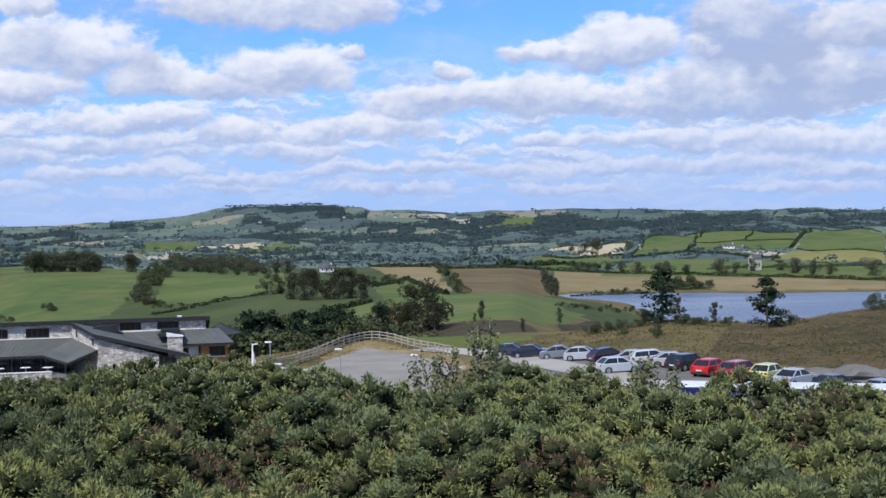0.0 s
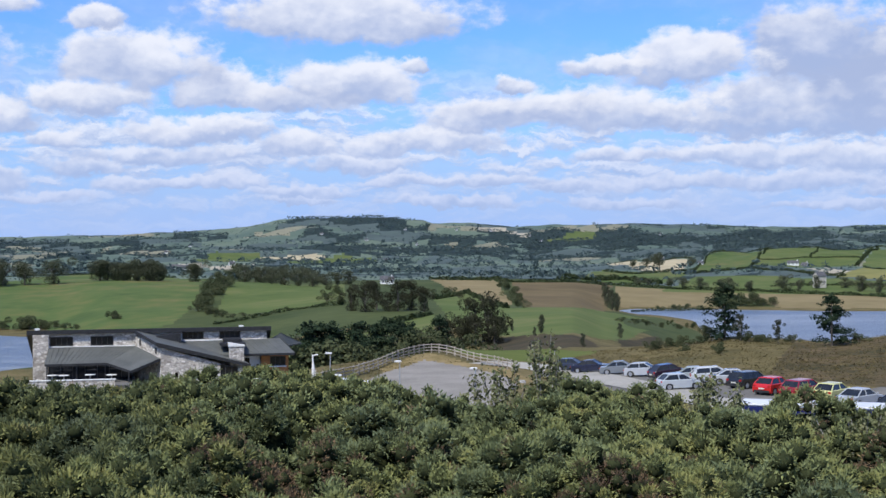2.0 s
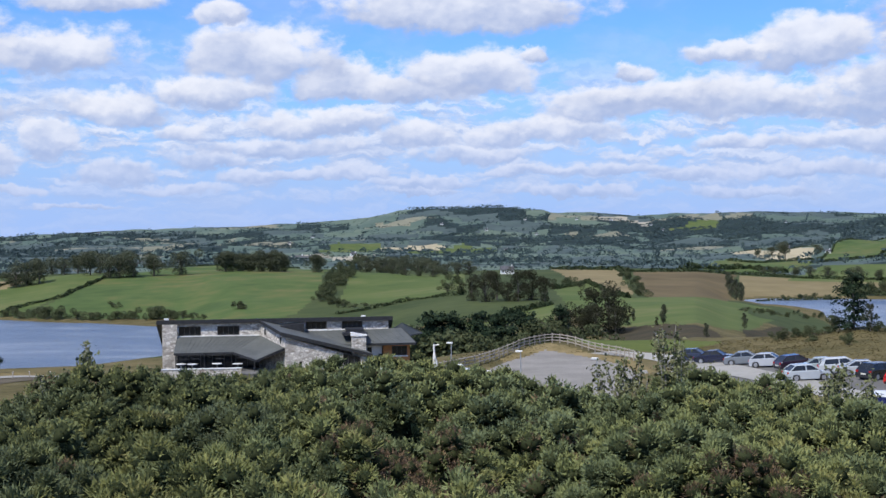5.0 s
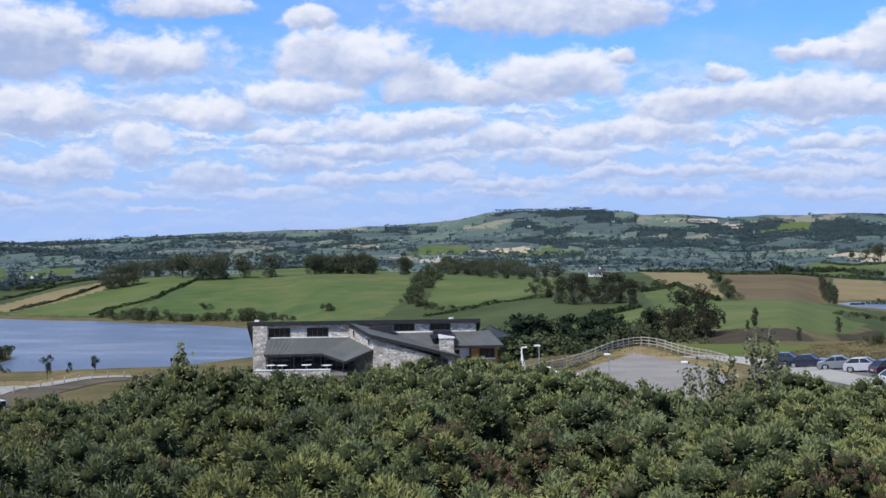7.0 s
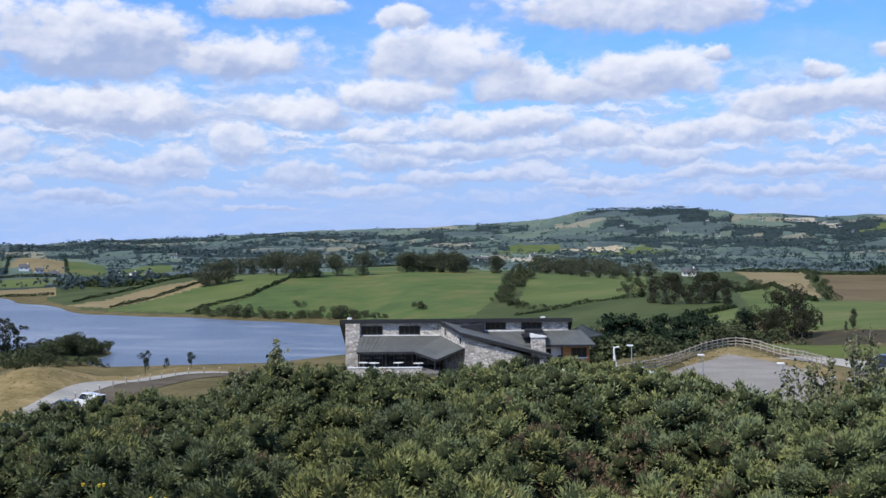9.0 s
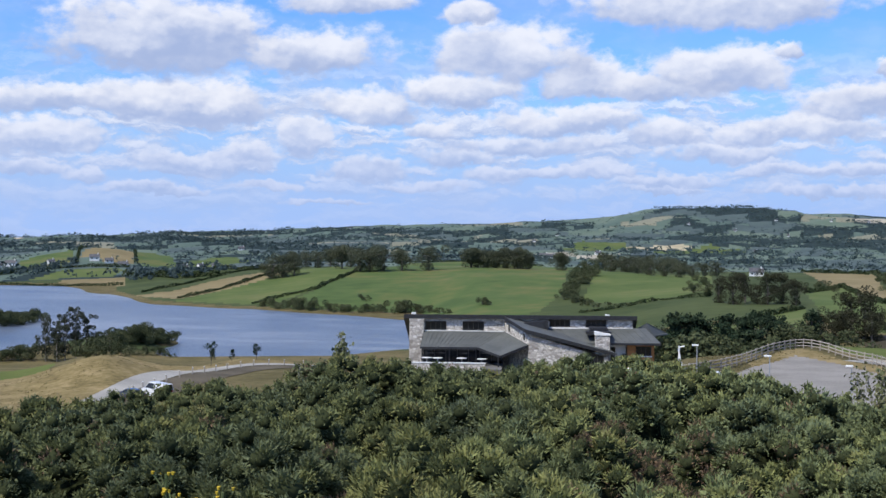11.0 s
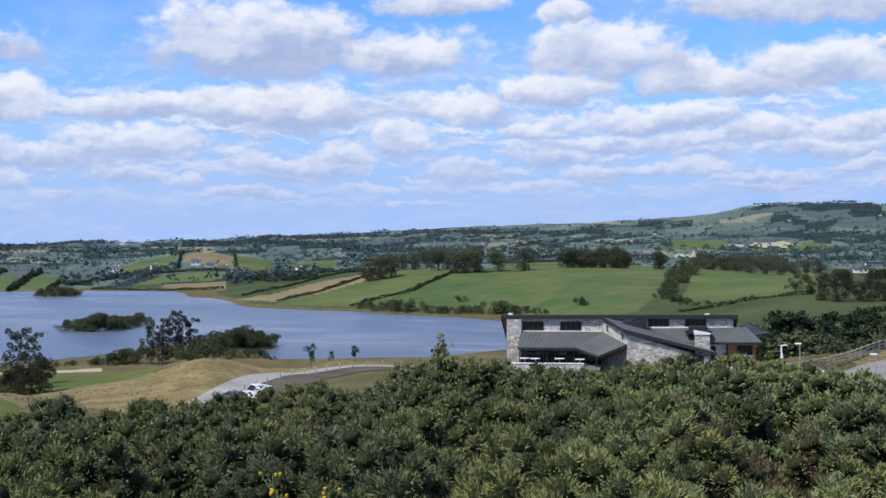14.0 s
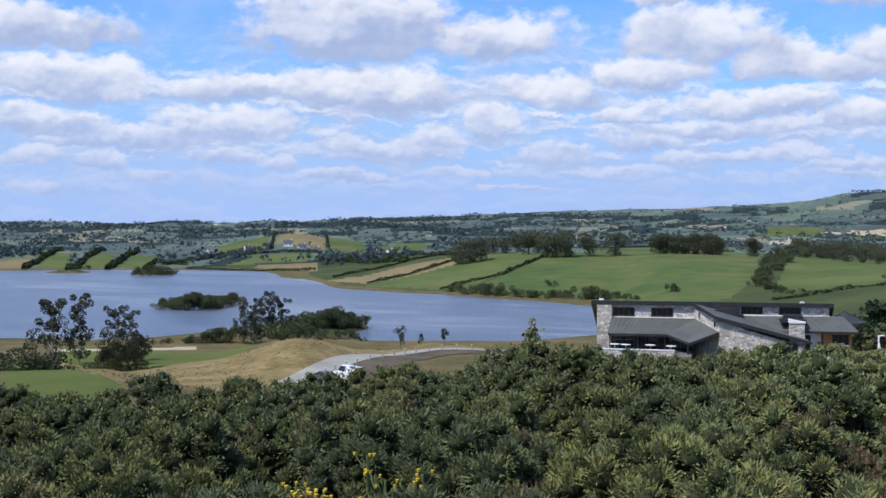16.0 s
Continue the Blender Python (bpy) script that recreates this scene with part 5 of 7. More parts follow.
def hedge(height, *line):
    """A hedgerow of leaf clumps along a line on the plan."""
    g = np.random.default_rng(int(abs(line[0][0]) * 7 + abs(line[0][1])))
    pts, outs = [], []
    for (x1, y1), (x2, y2) in zip(line, line[1:]):
        length = math.hypot(x2 - x1, y2 - y1)
        dense = 16 if length < 300 else 9
        n = int(length * dense) + 4
        s = g.uniform(0, 1, n)
        x, y = x1 + (x2 - x1) * s, y1 + (y2 - y1) * s
        swell = 0.75 + 0.35 * np.sin(s * length / 5 + g.uniform(0, 6)) * np.sin(s * length / 13 + 1)
        a = g.uniform(0, math.pi, n)
        rad = np.sqrt(g.uniform(0.3, 1, n))
        across = np.cos(a) * rad * height * 0.55 * swell
        up = np.sin(a) * rad * height * swell
        px_, py_ = x - (y2 - y1) / length * across, y + (x2 - x1) / length * across
        pts.append(np.column_stack([px_, py_, np.maximum(land(px_, py_), 0) + up]))
        outs.append(np.column_stack([-(y2 - y1) / length * np.cos(a), (x2 - x1) / length * np.cos(a), np.sin(a)]))
    v, f = cards(np.concatenate(pts), np.concatenate(outs), 0.16 * height + 0.12, g)
    ob = new("hedge", sheet("hedge", v, f, [M_HEDGE], smooth=False))
    return tagged(ob, "overgrown dark green hedgerow between pasture fields", "hedge", "field hedges")


def wood(count, height, *outline):
    """Trees beyond counting, scattered inside an outline on the plan."""
    g = np.random.default_rng(count + len(outline))
    xs, ys = zip(*outline)
    got = np.zeros((0, 2))
    for _ in range(60):
        q = np.column_stack([g.uniform(min(xs), max(xs), 4000), g.uniform(min(ys), max(ys), 4000)])
        q = q[inside(q[:, 0], q[:, 1], outline)]
        clump = np.sin(q[:, 0] / 41 + 3 * np.sin(q[:, 1] / 97)) + np.sin(q[:, 1] / 53 + q[:, 0] / 130)
        q = q[(clump > 0.2) | (g.uniform(size=len(q)) < 0.25)]
        for _, outline_ in FIELDS:
            q = q[~inside(q[:, 0], q[:, 1], outline_)]
        q = q[land(q[:, 0], q[:, 1]) > 0.8]
        got = np.concatenate([got, q])[:count]
        if len(got) >= count:
            break
    pts, outs = [], []
    if not len(got):
        return None
    for x, y in got:
        h = height * g.uniform(0.5, 1.25)
        n = 46 if math.hypot(x, y) < 1500 else 20
        d = unit(g.normal(size=(n, 3)))
        d[:, 2] = np.abs(d[:, 2]) * 0.9 + g.uniform(-0.5, 0.2, n)
        pts.append(np.array([x, y, float(land(x, y)) + h * 0.5]) + d * np.array([h * 0.42, h * 0.42, h * 0.48]) * g.uniform(0.6, 1.0, (n, 1)))
        outs.append(d)
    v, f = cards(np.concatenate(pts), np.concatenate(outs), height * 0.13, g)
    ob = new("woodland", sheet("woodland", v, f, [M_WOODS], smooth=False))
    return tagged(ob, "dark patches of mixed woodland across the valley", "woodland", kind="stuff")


plant("broad", -364.8, 734.8, 16.1)
plant("broad", -359.4, 737.5, 17.1)
plant("broad", -352.9, 740.6, 17.2)
plant("broad", -408.4, 877.0, 12.7)
plant("broad", -388.0, 853.7, 14.0)
plant("broad", -391.5, 883.7, 15.3)
plant("broad", -336.3, 778.3, 17.5)
plant("broad", -373.6, 881.7, 16.8)
plant("broad", -314.8, 757.6, 17.3)
plant("broad", -309.2, 759.9, 16.0)
plant("broad", -301.9, 762.8, 18.3)
plant("broad", -290.3, 767.3, 16.2)
plant("broad", -274.3, 773.2, 17.3)
plant("broad", -251.3, 791.5, 14.8)
plant("broad", -243.9, 793.8, 13.6)
plant("broad", -237.8, 795.6, 13.0)
plant("broad", -229.7, 798.0, 15.4)
plant("broad", -222.9, 799.9, 15.7)
plant("broad", -217.5, 801.4, 13.4)
plant("broad", -195.0, 807.2, 13.9)
plant("broad", -165.0, 813.8, 13.2)
plant("broad", -158.4, 815.1, 11.6)
plant("broad", -151.8, 816.4, 12.6)
plant("broad", -146.2, 817.4, 12.2)
plant("broad", -164.1, 957.0, 13.8)
plant("broad", -149.5, 915.7, 12.4)
plant("broad", -138.1, 890.6, 12.8)
plant("broad", -126.6, 861.4, 10.9)
plant("bush", -153.8, 673.1, 8.8)
plant("bush", -159.3, 706.5, 8.6)
plant("bush", -167.7, 762.7, 8.6)
plant("bush", -145.0, 619.8, 7.0)
plant("bush", -139.5, 588.3, 5.7)
plant("bush", -131.0, 568.2, 5.0)
plant("bush", -124.5, 559.2, 3.9)
plant("bush", -207.2, 970.8, 10.1)
plant("bush", -246.0, 1176.2, 13.2)
plant("bush", -301.1, 596.6, 4.7)
plant("bush", -290.3, 589.4, 6.3)
plant("bush", -281.6, 586.6, 6.8)
plant("bush", -273.3, 584.3, 8.5)
plant("bush", -265.3, 580.5, 7.3)
plant("bush", -256.7, 577.8, 5.0)
plant("bush", -249.9, 578.0, 5.5)
plant("bush", -243.8, 577.7, 4.9)
plant("bush", -237.3, 580.0, 6.0)
plant("bush", -230.8, 582.1, 5.5)
plant("bush", -222.2, 582.5, 8.2)
plant("bush", -217.6, 581.6, 9.2)
plant("bush", -213.1, 583.4, 6.5)
plant("bush", -204.3, 576.4, 4.8)
plant("bush", -193.5, 561.2, 3.6)
plant("bush", -185.8, 551.9, 3.0)
plant("bush", -255.2, 619.8, 4.1)
plant("bush", -173.1, 562.3, 4.6)
plant("bush", -365.4, 442.5, 4.0)
plant("bush", -357.8, 438.9, 5.9)
plant("bush", -351.9, 438.4, 7.2)
plant("bush", -346.2, 437.8, 8.4)
plant("bush", -344.8, 442.4, 9.1)
plant("bush", -343.5, 447.1, 7.9)
plant("bush", -344.4, 454.6, 7.3)
plant("bush", -349.6, 468.1, 6.8)
plant("bush", -351.0, 475.9, 5.5)
plant("bush", -352.7, 483.8, 3.5)
plant("bush", -577.5, 673.2, 5.1)
plant("bush", -568.3, 669.2, 7.1)
plant("bush", -563.8, 671.9, 8.6)
plant("bush", -559.4, 674.6, 9.1)
plant("bush", -555.0, 677.3, 7.6)
plant("bush", -556.7, 685.9, 5.1)
plant("bush", -639.5, 677.9, 4.2)
plant("bush", -638.4, 685.1, 4.3)
plant("bush", -664.7, 722.1, 3.9)
plant("bush", -241.7, 369.7, 5.7)
plant("bush", -242.2, 376.6, 7.4)
plant("bush", -241.8, 381.8, 8.0)
plant("bush", -240.0, 385.1, 7.0)
plant("bush", -238.1, 388.6, 6.5)
plant("bush", -237.3, 393.4, 6.0)
plant("bush", -238.1, 400.2, 4.4)
plant("bush", -239.3, 361.0, 6.1)
plant("bush", -249.4, 315.3, 3.1)
plant("bush", -246.8, 316.2, 4.1)
plant("bush", -244.2, 317.2, 5.2)
plant("bush", -242.1, 319.6, 5.9)
plant("bush", -240.1, 322.0, 6.6)
plant("bush", -120.0, 179.4, 4.1)
plant("bush", -121.0, 183.9, 3.8)
plant("bush", -225.1, 347.7, 5.4)
plant("bush", -224.9, 354.1, 3.6)
plant("bush", -220.5, 355.6, 3.6)
plant("bush", -218.4, 358.5, 4.4)
plant("bush", -210.7, 353.6, 1.8)
plant("bush", -123.3, 180.9, 4.4)
plant("birch", -234.4, 322.3, 13.5)
plant("birch", -229.9, 321.5, 12.0)
plant("birch", -230.0, 325.7, 14.6)
plant("birch", -227.7, 327.8, 16.0)
plant("birch", -227.0, 332.3, 14.0)
plant("bush", -264.4, 312.2, 1.7)
plant("bush", -260.6, 311.5, 1.5)
plant("bush", -256.8, 312.9, 2.1)
plant("bush", -255.4, 313.3, 1.7)
plant("bush", -251.2, 316.3, 2.1)
plant("bush", -266.9, 311.2, 1.4)
plant("birch", -132.4, 136.8, 12.8)
plant("birch", -150.1, 161.1, 11.6)
plant("birch", -141.1, 159.8, 10.4)
plant("birch", -144.9, 167.6, 9.0)
plant("bush", -133.5, 128.6, 6.3)
plant("bush", -132.5, 129.7, 6.6)
plant("bush", -130.6, 131.6, 6.4)
plant("bush", -138.5, 155.5, 3.2)
plant("bush", -140.5, 155.9, 3.0)
plant("alder", -139.0, 155.4, 4.4)
plant("alder", -135.9, 154.9, 5.1)
plant("alder", -133.6, 155.8, 6.3)
plant("alder", -134.6, 155.4, 4.4)
plant("sapling", -109.5, 197.0, 4.3)
plant("sapling", -103.6, 202.5, 3.3)
plant("sapling", -106.4, 198.7, 2.5)
plant("conifer", 27.7, 163.6, 7.2)
plant("conifer", 39.4, 157.2, 6.3)
plant("birch", 33.5, 159.7, 3.2)
plant("birch", 29.1, 160.5, 3.6)
plant("bush", 26.5, 166.4, 2.5)
plant("bush", 29.8, 160.5, 1.7)
plant("bush", 31.1, 159.9, 1.4)
plant("bush", 31.8, 160.0, 1.5)
plant("bush", 35.4, 160.3, 1.4)
plant("bush", 43.4, 159.8, 1.5)
plant("bush", 53.2, 157.6, 2.5)
plant("bush", 22.7, 164.8, 1.7)
plant("bush", 20.5, 165.1, 1.8)
plant("bush", 25.0, 166.1, 1.2)
plant("bush", 25.2, 151.8, 1.3)
plant("bush", 18.7, 165.3, 1.6)
plant("bush", 21.8, 157.7, 1.2)
plant("bush", 24.2, 146.1, 1.2)
plant("bush", 44.8, 499.7, 2.4)
plant("bush", 55.1, 547.9, 3.1)
plant("bush", 61.7, 553.2, 3.1)
plant("bush", 69.2, 564.6, 3.5)
plant("bush", 77.1, 577.3, 3.3)
plant("bush", 85.7, 592.8, 3.6)
plant("bush", 91.7, 589.7, 2.8)
plant("bush", 64.7, 608.3, 2.4)
plant("bush", 79.3, 618.4, 2.4)
plant("alder", -61.1, 514.2, 11.7)
plant("alder", -54.2, 502.6, 13.7)
plant("alder", -51.2, 516.2, 13.1)
plant("alder", -41.1, 498.1, 13.6)
plant("alder", -36.0, 501.2, 13.2)
plant("alder", -30.2, 487.9, 10.7)
plant("alder", -45.4, 502.6, 8.8)
plant("alder", -7.1, 313.9, 12.4)
plant("alder", -3.8, 307.4, 12.7)
plant("alder", -11.2, 314.1, 8.3)
plant("alder", -13.3, 313.2, 7.1)
plant("alder", -15.8, 313.8, 6.3)
plant("alder", -9.0, 308.4, 8.1)
plant("alder", -2.2, 299.8, 7.9)
plant("bush", -39.2, 668.4, 5.9)
plant("bush", -30.6, 731.8, 5.8)
plant("bush", -24.0, 679.1, 4.8)
plant("bush", -85.4, 636.8, 7.3)
plant("bush", -80.4, 580.4, 5.1)
plant("bush", -69.8, 552.7, 4.8)
plant("poplar", 8.9, 309.9, 4.9)
plant("poplar", 2.1, 339.4, 3.3)
plant("poplar", 30.3, 338.8, 4.4)
plant("poplar", 13.5, 221.7, 2.7)
plant("poplar", 7.2, 303.9, 2.4)
plant("conifer", -18.6, 321.6, 4.2)
plant("conifer", 0.5, 325.2, 2.5)
plant("conifer", -23.7, 289.4, 9.8)
plant("conifer", -27.2, 289.1, 7.8)
plant("bush", -35.8, 222.5, 14.8)
plant("bush", -31.8, 223.1, 13.6)
plant("bush", -27.7, 223.7, 12.4)
plant("bush", -23.1, 224.2, 11.5)
plant("bush", -18.4, 224.6, 10.3)
plant("bush", -13.5, 225.0, 9.2)
plant("bush", -8.6, 225.2, 7.9)
plant("bush", -24.3, 224.1, 11.0)
plant("conifer", -34.4, 225.8, 14.2)
plant("conifer", -30.3, 226.4, 13.9)
plant("conifer", -25.8, 226.9, 13.4)
plant("conifer", -21.1, 227.4, 12.5)
plant("conifer", -16.2, 227.8, 9.9)
plant("conifer", -11.5, 228.1, 9.6)
plant("conifer", -29.0, 226.5, 12.5)
plant("conifer", -32.9, 226.0, 14.5)
plant("conifer", -17.7, 227.7, 10.3)
plant("conifer", -22.6, 227.3, 11.9)
plant("broad", -36.9, 235.5, 14.6)
plant("broad", -28.3, 236.7, 11.9)
plant("broad", -18.4, 237.7, 10.2)
plant("poplar", 62.9, 811.1, 12.1)
plant("poplar", 62.3, 776.9, 13.6)
plant("poplar", 62.9, 751.6, 13.2)
plant("poplar", 63.7, 731.2, 11.6)
plant("bush", -0.0, 918.3, 4.8)
plant("bush", 2.4, 813.4, 6.4)
plant("bush", 4.7, 734.3, 6.4)
plant("bush", 6.3, 641.0, 6.2)
plant("bush", 6.9, 535.7, 4.7)
plant("bush", -1.2, 854.8, 5.2)
plant("broad", 156.1, 935.5, 9.9)
plant("broad", 160.1, 923.1, 11.3)
plant("broad", 134.1, 969.4, 9.4)
plant("broad", 122.4, 961.5, 8.4)
plant("broad", 108.7, 970.7, 7.7)
plant("broad", 102.8, 995.8, 7.0)
plant("broad", 145.2, 958.5, 10.1)
plant("broad", 173.1, 917.2, 8.9)
plant("broad", 203.2, 944.5, 12.4)
plant("broad", 251.9, 918.1, 12.9)
plant("broad", 259.0, 900.4, 11.9)
plant("broad", 270.5, 899.2, 9.5)
plant("broad", 296.2, 887.7, 13.2)
plant("broad", 228.0, 952.6, 10.9)
plant("broad", 210.5, 930.7, 9.0)
plant("broad", 251.4, 962.3, 9.3)
plant("bush", 92.0, 763.3, 3.3)
plant("bush", 100.3, 762.9, 4.0)
plant("bush", 105.3, 762.8, 4.7)
plant("bush", 115.9, 766.5, 3.4)
plant("bush", 135.3, 780.7, 7.5)
plant("bush", 144.0, 790.8, 9.0)
plant("bush", 148.9, 789.5, 10.4)
plant("bush", 157.1, 787.2, 6.9)
plant("bush", 163.6, 793.3, 6.3)
plant("broad", 139.9, 1413.6, 9.9)
plant("broad", 157.9, 1435.5, 11.3)
plant("broad", 200.6, 1395.1, 12.2)
plant("broad", 161.1, 1340.8, 19.3)
plant("broad", -247.1, 792.8, 14.6)
plant("broad", -240.8, 794.7, 12.7)
plant("broad", -235.9, 796.2, 12.0)
plant("broad", -230.1, 797.9, 13.1)
plant("broad", -224.6, 799.4, 14.5)
plant("broad", -219.8, 800.8, 14.6)
plant("broad", -215.8, 801.8, 11.8)
plant("broad", -194.9, 807.2, 13.2)
plant("broad", -251.9, 791.3, 10.6)
plant("broad", -199.4, 956.0, 9.2)
plant("broad", -169.0, 845.7, 8.9)
plant("broad", -154.6, 812.9, 9.3)
plant("broad", -140.4, 773.9, 10.2)
plant("broad", -130.1, 759.3, 10.7)
plant("broad", -121.4, 756.9, 11.3)
plant("broad", -112.4, 752.6, 9.9)
plant("broad", -109.1, 788.4, 9.0)
plant("broad", -109.3, 843.1, 9.6)
plant("broad", -101.9, 843.1, 11.1)
plant("bush", -152.2, 672.6, 8.9)
plant("bush", -148.6, 641.5, 7.3)
plant("bush", -159.0, 724.0, 8.9)
plant("bush", -144.5, 612.1, 5.9)
plant("bush", -139.6, 582.2, 5.1)
plant("bush", -130.0, 565.1, 4.5)
plant("bush", -121.9, 548.5, 3.4)
plant("bush", -116.0, 543.3, 2.4)
plant("bush", -112.6, 550.4, 2.4)
plant("bush", -93.3, 550.9, 2.4)
plant("bush", -98.6, 553.4, 1.9)
plant("bush", -172.6, 562.9, 3.9)
plant("bush", -357.3, 435.3, 5.2)
plant("bush", -351.4, 434.8, 6.5)
plant("bush", -346.0, 434.1, 7.7)
plant("bush", -342.3, 436.2, 8.4)
plant("bush", -341.1, 440.7, 8.4)
plant("bush", -341.9, 448.0, 7.2)
plant("bush", -344.8, 458.4, 6.7)
plant("bush", -347.9, 469.1, 5.5)
plant("bush", -240.6, 370.5, 6.2)
plant("bush", -240.4, 376.6, 7.4)
plant("bush", -239.3, 380.8, 7.4)
plant("bush", -238.0, 385.4, 6.4)
plant("bush", -236.2, 388.5, 5.9)
plant("bush", -236.1, 394.5, 4.9)

hedge(2.2, (-376, 637), (-377, 715), (-389, 824))
hedge(2.2, (-428, 683), (-432, 755), (-439, 909))
hedge(2.4, (-427, 1080), (-319, 761), (-300, 658), (-310, 635))
hedge(2.2, (-314, 608), (-310, 635))
hedge(1.8, (-426, 1081), (-393, 1122), (-339, 1071), (-259, 1008))
hedge(4.5, (-701, 695), (-771, 785), (-865, 906))
hedge(4.5, (-640, 675), (-745, 806), (-841, 937))
hedge(5.0, (-649, 725), (-720, 822), (-776, 908))
hedge(4.0, (-626, 739), (-675, 810), (-634, 798))
hedge(3.0, (-646, 930), (-1005, 1473))
hedge(3.0, (-611, 966), (-869, 1371))
hedge(3.5, (-546, 924), (-504, 899), (-428, 849))
hedge(5.0, (-553, 858), (-498, 836), (-440, 801))
hedge(2.5, (-608, 765), (-550, 763), (-505, 783))
hedge(3.5, (-650, 790), (-667, 878), (-640, 912), (-595, 932))
hedge(3.0, (160, 1155), (241, 1259), (284, 1086))
hedge(3.0, (245, 1288), (386, 1902))
hedge(4.0, (355, 1314), (515, 1801))
hedge(2.5, (337, 1434), (448, 1860))
hedge(2.0, (288, 1476), (340, 1420), (397, 1447))
hedge(2.5, (168, 1179), (246, 1575))
hedge(2.5, (246, 1575), (381, 1884), (522, 1842), (584, 1715))
hedge(2.0, (114, 1669), (180, 1608), (223, 1557))
hedge(3.0, (96, 1242), (143, 1183), (173, 1213))
hedge(3.2, (6, 935), (80, 958), (154, 936), (229, 878), (287, 834))
hedge(3.5, (-58, 1012), (6, 935))
hedge(1.5, (312, 1193), (270, 1059))
hedge(2.0, (355, 1293), (401, 1165))
hedge(2.5, (200, 977), (266, 986), (342, 995))
hedge(2.6, (-35, 643), (-22, 774), (1, 516))
hedge(2.0, (-118, 519), (-93, 551), (-69, 552))
hedge(2.4, (-55, 386), (-41, 417), (-26, 466))
hedge(5.0, (42, 1005), (102, 1084), (123, 1015))
hedge(2.0, (73, 743), (122, 762))

build_far_trees()
wood(60, 6, (-746, 716), (-898, 861), (-872, 899), (-756, 760))
wood(110, 6, (-505, 783), (-558, 900), (-490, 874), (-428, 849), (-474, 803))
wood(70, 6, (-703, 834), (-686, 902), (-650, 935), (-604, 846))
wood(60, 7, (110, 910), (155, 1054), (221, 977), (256, 948), (202, 894))


for ob, m in FIRST:
    ob.matrix_basis = m


# ---- vehicles ----
def paint(name, colour, rough=0.25):
    m = two(name, tuple(c * 0.92 for c in colour), colour, scale=2.0, rough=rough)
    m.node_tree.nodes["Principled BSDF"].inputs["Coat Weight"].default_value = 0.6
    return m


M_TYRE = two("tyre_rubber", (0.012, 0.012, 0.012), (0.025, 0.025, 0.025), scale=8, rough=0.85)
M_RIM = two("alloy_rim", (0.4, 0.4, 0.41), (0.55, 0.55, 0.56), scale=5, rough=0.35, metal=0.8)
M_LAMP = two("headlamp_glass", (0.6, 0.62, 0.65), (0.75, 0.77, 0.8), scale=5, rough=0.1)
M_TAIL = two("tail_lamp_red", (0.3, 0.01, 0.01), (0.4, 0.02, 0.015), scale=5, rough=0.2)
M_PLATE = two("number_plate", (0.6, 0.58, 0.5), (0.7, 0.68, 0.6), scale=5, rough=0.5)
M_TRIM = two("black_plastic_trim", (0.015, 0.015, 0.016), (0.03, 0.03, 0.03), scale=6, rough=0.6)

# side outlines: length, width, height, bonnet height, belt height, and where along the length (0 tail, 1 nose)
# the screens start and end: tail foot, tail top, roof front, windscreen foot
BODIES = {
    "hatch": (3.9, 1.7, 1.43, 0.85, 0.93, 0.03, 0.2, 0.55, 0.76),
    "saloon": (4.4, 1.73, 1.38, 0.82, 0.9, 0.14, 0.33, 0.57, 0.74),
    "estate": (4.4, 1.74, 1.45, 0.85, 0.93, 0.02, 0.14, 0.57, 0.75),
    "suv": (4.4, 1.82, 1.72, 1.0, 1.08, 0.02, 0.08, 0.6, 0.76),
    "van": (4.4, 1.82, 1.86, 1.02, 1.08, 0.0, 0.02, 0.66, 0.83),
}


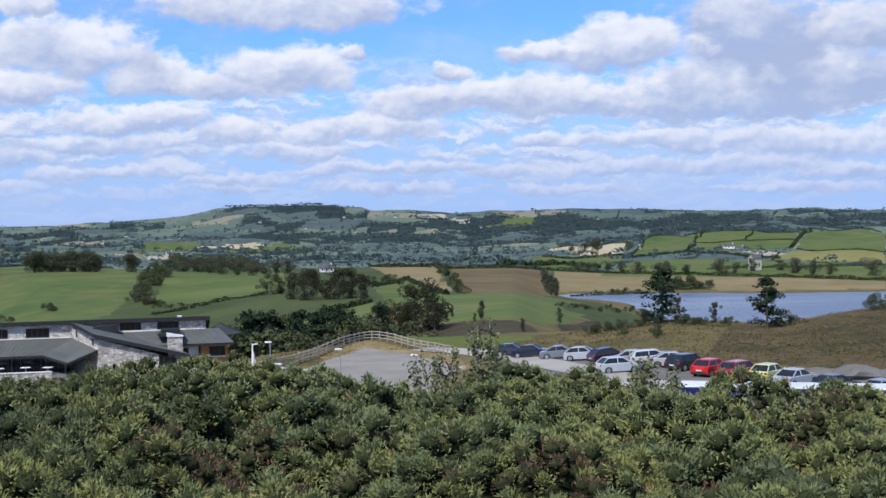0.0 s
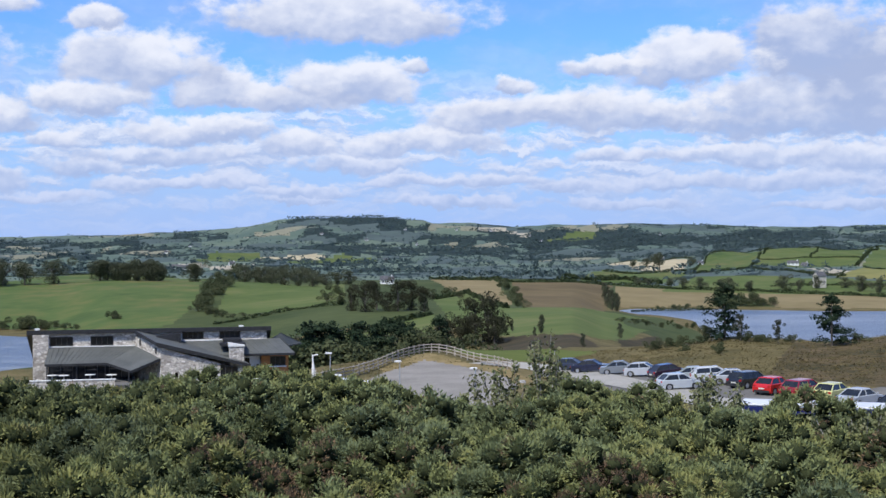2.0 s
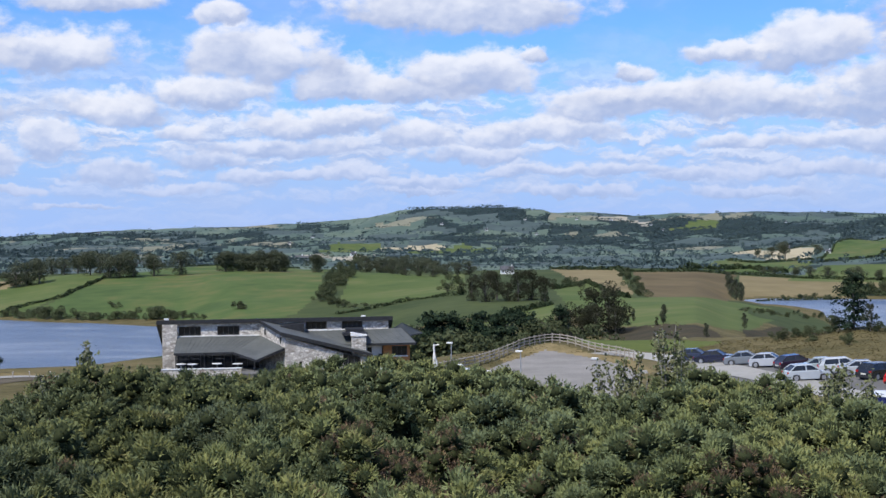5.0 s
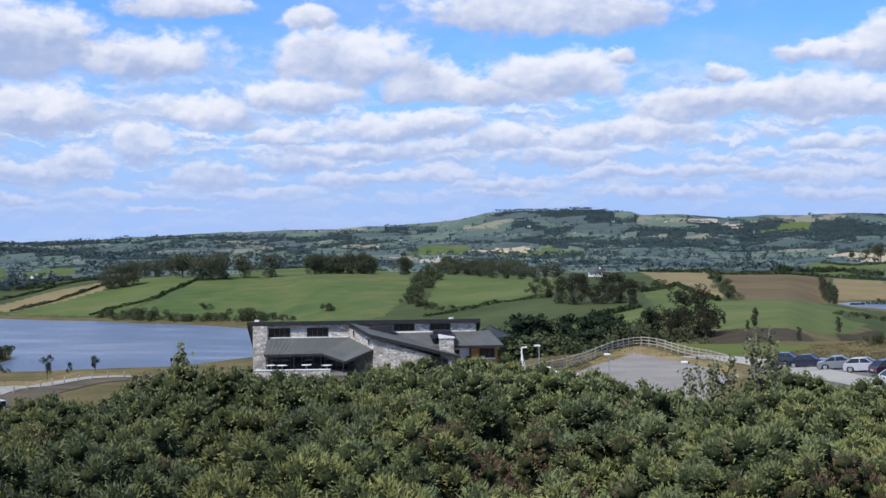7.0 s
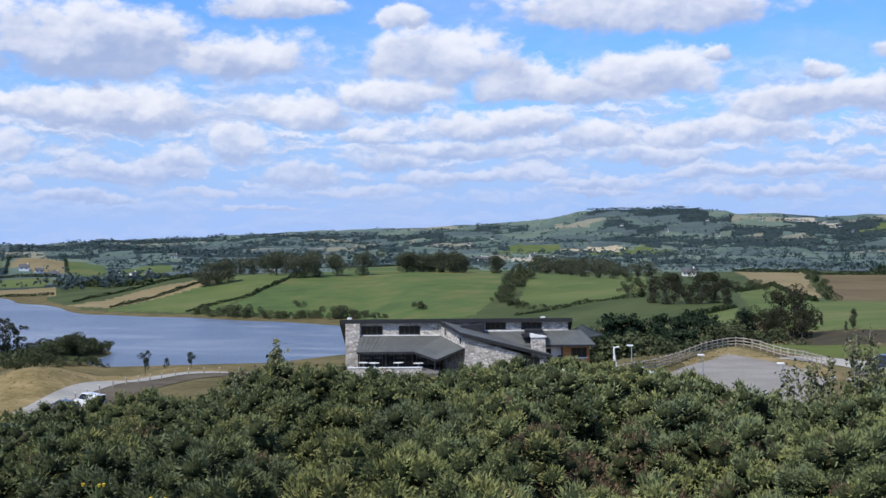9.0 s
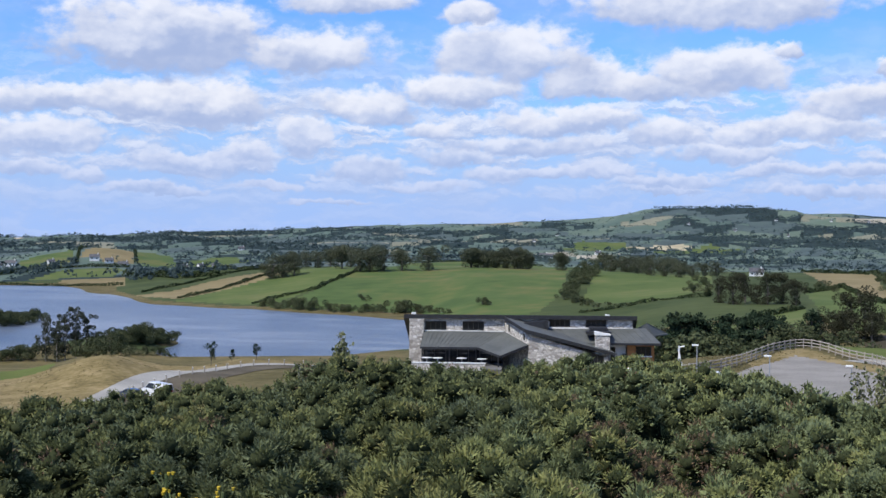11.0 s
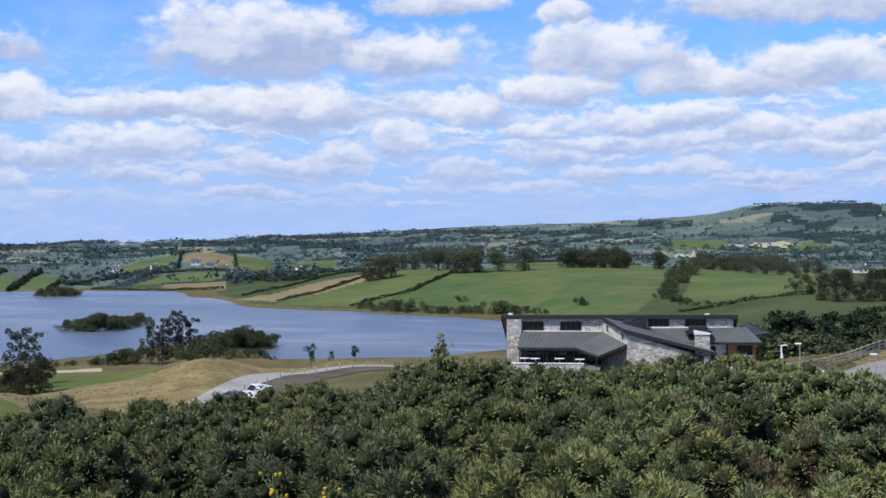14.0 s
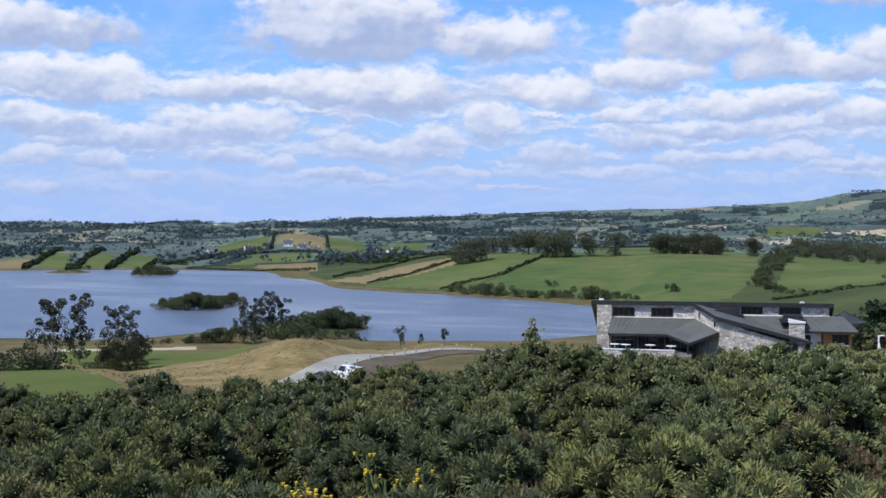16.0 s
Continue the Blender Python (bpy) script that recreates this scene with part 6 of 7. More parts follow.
def car(kind, x, y, heading, colour, label, name="car"):
    L_, Wd, H, hood, belt, s0, s1, s2, s3 = BODIES[kind]
    m_body = paint(label.split(" ")[0] + "_car_paint", colour)
    ob = tagged(new(name), label, "van" if kind == "van" else "car", "parked vehicles")
    z = float(land(x, y))
    dx, dy = -math.sin(radians(heading)), math.cos(radians(heading))
    slope = math.degrees(math.atan2(float(land(x + dx * 1.3, y + dy * 1.3)) - float(land(x - dx * 1.3, y - dy * 1.3)), 2.6))
    ob.matrix_basis = pose(x, y, z + 0.0, 0, 0, heading + 90) @ pose(0, 0, 0, 0, -slope, 0)
    X = lambda s: (s - 0.5) * L_
    hw = Wd / 2
    # lower body, wheel arches cut out of its outline
    wheel_r, front, rear = 0.31 if kind != "suv" else 0.35, X(0.81), X(0.18)
    def arch(c):
        r = wheel_r + 0.06
        return [(c + r * math.cos(a), 0.3 + r * math.sin(a) * 0.98) for a in [math.pi * (1 - k / 8) for k in range(9)]]
    side = [(X(0) + 0.02, 0.32)] + [(X(0) + 0.1, 0.2)] + [(rear - wheel_r - 0.06, 0.2)] + arch(rear) + [(rear + wheel_r + 0.06, 0.2), (front - wheel_r - 0.06, 0.2)] + arch(front) + [(front + wheel_r + 0.06, 0.2), (X(1) - 0.1, 0.2), (X(1), 0.36), (X(1) - 0.02, 0.58), (X(0.97), hood - 0.16), (X(0.9), hood - 0.05), (X(s3), hood + 0.02), (X(s3) - 0.1, belt), (X(s0) + 0.05, belt), (X(0.02), belt - 0.06), (X(0), belt - 0.28)]
    bm = bmesh.new()
    rings = []
    for yv, inset in ((-hw, 0.07), (-hw + 0.05, 0.0), (hw - 0.05, 0.0), (hw, 0.07)):
        ring = []
        for px_, pz in side:
            zz = pz - (inset if pz > 0.6 else 0) * 0.6
            ring.append(bm.verts.new((px_ * (1 - inset * 0.12), yv, zz)))
        rings.append(ring)
    n = len(side)
    for a, b in zip(rings, rings[1:]):
        for i in range(n):
            j = (i + 1) % n
            bm.faces.new((a[i], b[i], b[j], a[j]))
    bm.faces.new(rings[0])
    bm.faces.new(rings[-1][::-1])
    body = part("body", bm, m_body, ob)
    for p in body.data.polygons:
        p.use_smooth = False
    # cabin: glass below, roof panel and pillars in the body's colour
    cw, rw = hw - 0.07, hw - 0.24
    lowp = [(X(s0) + 0.06, belt), (X(s3) - 0.08, belt)]
    topp = [(X(s1), H - 0.05), (X(s2), H - 0.05)]
    bm = bmesh.new()
    v = [bm.verts.new(p) for p in ((lowp[0][0], -cw, belt - 0.02), (lowp[1][0], -cw, belt - 0.02), (lowp[1][0], cw, belt - 0.02), (lowp[0][0], cw, belt - 0.02), (topp[0][0], -rw, H - 0.05), (topp[1][0], -rw, H - 0.05), (topp[1][0], rw, H - 0.05), (topp[0][0], rw, H - 0.05))]
    for q in ((0, 1, 5, 4), (1, 2, 6, 5), (2, 3, 7, 6), (3, 0, 4, 7), (4, 5, 6, 7), (3, 2, 1, 0)):
        bm.faces.new([v[i] for i in q])
    cabin_mat = M_GLASS
    part("glasshouse", bm, cabin_mat, ob, "dark tinted windows")
    bm = bmesh.new()
    ring_low = [(topp[0][0] - 0.04, -rw - 0.03), (topp[1][0] + 0.06, -rw - 0.03), (topp[1][0] + 0.06, rw + 0.03), (topp[0][0] - 0.04, rw + 0.03)]
    a = [bm.verts.new((px_, py_, H - 0.09)) for px_, py_ in ring_low]
    b = [bm.verts.new((px_ * 0.98 if abs(px_) > 0.3 else px_, py_ * 0.96, H - 0.03)) for px_, py_ in ring_low]
    c = [bm.verts.new((px_ * 0.85, py_ * 0.75, H)) for px_, py_ in ring_low]
    for r0, r1 in ((a, b), (b, c)):
        for i in range(4):
            j = (i + 1) % 4
            bm.faces.new((r0[i], r0[j], r1[j], r1[i]))
    bm.faces.new(c)
    bm.faces.new(a[::-1])
    part("roof", bm, m_body, ob)
    for s in (-1, 1):
        for (x0, x1) in ((lowp[0][0], topp[0][0]), (lowp[1][0], topp[1][0]), (X(0.42), X(0.42))):
            part("pillar", bar((x0, s * (cw + 0.005), belt - 0.02), (x1, s * (rw + 0.012), H - 0.06), 0.045, 6), m_body, ob)
        if kind in ("van", "estate", "suv"):
            part("rear_pillar", prism([(lowp[0][0], s * (cw + 0.008), belt), (X(0.38 if kind == "van" else 0.12), s * (cw + 0.008), belt), (X(0.38 if kind == "van" else 0.16), s * (rw + 0.012), H - 0.07), (topp[0][0], s * (rw + 0.012), H - 0.07)], (0, -s * 0.03, 0)), m_body, ob)
        part("headlight", box(X(0.94), X(0.985), s * (hw - 0.42) if s > 0 else -hw + 0.06, hw - 0.06 if s > 0 else s * (hw - 0.42), hood - 0.3, hood - 0.16, 0.02), M_LAMP, ob)
        part("tail_light", box(X(0) - 0.01, X(0.03), hw - 0.3 if s > 0 else -hw + 0.04, hw - 0.04 if s > 0 else -hw + 0.3, belt - 0.26, belt - 0.08, 0.02), M_TAIL, ob)
        part("wing_mirror", box(X(s3) - 0.22, X(s3) - 0.12, s * hw if s > 0 else s * hw - 0.16, s * hw + 0.16 if s > 0 else s * hw, belt, belt + 0.12, 0.02), m_body, ob)
        for cx in (front, rear):
            w = part("wheel", bar((cx, s * (hw - 0.2), 0.31), (cx, s * (hw - 0.01), 0.31), wheel_r, 18), M_TYRE, ob)
            part("rim", bar((cx, s * (hw - 0.012), 0.31), (cx, s * (hw + 0.006), 0.31), wheel_r * 0.66, 12), M_RIM, w)
    part("rear_plate", box(X(0) - 0.035, X(0) - 0.012, -0.26, 0.26, 0.5, 0.61), M_PLATE, ob)
    part("front_plate", box(X(1) + 0.006, X(1) + 0.028, -0.26, 0.26, 0.38, 0.49), M_PLATE, ob)
    part("bumper", box(X(1) - 0.12, X(1) + 0.02, -hw + 0.12, hw - 0.12, 0.22, 0.36, 0.03), M_TRIM, ob)
    part("bumper", box(X(0) - 0.03, X(0) + 0.12, -hw + 0.12, hw - 0.12, 0.22, 0.42, 0.03), M_TRIM, ob)
    return ob


SILVER, GREY, NAVY = (0.42, 0.44, 0.46), (0.16, 0.18, 0.2), (0.012, 0.016, 0.04)
car("hatch", 29.8, 84.6, -60, (0.75, 0.75, 0.74), "white hatchback parked at the end of the row")
car("saloon", 31.3, 92.2, -60, (0.2, 0.24, 0.3), "blue-grey saloon car parked on the gravel")
car("saloon", 28.8, 95.6, -55, (0.02, 0.025, 0.045), "dark blue saloon car parked beside a gravel heap")
car("saloon", 27.2, 100.2, -48, SILVER, "silver saloon car parked nose-in to the bank")
car("hatch", 26.1, 103.8, -42, (0.62, 0.6, 0.25), "pale yellow hatchback parked nose-in to the bank")
car("estate", 24.3, 106.2, -46, (0.28, 0.012, 0.022), "dark red estate car parked nose-in to the bank")
car("hatch", 22.4, 108.6, -42, (0.55, 0.016, 0.012), "bright red hatchback parked nose-in to the bank")
car("estate", 21.4, 113.6, -50, (0.014, 0.015, 0.017), "black estate car parked nose-in to the bank")
car("saloon", 20.6, 116.6, -95, SILVER, "silver saloon car half hidden by a shrub")
car("estate", 19.4, 120.0, -95, (0.5, 0.52, 0.53), "light silver estate car half hidden by a shrub")
car("saloon", 18.1, 122.8, -100, (0.3, 0.34, 0.33), "grey-green saloon car in the car park row")
car("hatch", 15.4, 114.5, -75, (0.45, 0.48, 0.5), "silver hatchback parked apart by the kerb")
car("hatch", 16.2, 127.8, -70, (0.025, 0.012, 0.025), "dark purple hatchback parked on the gravel")
car("hatch", 14.3, 132.4, -110, (0.4, 0.42, 0.45), "silver hatchback with its nose to the lane")
car("saloon", 12.4, 137.6, -100, GREY, "grey saloon car parked at an angle")
car("saloon", 9.7, 143.2, -110, NAVY, "navy saloon car with pale headlamps in the row")
car("hatch", 7.8, 148.2, -110, (0.03, 0.04, 0.07), "navy hatchback at the far end of the row")


def coach():
    """Long white-roofed coach with a blue band, mostly behind the gorse."""
    ob = tagged(new("coach"), "long white-roofed coach with dark blue upper side", "coach")
    ob.matrix_basis = pose(19.5, 72.7, 27.75, 0, 0, -14)
    white_, blue = paint("coach_white", (0.78, 0.78, 0.77)), paint("coach_blue", (0.012, 0.02, 0.11))
    part("roof", box(-6.2, 6.2, -1.2, 1.2, 3.08, 3.22, 0.06), white_, ob, "white roof")
    part("upper_side", box(-6.15, 6.15, -1.24, 1.24, 2.6, 3.08, 0.03), blue, ob, "dark blue band")
    part("body", box(-6.15, 6.15, -1.25, 1.25, 0.35, 1.5, 0.06), white_, ob)
    for k in range(7):
        u = -6.05 + k * 1.73
        for s in (-1, 1):
            part("window", box(u, u + 1.65, s * 1.22 - 0.02, s * 1.22 + 0.02, 1.5, 2.6), M_GLASS, ob)
    part("windscreen", box(-6.16, -6.1, -1.15, 1.15, 1.3, 2.7), M_GLASS, ob)
    part("rear_window", box(6.1, 6.16, -1.1, 1.1, 1.6, 2.6), M_GLASS, ob)
    for s in (-1, 1):
        part("corner_post", box(-6.2, -6.05, s * 1.2 - 0.06, s * 1.2 + 0.06, 0.4, 3.0), white_, ob)
        for u in (-3.6, 3.2):
            w = part("wheel", bar((u, s * 0.95, 0.5), (u, s * 1.27, 0.5), 0.5, 20), M_TYRE, ob)
            part("rim", bar((u, s * 1.272, 0.5), (u, s * 1.285, 0.5), 0.3, 14), M_RIM, w)


coach()


# ---- lane, fence, lamps and other things round the visitor centre ----
def ribbon(name, line, width, mat, lift, label, category):
    """A strip of paving laid on the land along a line on the plan."""
    pts = []
    for (x1, y1), (x2, y2) in zip(line, line[1:]):
        n = max(2, int(math.hypot(x2 - x1, y2 - y1) / 3))
        pts += [(x1 + (x2 - x1) * k / n, y1 + (y2 - y1) * k / n) for k in range(n)]
    pts.append(line[-1])
    for _ in range(6):
        pts = [pts[0]] + [tuple((a[i] + 2 * b[i] + c[i]) / 4 for i in (0, 1)) for a, b, c in zip(pts, pts[1:], pts[2:])] + [pts[-1]]
    v, f = [], []
    for i, p in enumerate(pts):
        a, b = Vector(pts[max(i - 1, 0)]), Vector(pts[min(i + 1, len(pts) - 1)])
        d = (b - a).normalized()
        for s in (-1, -0.5, 0, 0.5, 1):
            q = Vector(p) + Vector((-d.y, d.x)) * s * width / 2
            v.append((q.x, q.y, float(land(q.x, q.y)) + lift))
        if i:
            for k in range(4):
                f.append((i * 5 - 5 + k, i * 5 - 4 + k, i * 5 + 1 + k, i * 5 + k))
    return tagged(new(name, sheet(name, v, f, [mat])), label, category, kind="structure")


LANE = [(-86, 116), (-90.6, 135.7), (-93.5, 145.1), (-94.9, 154.3), (-96.8, 166), (-99, 178), (-99.5, 189.5), (-97.5, 199), (-91, 208)]
ribbon("road", LANE, 3.3, M_LANE, 0.12, "pale gravel lane curving above the lake", "road")
ribbon("road_verge", [(x + 4.6, y - 0.5) for x, y in LANE], 5.4, M_VERGE, 0.08, "grey stony verge beside the lane", "verge")
ribbon("car_park_lane", [(-3, 166), (1, 163), (5, 153), (9, 138), (12, 124), (14, 112), (17, 99), (21, 86)], 4.4, M_LANE, 0.06, "pale gravel lane along the parked cars", "road")


def fence_run(points, label):
    """Post-and-rail fence with three rails."""
    ob = tagged(new("rail_fence"), label, "fence")
    last = None
    for (x1, y1), (x2, y2) in zip(points, points[1:]):
        n = max(1, round(math.hypot(x2 - x1, y2 - y1) / 2.3))
        for k in range(n + 1):
            if k == 0 and last is not None:
                continue
            x, y = x1 + (x2 - x1) * k / n, y1 + (y2 - y1) * k / n
            z = float(land(x, y))
            part("post", box(x - 0.07, x + 0.07, y - 0.07, y + 0.07, z - 0.3, z + 1.3, 0.01), M_RAIL, ob)
            if last is not None:
                for h in (0.35, 0.75, 1.15):
                    a, b = Vector((last[0], last[1], last[2] + h)), Vector((x, y, z + h))
                    part("rail", bar(a, b, 0.065, 4), M_RAIL, ob)
            last = (x, y, z)
    return ob


fence_run([(-21, 140), (-17.5, 149.4), (-15, 164.7), (-11.2, 180), (-6.6, 172.3), (-1.2, 160.4), (1.4, 150)], "weathered timber post-and-rail fence round the gravel bank")


def lamp_post(x, y, top, turn):
    ob = tagged(new("street_lamp"), "slim grey lamp post with flat white head", "street lamp", "car park lamps")
    z = float(land(x, y))
    ob.matrix_basis = pose(x, y, z, 0, 0, turn)
    h = top - z
    part("pole", bar((0, 0, -0.2), (0, 0, h - 0.05), 0.07, 10, r2=0.05), M_METAL, ob)
    part("base_plate", bar((0, 0, 0), (0, 0, 0.05), 0.18, 10), M_METAL, ob)
    part("head", box(-0.5, 0.16, -0.17, 0.17, h - 0.08, h + 0.08, 0.04), M_WHITE, ob, "flat white lamp head")


for x, y, top, turn in ((-17.5, 129.2, 28.9, 0), (-9.9, 122.0, 28.75, 5), (-2.6, 116.4, 28.65, -5), (-10.1, 94.9, 29.75, 20), (-15.0, 117.4, 27.9, 0)):
    lamp_post(x, y, top, turn)


def sculpture():
    bm = bmesh.new()
    for side in (-1, 1):
        bar((side * 0.24, 0, 0), (side * 0.1, 0, 1.9), 0.11, 10, bm, 0.08)
    bar((0, 0, 1.7), (0.02, 0, 2.7), 0.12, 10, bm, 0.17)
    bar((0.02, 0, 2.65), (-0.02, 0, 3.5), 0.17, 10, bm, 0.07)
    bar((-0.04, 0, 3.4), (-0.03, 0, 4.1), 0.09, 10, bm, 0.08)
    bar((-0.05, 0, 4.0), (0.5, 0, 4.08), 0.08, 8, bm, 0.07)
    bar((0.2, 0, 2.5), (0.3, 0, 1.6), 0.09, 8, bm, 0.07)
    me = bpy.data.meshes.new("sculpture")
    bm.to_mesh(me)
    bm.free()
    me.materials.append(M_RENDER)
    ob = new("sculpture", me)
    ob.matrix_basis = pose(-19.5, 131, 24.5, 0, 0, 8)
    tagged(ob, "tall pale abstract sculpture beside the visitor centre", "sculpture")


sculpture()
car("hatch", -16.1, 131.6, 4, (0.74, 0.74, 0.72), "white hatchback parked below the gorse by the fence")
car("hatch", -15.7, 126.4, 8, (0.5, 0.02, 0.015), "red hatchback parked below the gorse by the fence")
car("saloon", -12.0, 126.0, 30, (0.72, 0.72, 0.71), "white saloon car parked below the gravel bank")
car("van", -87.0, 142.6, 70, (0.78, 0.78, 0.77), "white panel van parked on the lane verge", "van")
car("hatch", -87.4, 137.4, 66, (0.05, 0.06, 0.075), "dark hatchback parked behind the white van")


def marker_post(x, y):
    ob = tagged(new("marker_post"), "short timber post beside the gravel lane", "post", "lane posts")
    z = float(land(x, y))
    ob.matrix_basis = pose(x, y, z)
    part("shaft", box(-0.07, 0.07, -0.07, 0.07, -0.2, 1.0, 0.01), M_RAIL, ob)
    part("cap", box(-0.08, 0.08, -0.08, 0.08, 1.0, 1.05), M_WHITE, ob)


for k in range(18):
    s = k / 17 * 7.2
    i = min(int(s), 7)
    (x1, y1), (x2, y2) = LANE[i], LANE[i + 1]
    marker_post(x1 + (x2 - x1) * (s - i) + 2.4, y1 + (y2 - y1) * (s - i))


def lump(name, x, y, w, h, mat, label, category, group, seed, turn=0):
    """A rough stone or heap: a noisy dome on the ground."""
    bm = bmesh.new()
    bmesh.ops.create_icosphere(bm, subdivisions=3, radius=1.0)
    for v in bm.verts:
        n = noise.noise(v.co * 1.7 + Vector((seed * 3.1, 0, 0))) * 0.35 + noise.noise(v.co * 4 + Vector((0, seed, 0))) * 0.12
        v.co = Vector((v.co.x * w * (1 + n), v.co.y * w * (1 + n) * 0.8, max(v.co.z, -0.25) * h * (1 + n)))
    ob = part(name, bm, mat, None)
    ob.matrix_basis = pose(x, y, float(land(x, y)), 0, 0, turn)
    return tagged(ob, label, category, group)


M_BOULDER = material("pale_limestone", [(0.3, (0.2, 0.19, 0.17)), (0.7, (0.38, 0.37, 0.34))], scale=1.6, bump=0.6, bump_scale=6)
rocks = np.random.default_rng(5)
for k in range(9):
    a = k / 8
    lump("boulder", 2.2 + 8.5 * a + rocks.normal() * 0.5, 134 - 26 * a + rocks.normal() * 0.8, rocks.uniform(0.3, 0.65), rocks.uniform(0.25, 0.5), M_BOULDER, "pale limestone boulder edging the car park", "boulder", "car park boulders", k, rocks.uniform(0, 360))
for k, (x, y, w, h) in enumerate(((33.6, 104.0, 2.3, 1.0), (30.8, 105.5, 2.0, 0.7), (36.6, 102.5, 2.4, 0.8))):
    lump("gravel_mound", x, y, w, h, M_ROAD, "heap of grey gravel beside the car park", "gravel heap", "gravel heaps", 30 + k)


# ---- farmhouses across the valley ----
M_ROOFTILE = two("farm_roof", (0.05, 0.05, 0.055), (0.1, 0.1, 0.105), scale=0.8, rough=0.7)
M_BEIGE = two("beige_render", (0.45, 0.42, 0.36), (0.58, 0.55, 0.48), scale=0.5)


def farmhouse(x, y, width, depth, height, turn, wall=None, label="white farmhouse with a dark gabled roof among hedges"):
    ob = tagged(new("farmhouse"), label, "house", "farmhouses")
    ob.matrix_basis = pose(x, y, max(float(land(x, y)), 0) - 0.3, 0, 0, turn)
    w, d, h = width / 2, depth / 2, height
    mat = wall or M_WHITE
    part("wall", prism([(-w, -d, 0), (-w, d, 0), (-w, d, h), (-w, 0, h + d * 0.8), (-w, -d, h)], (width, 0, 0)), mat, ob)
    part("roof", prism([(-w - 0.3, -d - 0.4, h - 0.3), (-w - 0.3, 0, h + d * 0.8 + 0.05), (-w - 0.3, d + 0.4, h - 0.3), (-w - 0.3, d + 0.4, h - 0.05), (-w - 0.3, 0, h + d * 0.8 + 0.3), (-w - 0.3, -d - 0.4, h - 0.05)], (width + 0.6, 0, 0)), M_ROOFTILE, ob)
    part("chimney", box(w * 0.7 - 0.4, w * 0.7 + 0.4, -0.4, 0.4, h, h + d * 0.8 + 1.1), mat, ob)
    n = max(2, int(width / 3))
    for k in range(n):
        u = -w + width * (k + 0.5) / n
        part("window", box(u - 0.5, u + 0.5, -d - 0.03, -d + 0.05, h * 0.45, h * 0.45 + 1.2), M_GLASS, ob)


for x, y, wd, dp, ht, tn in ((-697, 910, 12.8, 6.8, 4.2, 20), (-668, 925, 8.0, 6.0, 3.0, 60), (-643, 952, 11.2, 6.8, 4.7, 30), (-627, 950, 9.6, 6.0, 3.4, 40), (-610, 945, 11.2, 6.0, 2.5, 35),
                             (-540, 925, 10.4, 6.0, 3.4, 25), (-530, 935, 8.0, 6.0, 3.0, 70), (-513, 929, 7.2, 6.0, 3.0, 20), (-704, 902, 8.0, 5.1, 2.5, 40), (-160, 1750, 6.6, 5.6, 3.1, 0),
                             (-344, 1372, 12.8, 6.8, 3.4, 10), (-316, 1484, 9.6, 6.8, 3.4, 30), (297, 1338, 16.0, 6.8, 3.8, -15), (307, 1329, 9.6, 6.8, 3.0, -40), (214, 1412, 7.2, 6.0, 3.0, 0), (196, 1609, 6.6, 5.6, 2.8, 0),
                             (-114, 3095, 8.8, 6.3, 3.5, 0), (-32, 3105, 9.9, 6.3, 3.5, 10), (-293, 2740, 8.2, 6.3, 3.5, 0), (81, 2797, 7.7, 6.3, 3.5, 0), (-366, 1423, 14.4, 6.8, 3.4, 5), (-335, 1374, 11.2, 6.8, 3.4, 15), (-738, 1400, 9.6, 6.8, 3.4, 30),
                             (-1304, 3068, 9.9, 6.3, 3.5, 20), (-551, 2078, 7.7, 5.6, 3.5, 10), (-182, 2689, 7.7, 6.3, 3.5, 0), (-409, 2876, 9.9, 6.3, 3.5, 5), (-640, 2600, 8.8, 6.3, 3.5, 15), (-850, 2500, 8.8, 6.3, 3.5, 20), (60, 3000, 8.8, 6.3, 3.5, 0), (-230, 3000, 8.8, 6.3, 3.5, 0), (350, 2900, 8.8, 6.3, 3.5, -10)):
    farmhouse(x, y, wd * 0.72, dp * 0.8, ht * 0.75, tn)
farmhouse(-80, 880, 9, 6, 3.2, 10, M_WHITE, "small white farmhouse among tall field trees")
farmhouse(233, 963, 7, 7, 9, 20, M_BEIGE, "tall beige farm tower beside a hedge")


# ---- shrubs standing out of the gorse, and ragwort ----
M_SHRUB = leafy("willow_shrub_leaves", [(0.25, (0.085, 0.1, 0.045)), (0.5, (0.145, 0.155, 0.075)), (0.8, (0.25, 0.24, 0.14))])
M_BUD = two("yellow_ragwort", (0.55, 0.38, 0.02), (0.7, 0.5, 0.04), scale=20)
M_STEM = two("green_stem", (0.08, 0.12, 0.04), (0.13, 0.16, 0.06), scale=10)


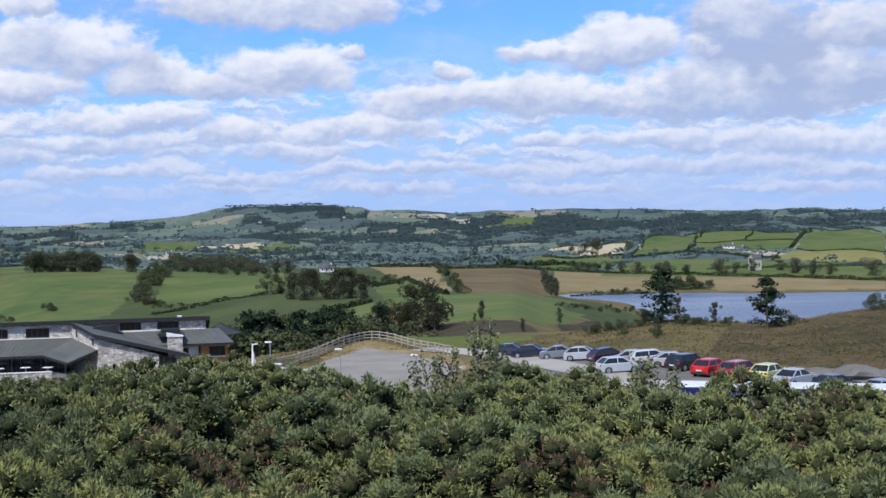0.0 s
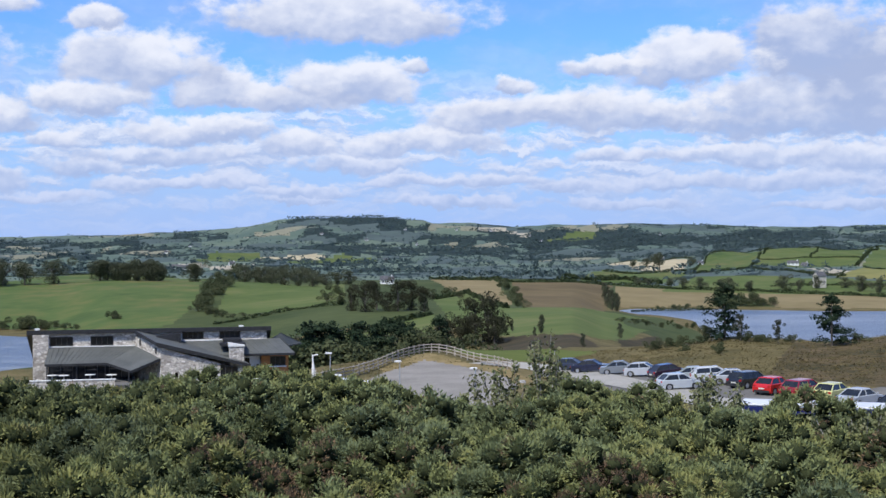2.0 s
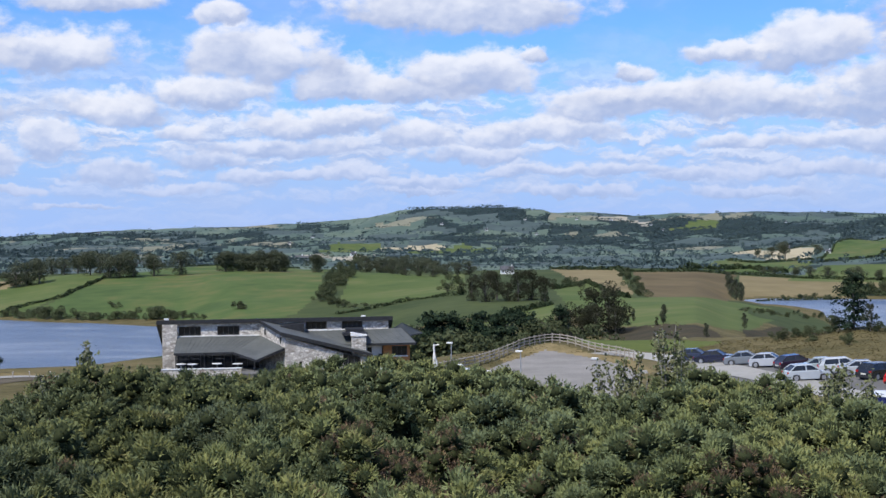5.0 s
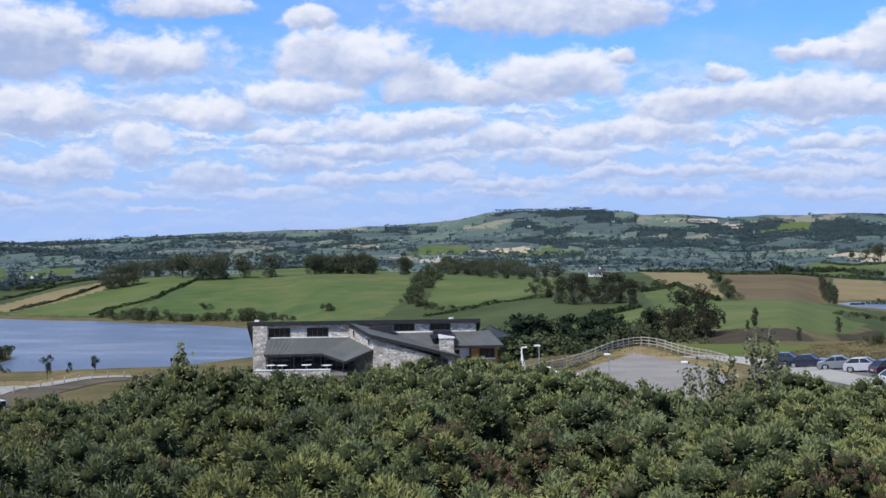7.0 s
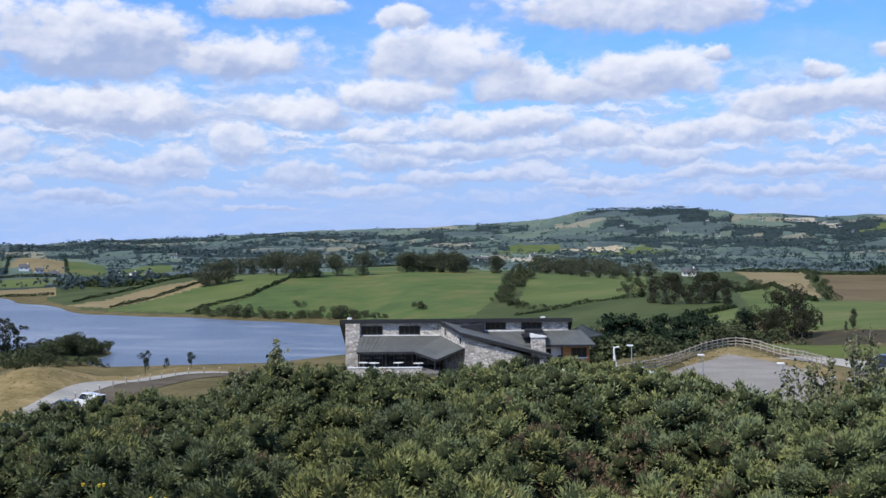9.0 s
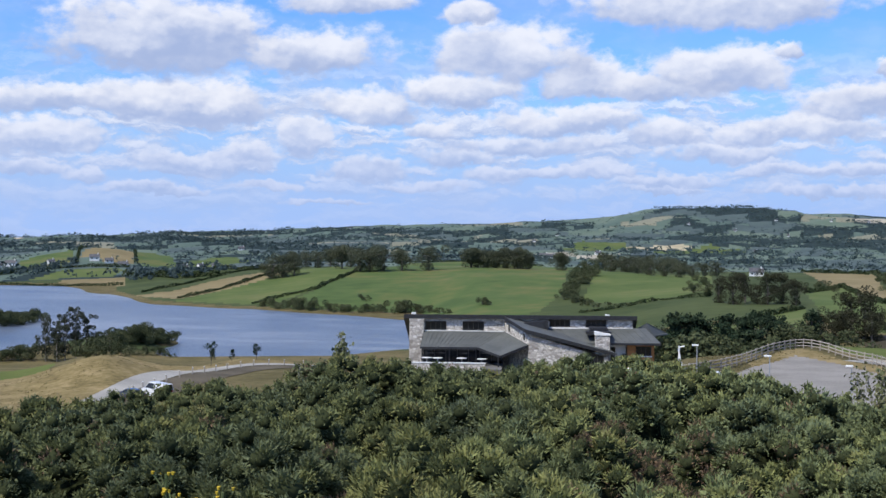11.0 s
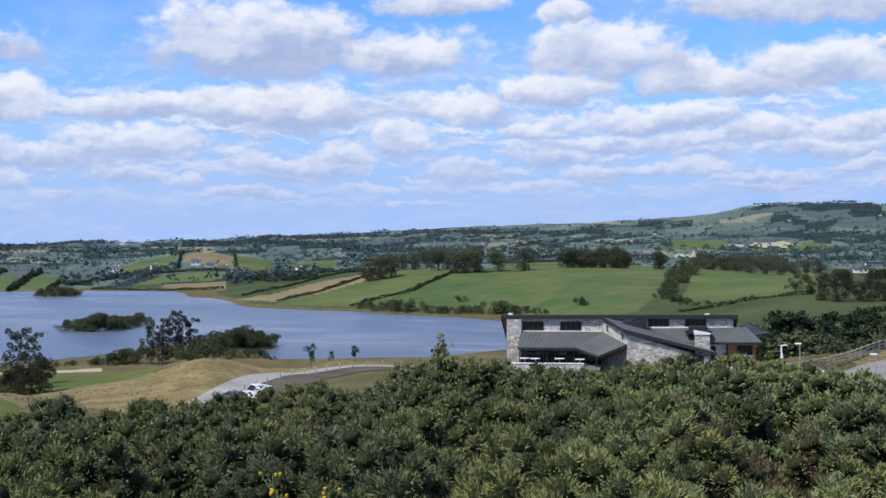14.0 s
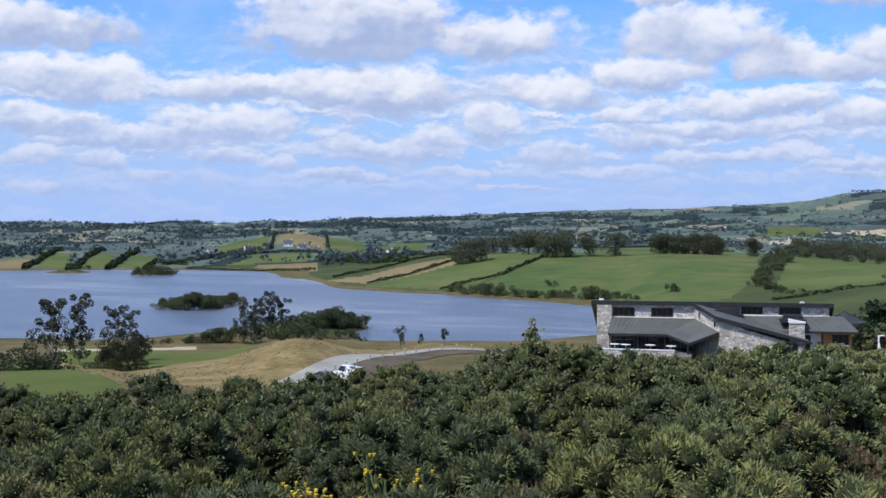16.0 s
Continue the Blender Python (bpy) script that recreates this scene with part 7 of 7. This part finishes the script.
def shrub(az, rng, rise, spread, stems, seed):
    """A thin-leaved shrub whose shoots stand above the gorse."""
    g = np.random.default_rng(seed)
    x, y = -math.sin(radians(az)) * rng, math.cos(radians(az)) * rng
    foot = float(land(x, y))
    crest = float(top_of(np.array([[x, y]]))[0]) if rng < 27 else foot
    ob = tagged(new("willow_shrub"), "thin willowy shrub with pale leaves above the gorse", "shrub", "shrubs in the gorse")
    ob.matrix_basis = pose(x, y, foot)
    bars, pts, outs = [], [], []
    for k in range(stems):
        tip = np.array([g.normal() * spread, g.normal() * spread, crest - foot + rise * g.uniform(0.45, 1.0)])
        mid = np.array([tip[0] * 0.4, tip[1] * 0.4, tip[2] * 0.55])
        bars.append(([(0, 0, -0.1), tuple(mid), tuple(tip)], [0.022, 0.014, 0.004]))
        n = 120
        s = g.uniform(0.1, 1.0, (n, 1))
        base = mid + (tip - mid) * s
        d = unit(g.normal(size=(n, 3)))
        pts.append(base + d * g.uniform(0.02, 0.13, (n, 1)))
        outs.append(d)
    trunk = new("trunk", woody("trunk", bars, M_PALEBARK))
    trunk.parent = ob
    v, f = cards(np.concatenate(pts), np.concatenate(outs), 0.034, g, 1.0)
    leaves = new("foliage", sheet("foliage", v, f, [M_SHRUB], smooth=False))
    leaves.parent = ob


for az, rng, rise, spread, stems in ((0.0, 20.5, 0.85, 0.2, 9), (0.6, 20.0, 0.5, 0.2, 6), (-1.7, 20.0, 0.85, 0.25, 9), (-2.2, 19.5, 0.5, 0.2, 7), (-8.7, 19.5, 0.85, 0.32, 20), (-9.7, 19.8, 0.6, 0.3, 9), (-15.0, 18.5, 0.4, 0.35, 9), (-17.5, 17.5, 0.3, 0.25, 6),
                                     (26.4, 19.0, 0.2, 0.3, 6), (25.6, 19.2, 0.25, 0.25, 6), (24.9, 19.3, 0.25, 0.25, 5), (24.2, 19.6, 0.32, 0.2, 5), (23.4, 20.0, 0.5, 0.12, 5), (22.9, 20.0, 0.35, 0.2, 5), (22.1, 20.2, 0.28, 0.25, 5), (21.4, 20.5, 0.55, 0.12, 5), (20.9, 20.3, 0.35, 0.2, 5), (20.0, 20.2, 0.25, 0.25, 5), (19.0, 20.5, 0.22, 0.25, 5), (17.9, 20.5, 0.18, 0.25, 4), (8.0, 20.5, 0.2, 0.2, 5)):
    shrub(az, rng, rise, spread, stems, int(abs(az) * 100 + stems))


def ragwort(az, rng, seed):
    g = np.random.default_rng(seed)
    x, y = -math.sin(radians(az)) * rng, math.cos(radians(az)) * rng
    foot = float(land(x, y))
    up = float(top_of(np.array([[x, y]]))[0]) - foot + g.uniform(0.03, 0.1)
    ob = tagged(new("ragwort"), "yellow-flowered ragwort growing up through the gorse", "wildflower", "ragwort plants")
    ob.matrix_basis = pose(x, y, foot)
    part("stem", bar((0, 0, -0.05), (0, 0, up), 0.008, 5), M_STEM, ob)
    for k in range(int(g.integers(3, 6))):
        dx, dy, dz = g.normal() * 0.05, g.normal() * 0.05, g.uniform(-0.03, 0.03)
        part("flower_head", bar((dx, dy, up + dz - 0.006), (dx, dy, up + dz + 0.01), 0.007, 8, r2=0.01), M_BUD, ob)
        part("stalk", bar((0, 0, up - 0.1), (dx, dy, up + dz - 0.005), 0.004, 4), M_STEM, ob)


wild = np.random.default_rng(21)
for k in range(56):
    centre, spread_ = ((28.2, 1.1), (32.8, 0.9), (30.4, 1.6), (31.8, 1.0))[k % 4]
    ragwort(centre + wild.normal() * spread_ * 0.7, wild.uniform(6.6, 7.4), 100 + k)


def tussocks():
    """Rough grass and heather tufts on the banks round the car park."""
    g = np.random.default_rng(31)
    sets = []
    for a0, a1, r0, r1, n in ((-21.0, -3.0, 112, 178, 5200), (29.0, 46.0, 110, 215, 3000), (2.0, 8.0, 140, 185, 500)):
        r = np.sqrt(g.uniform(r0 * r0, r1 * r1, n))
        a = np.radians(g.uniform(a0, a1, n))
        x, y = -np.sin(a) * r, np.cos(a) * r
        keep = g.uniform(size=n) < 0.8 + 0.3 * np.sin(x / 6.1 + 2 * np.sin(y / 9.3))
        for mat, outline in FIELDS:
            if mat in (M_ROAD, M_LAWN, M_FIELD2, M_GRAVEL):
                keep &= ~inside(x, y, outline)
        for (x1, y1), (x2, y2) in zip(LANE, LANE[1:]):
            t = np.clip(((x - x1) * (x2 - x1) + (y - y1) * (y2 - y1)) / ((x2 - x1) ** 2 + (y2 - y1) ** 2), 0, 1)
            keep &= np.hypot(x - x1 - t * (x2 - x1), y - y1 - t * (y2 - y1)) > 5
        x, y = x[keep], y[keep]
        sets.append(np.column_stack([x, y, land(x, y)]))
    base = np.concatenate(sets)
    pts = np.repeat(base, 7, 0) + g.normal(size=(len(base) * 7, 3)) * (0.45, 0.45, 0.03) + (0, 0, 0.04)
    v, f = cards(pts, np.tile(np.array([[0, 0, 1.0]]), (len(pts), 1)), 0.1, g, 0.35)
    ob = new("grass_tussocks", sheet("grass_tussocks", v, f, [M_TUSSOCK], smooth=False))
    tagged(ob, "brown and green rough grass tussocks on the banks", "grass", kind="stuff")


M_TUSSOCK = leafy("rough_grass_tufts", [(0.25, (0.075, 0.066, 0.03)), (0.5, (0.12, 0.1, 0.045)), (0.8, (0.175, 0.14, 0.068))])
tussocks()
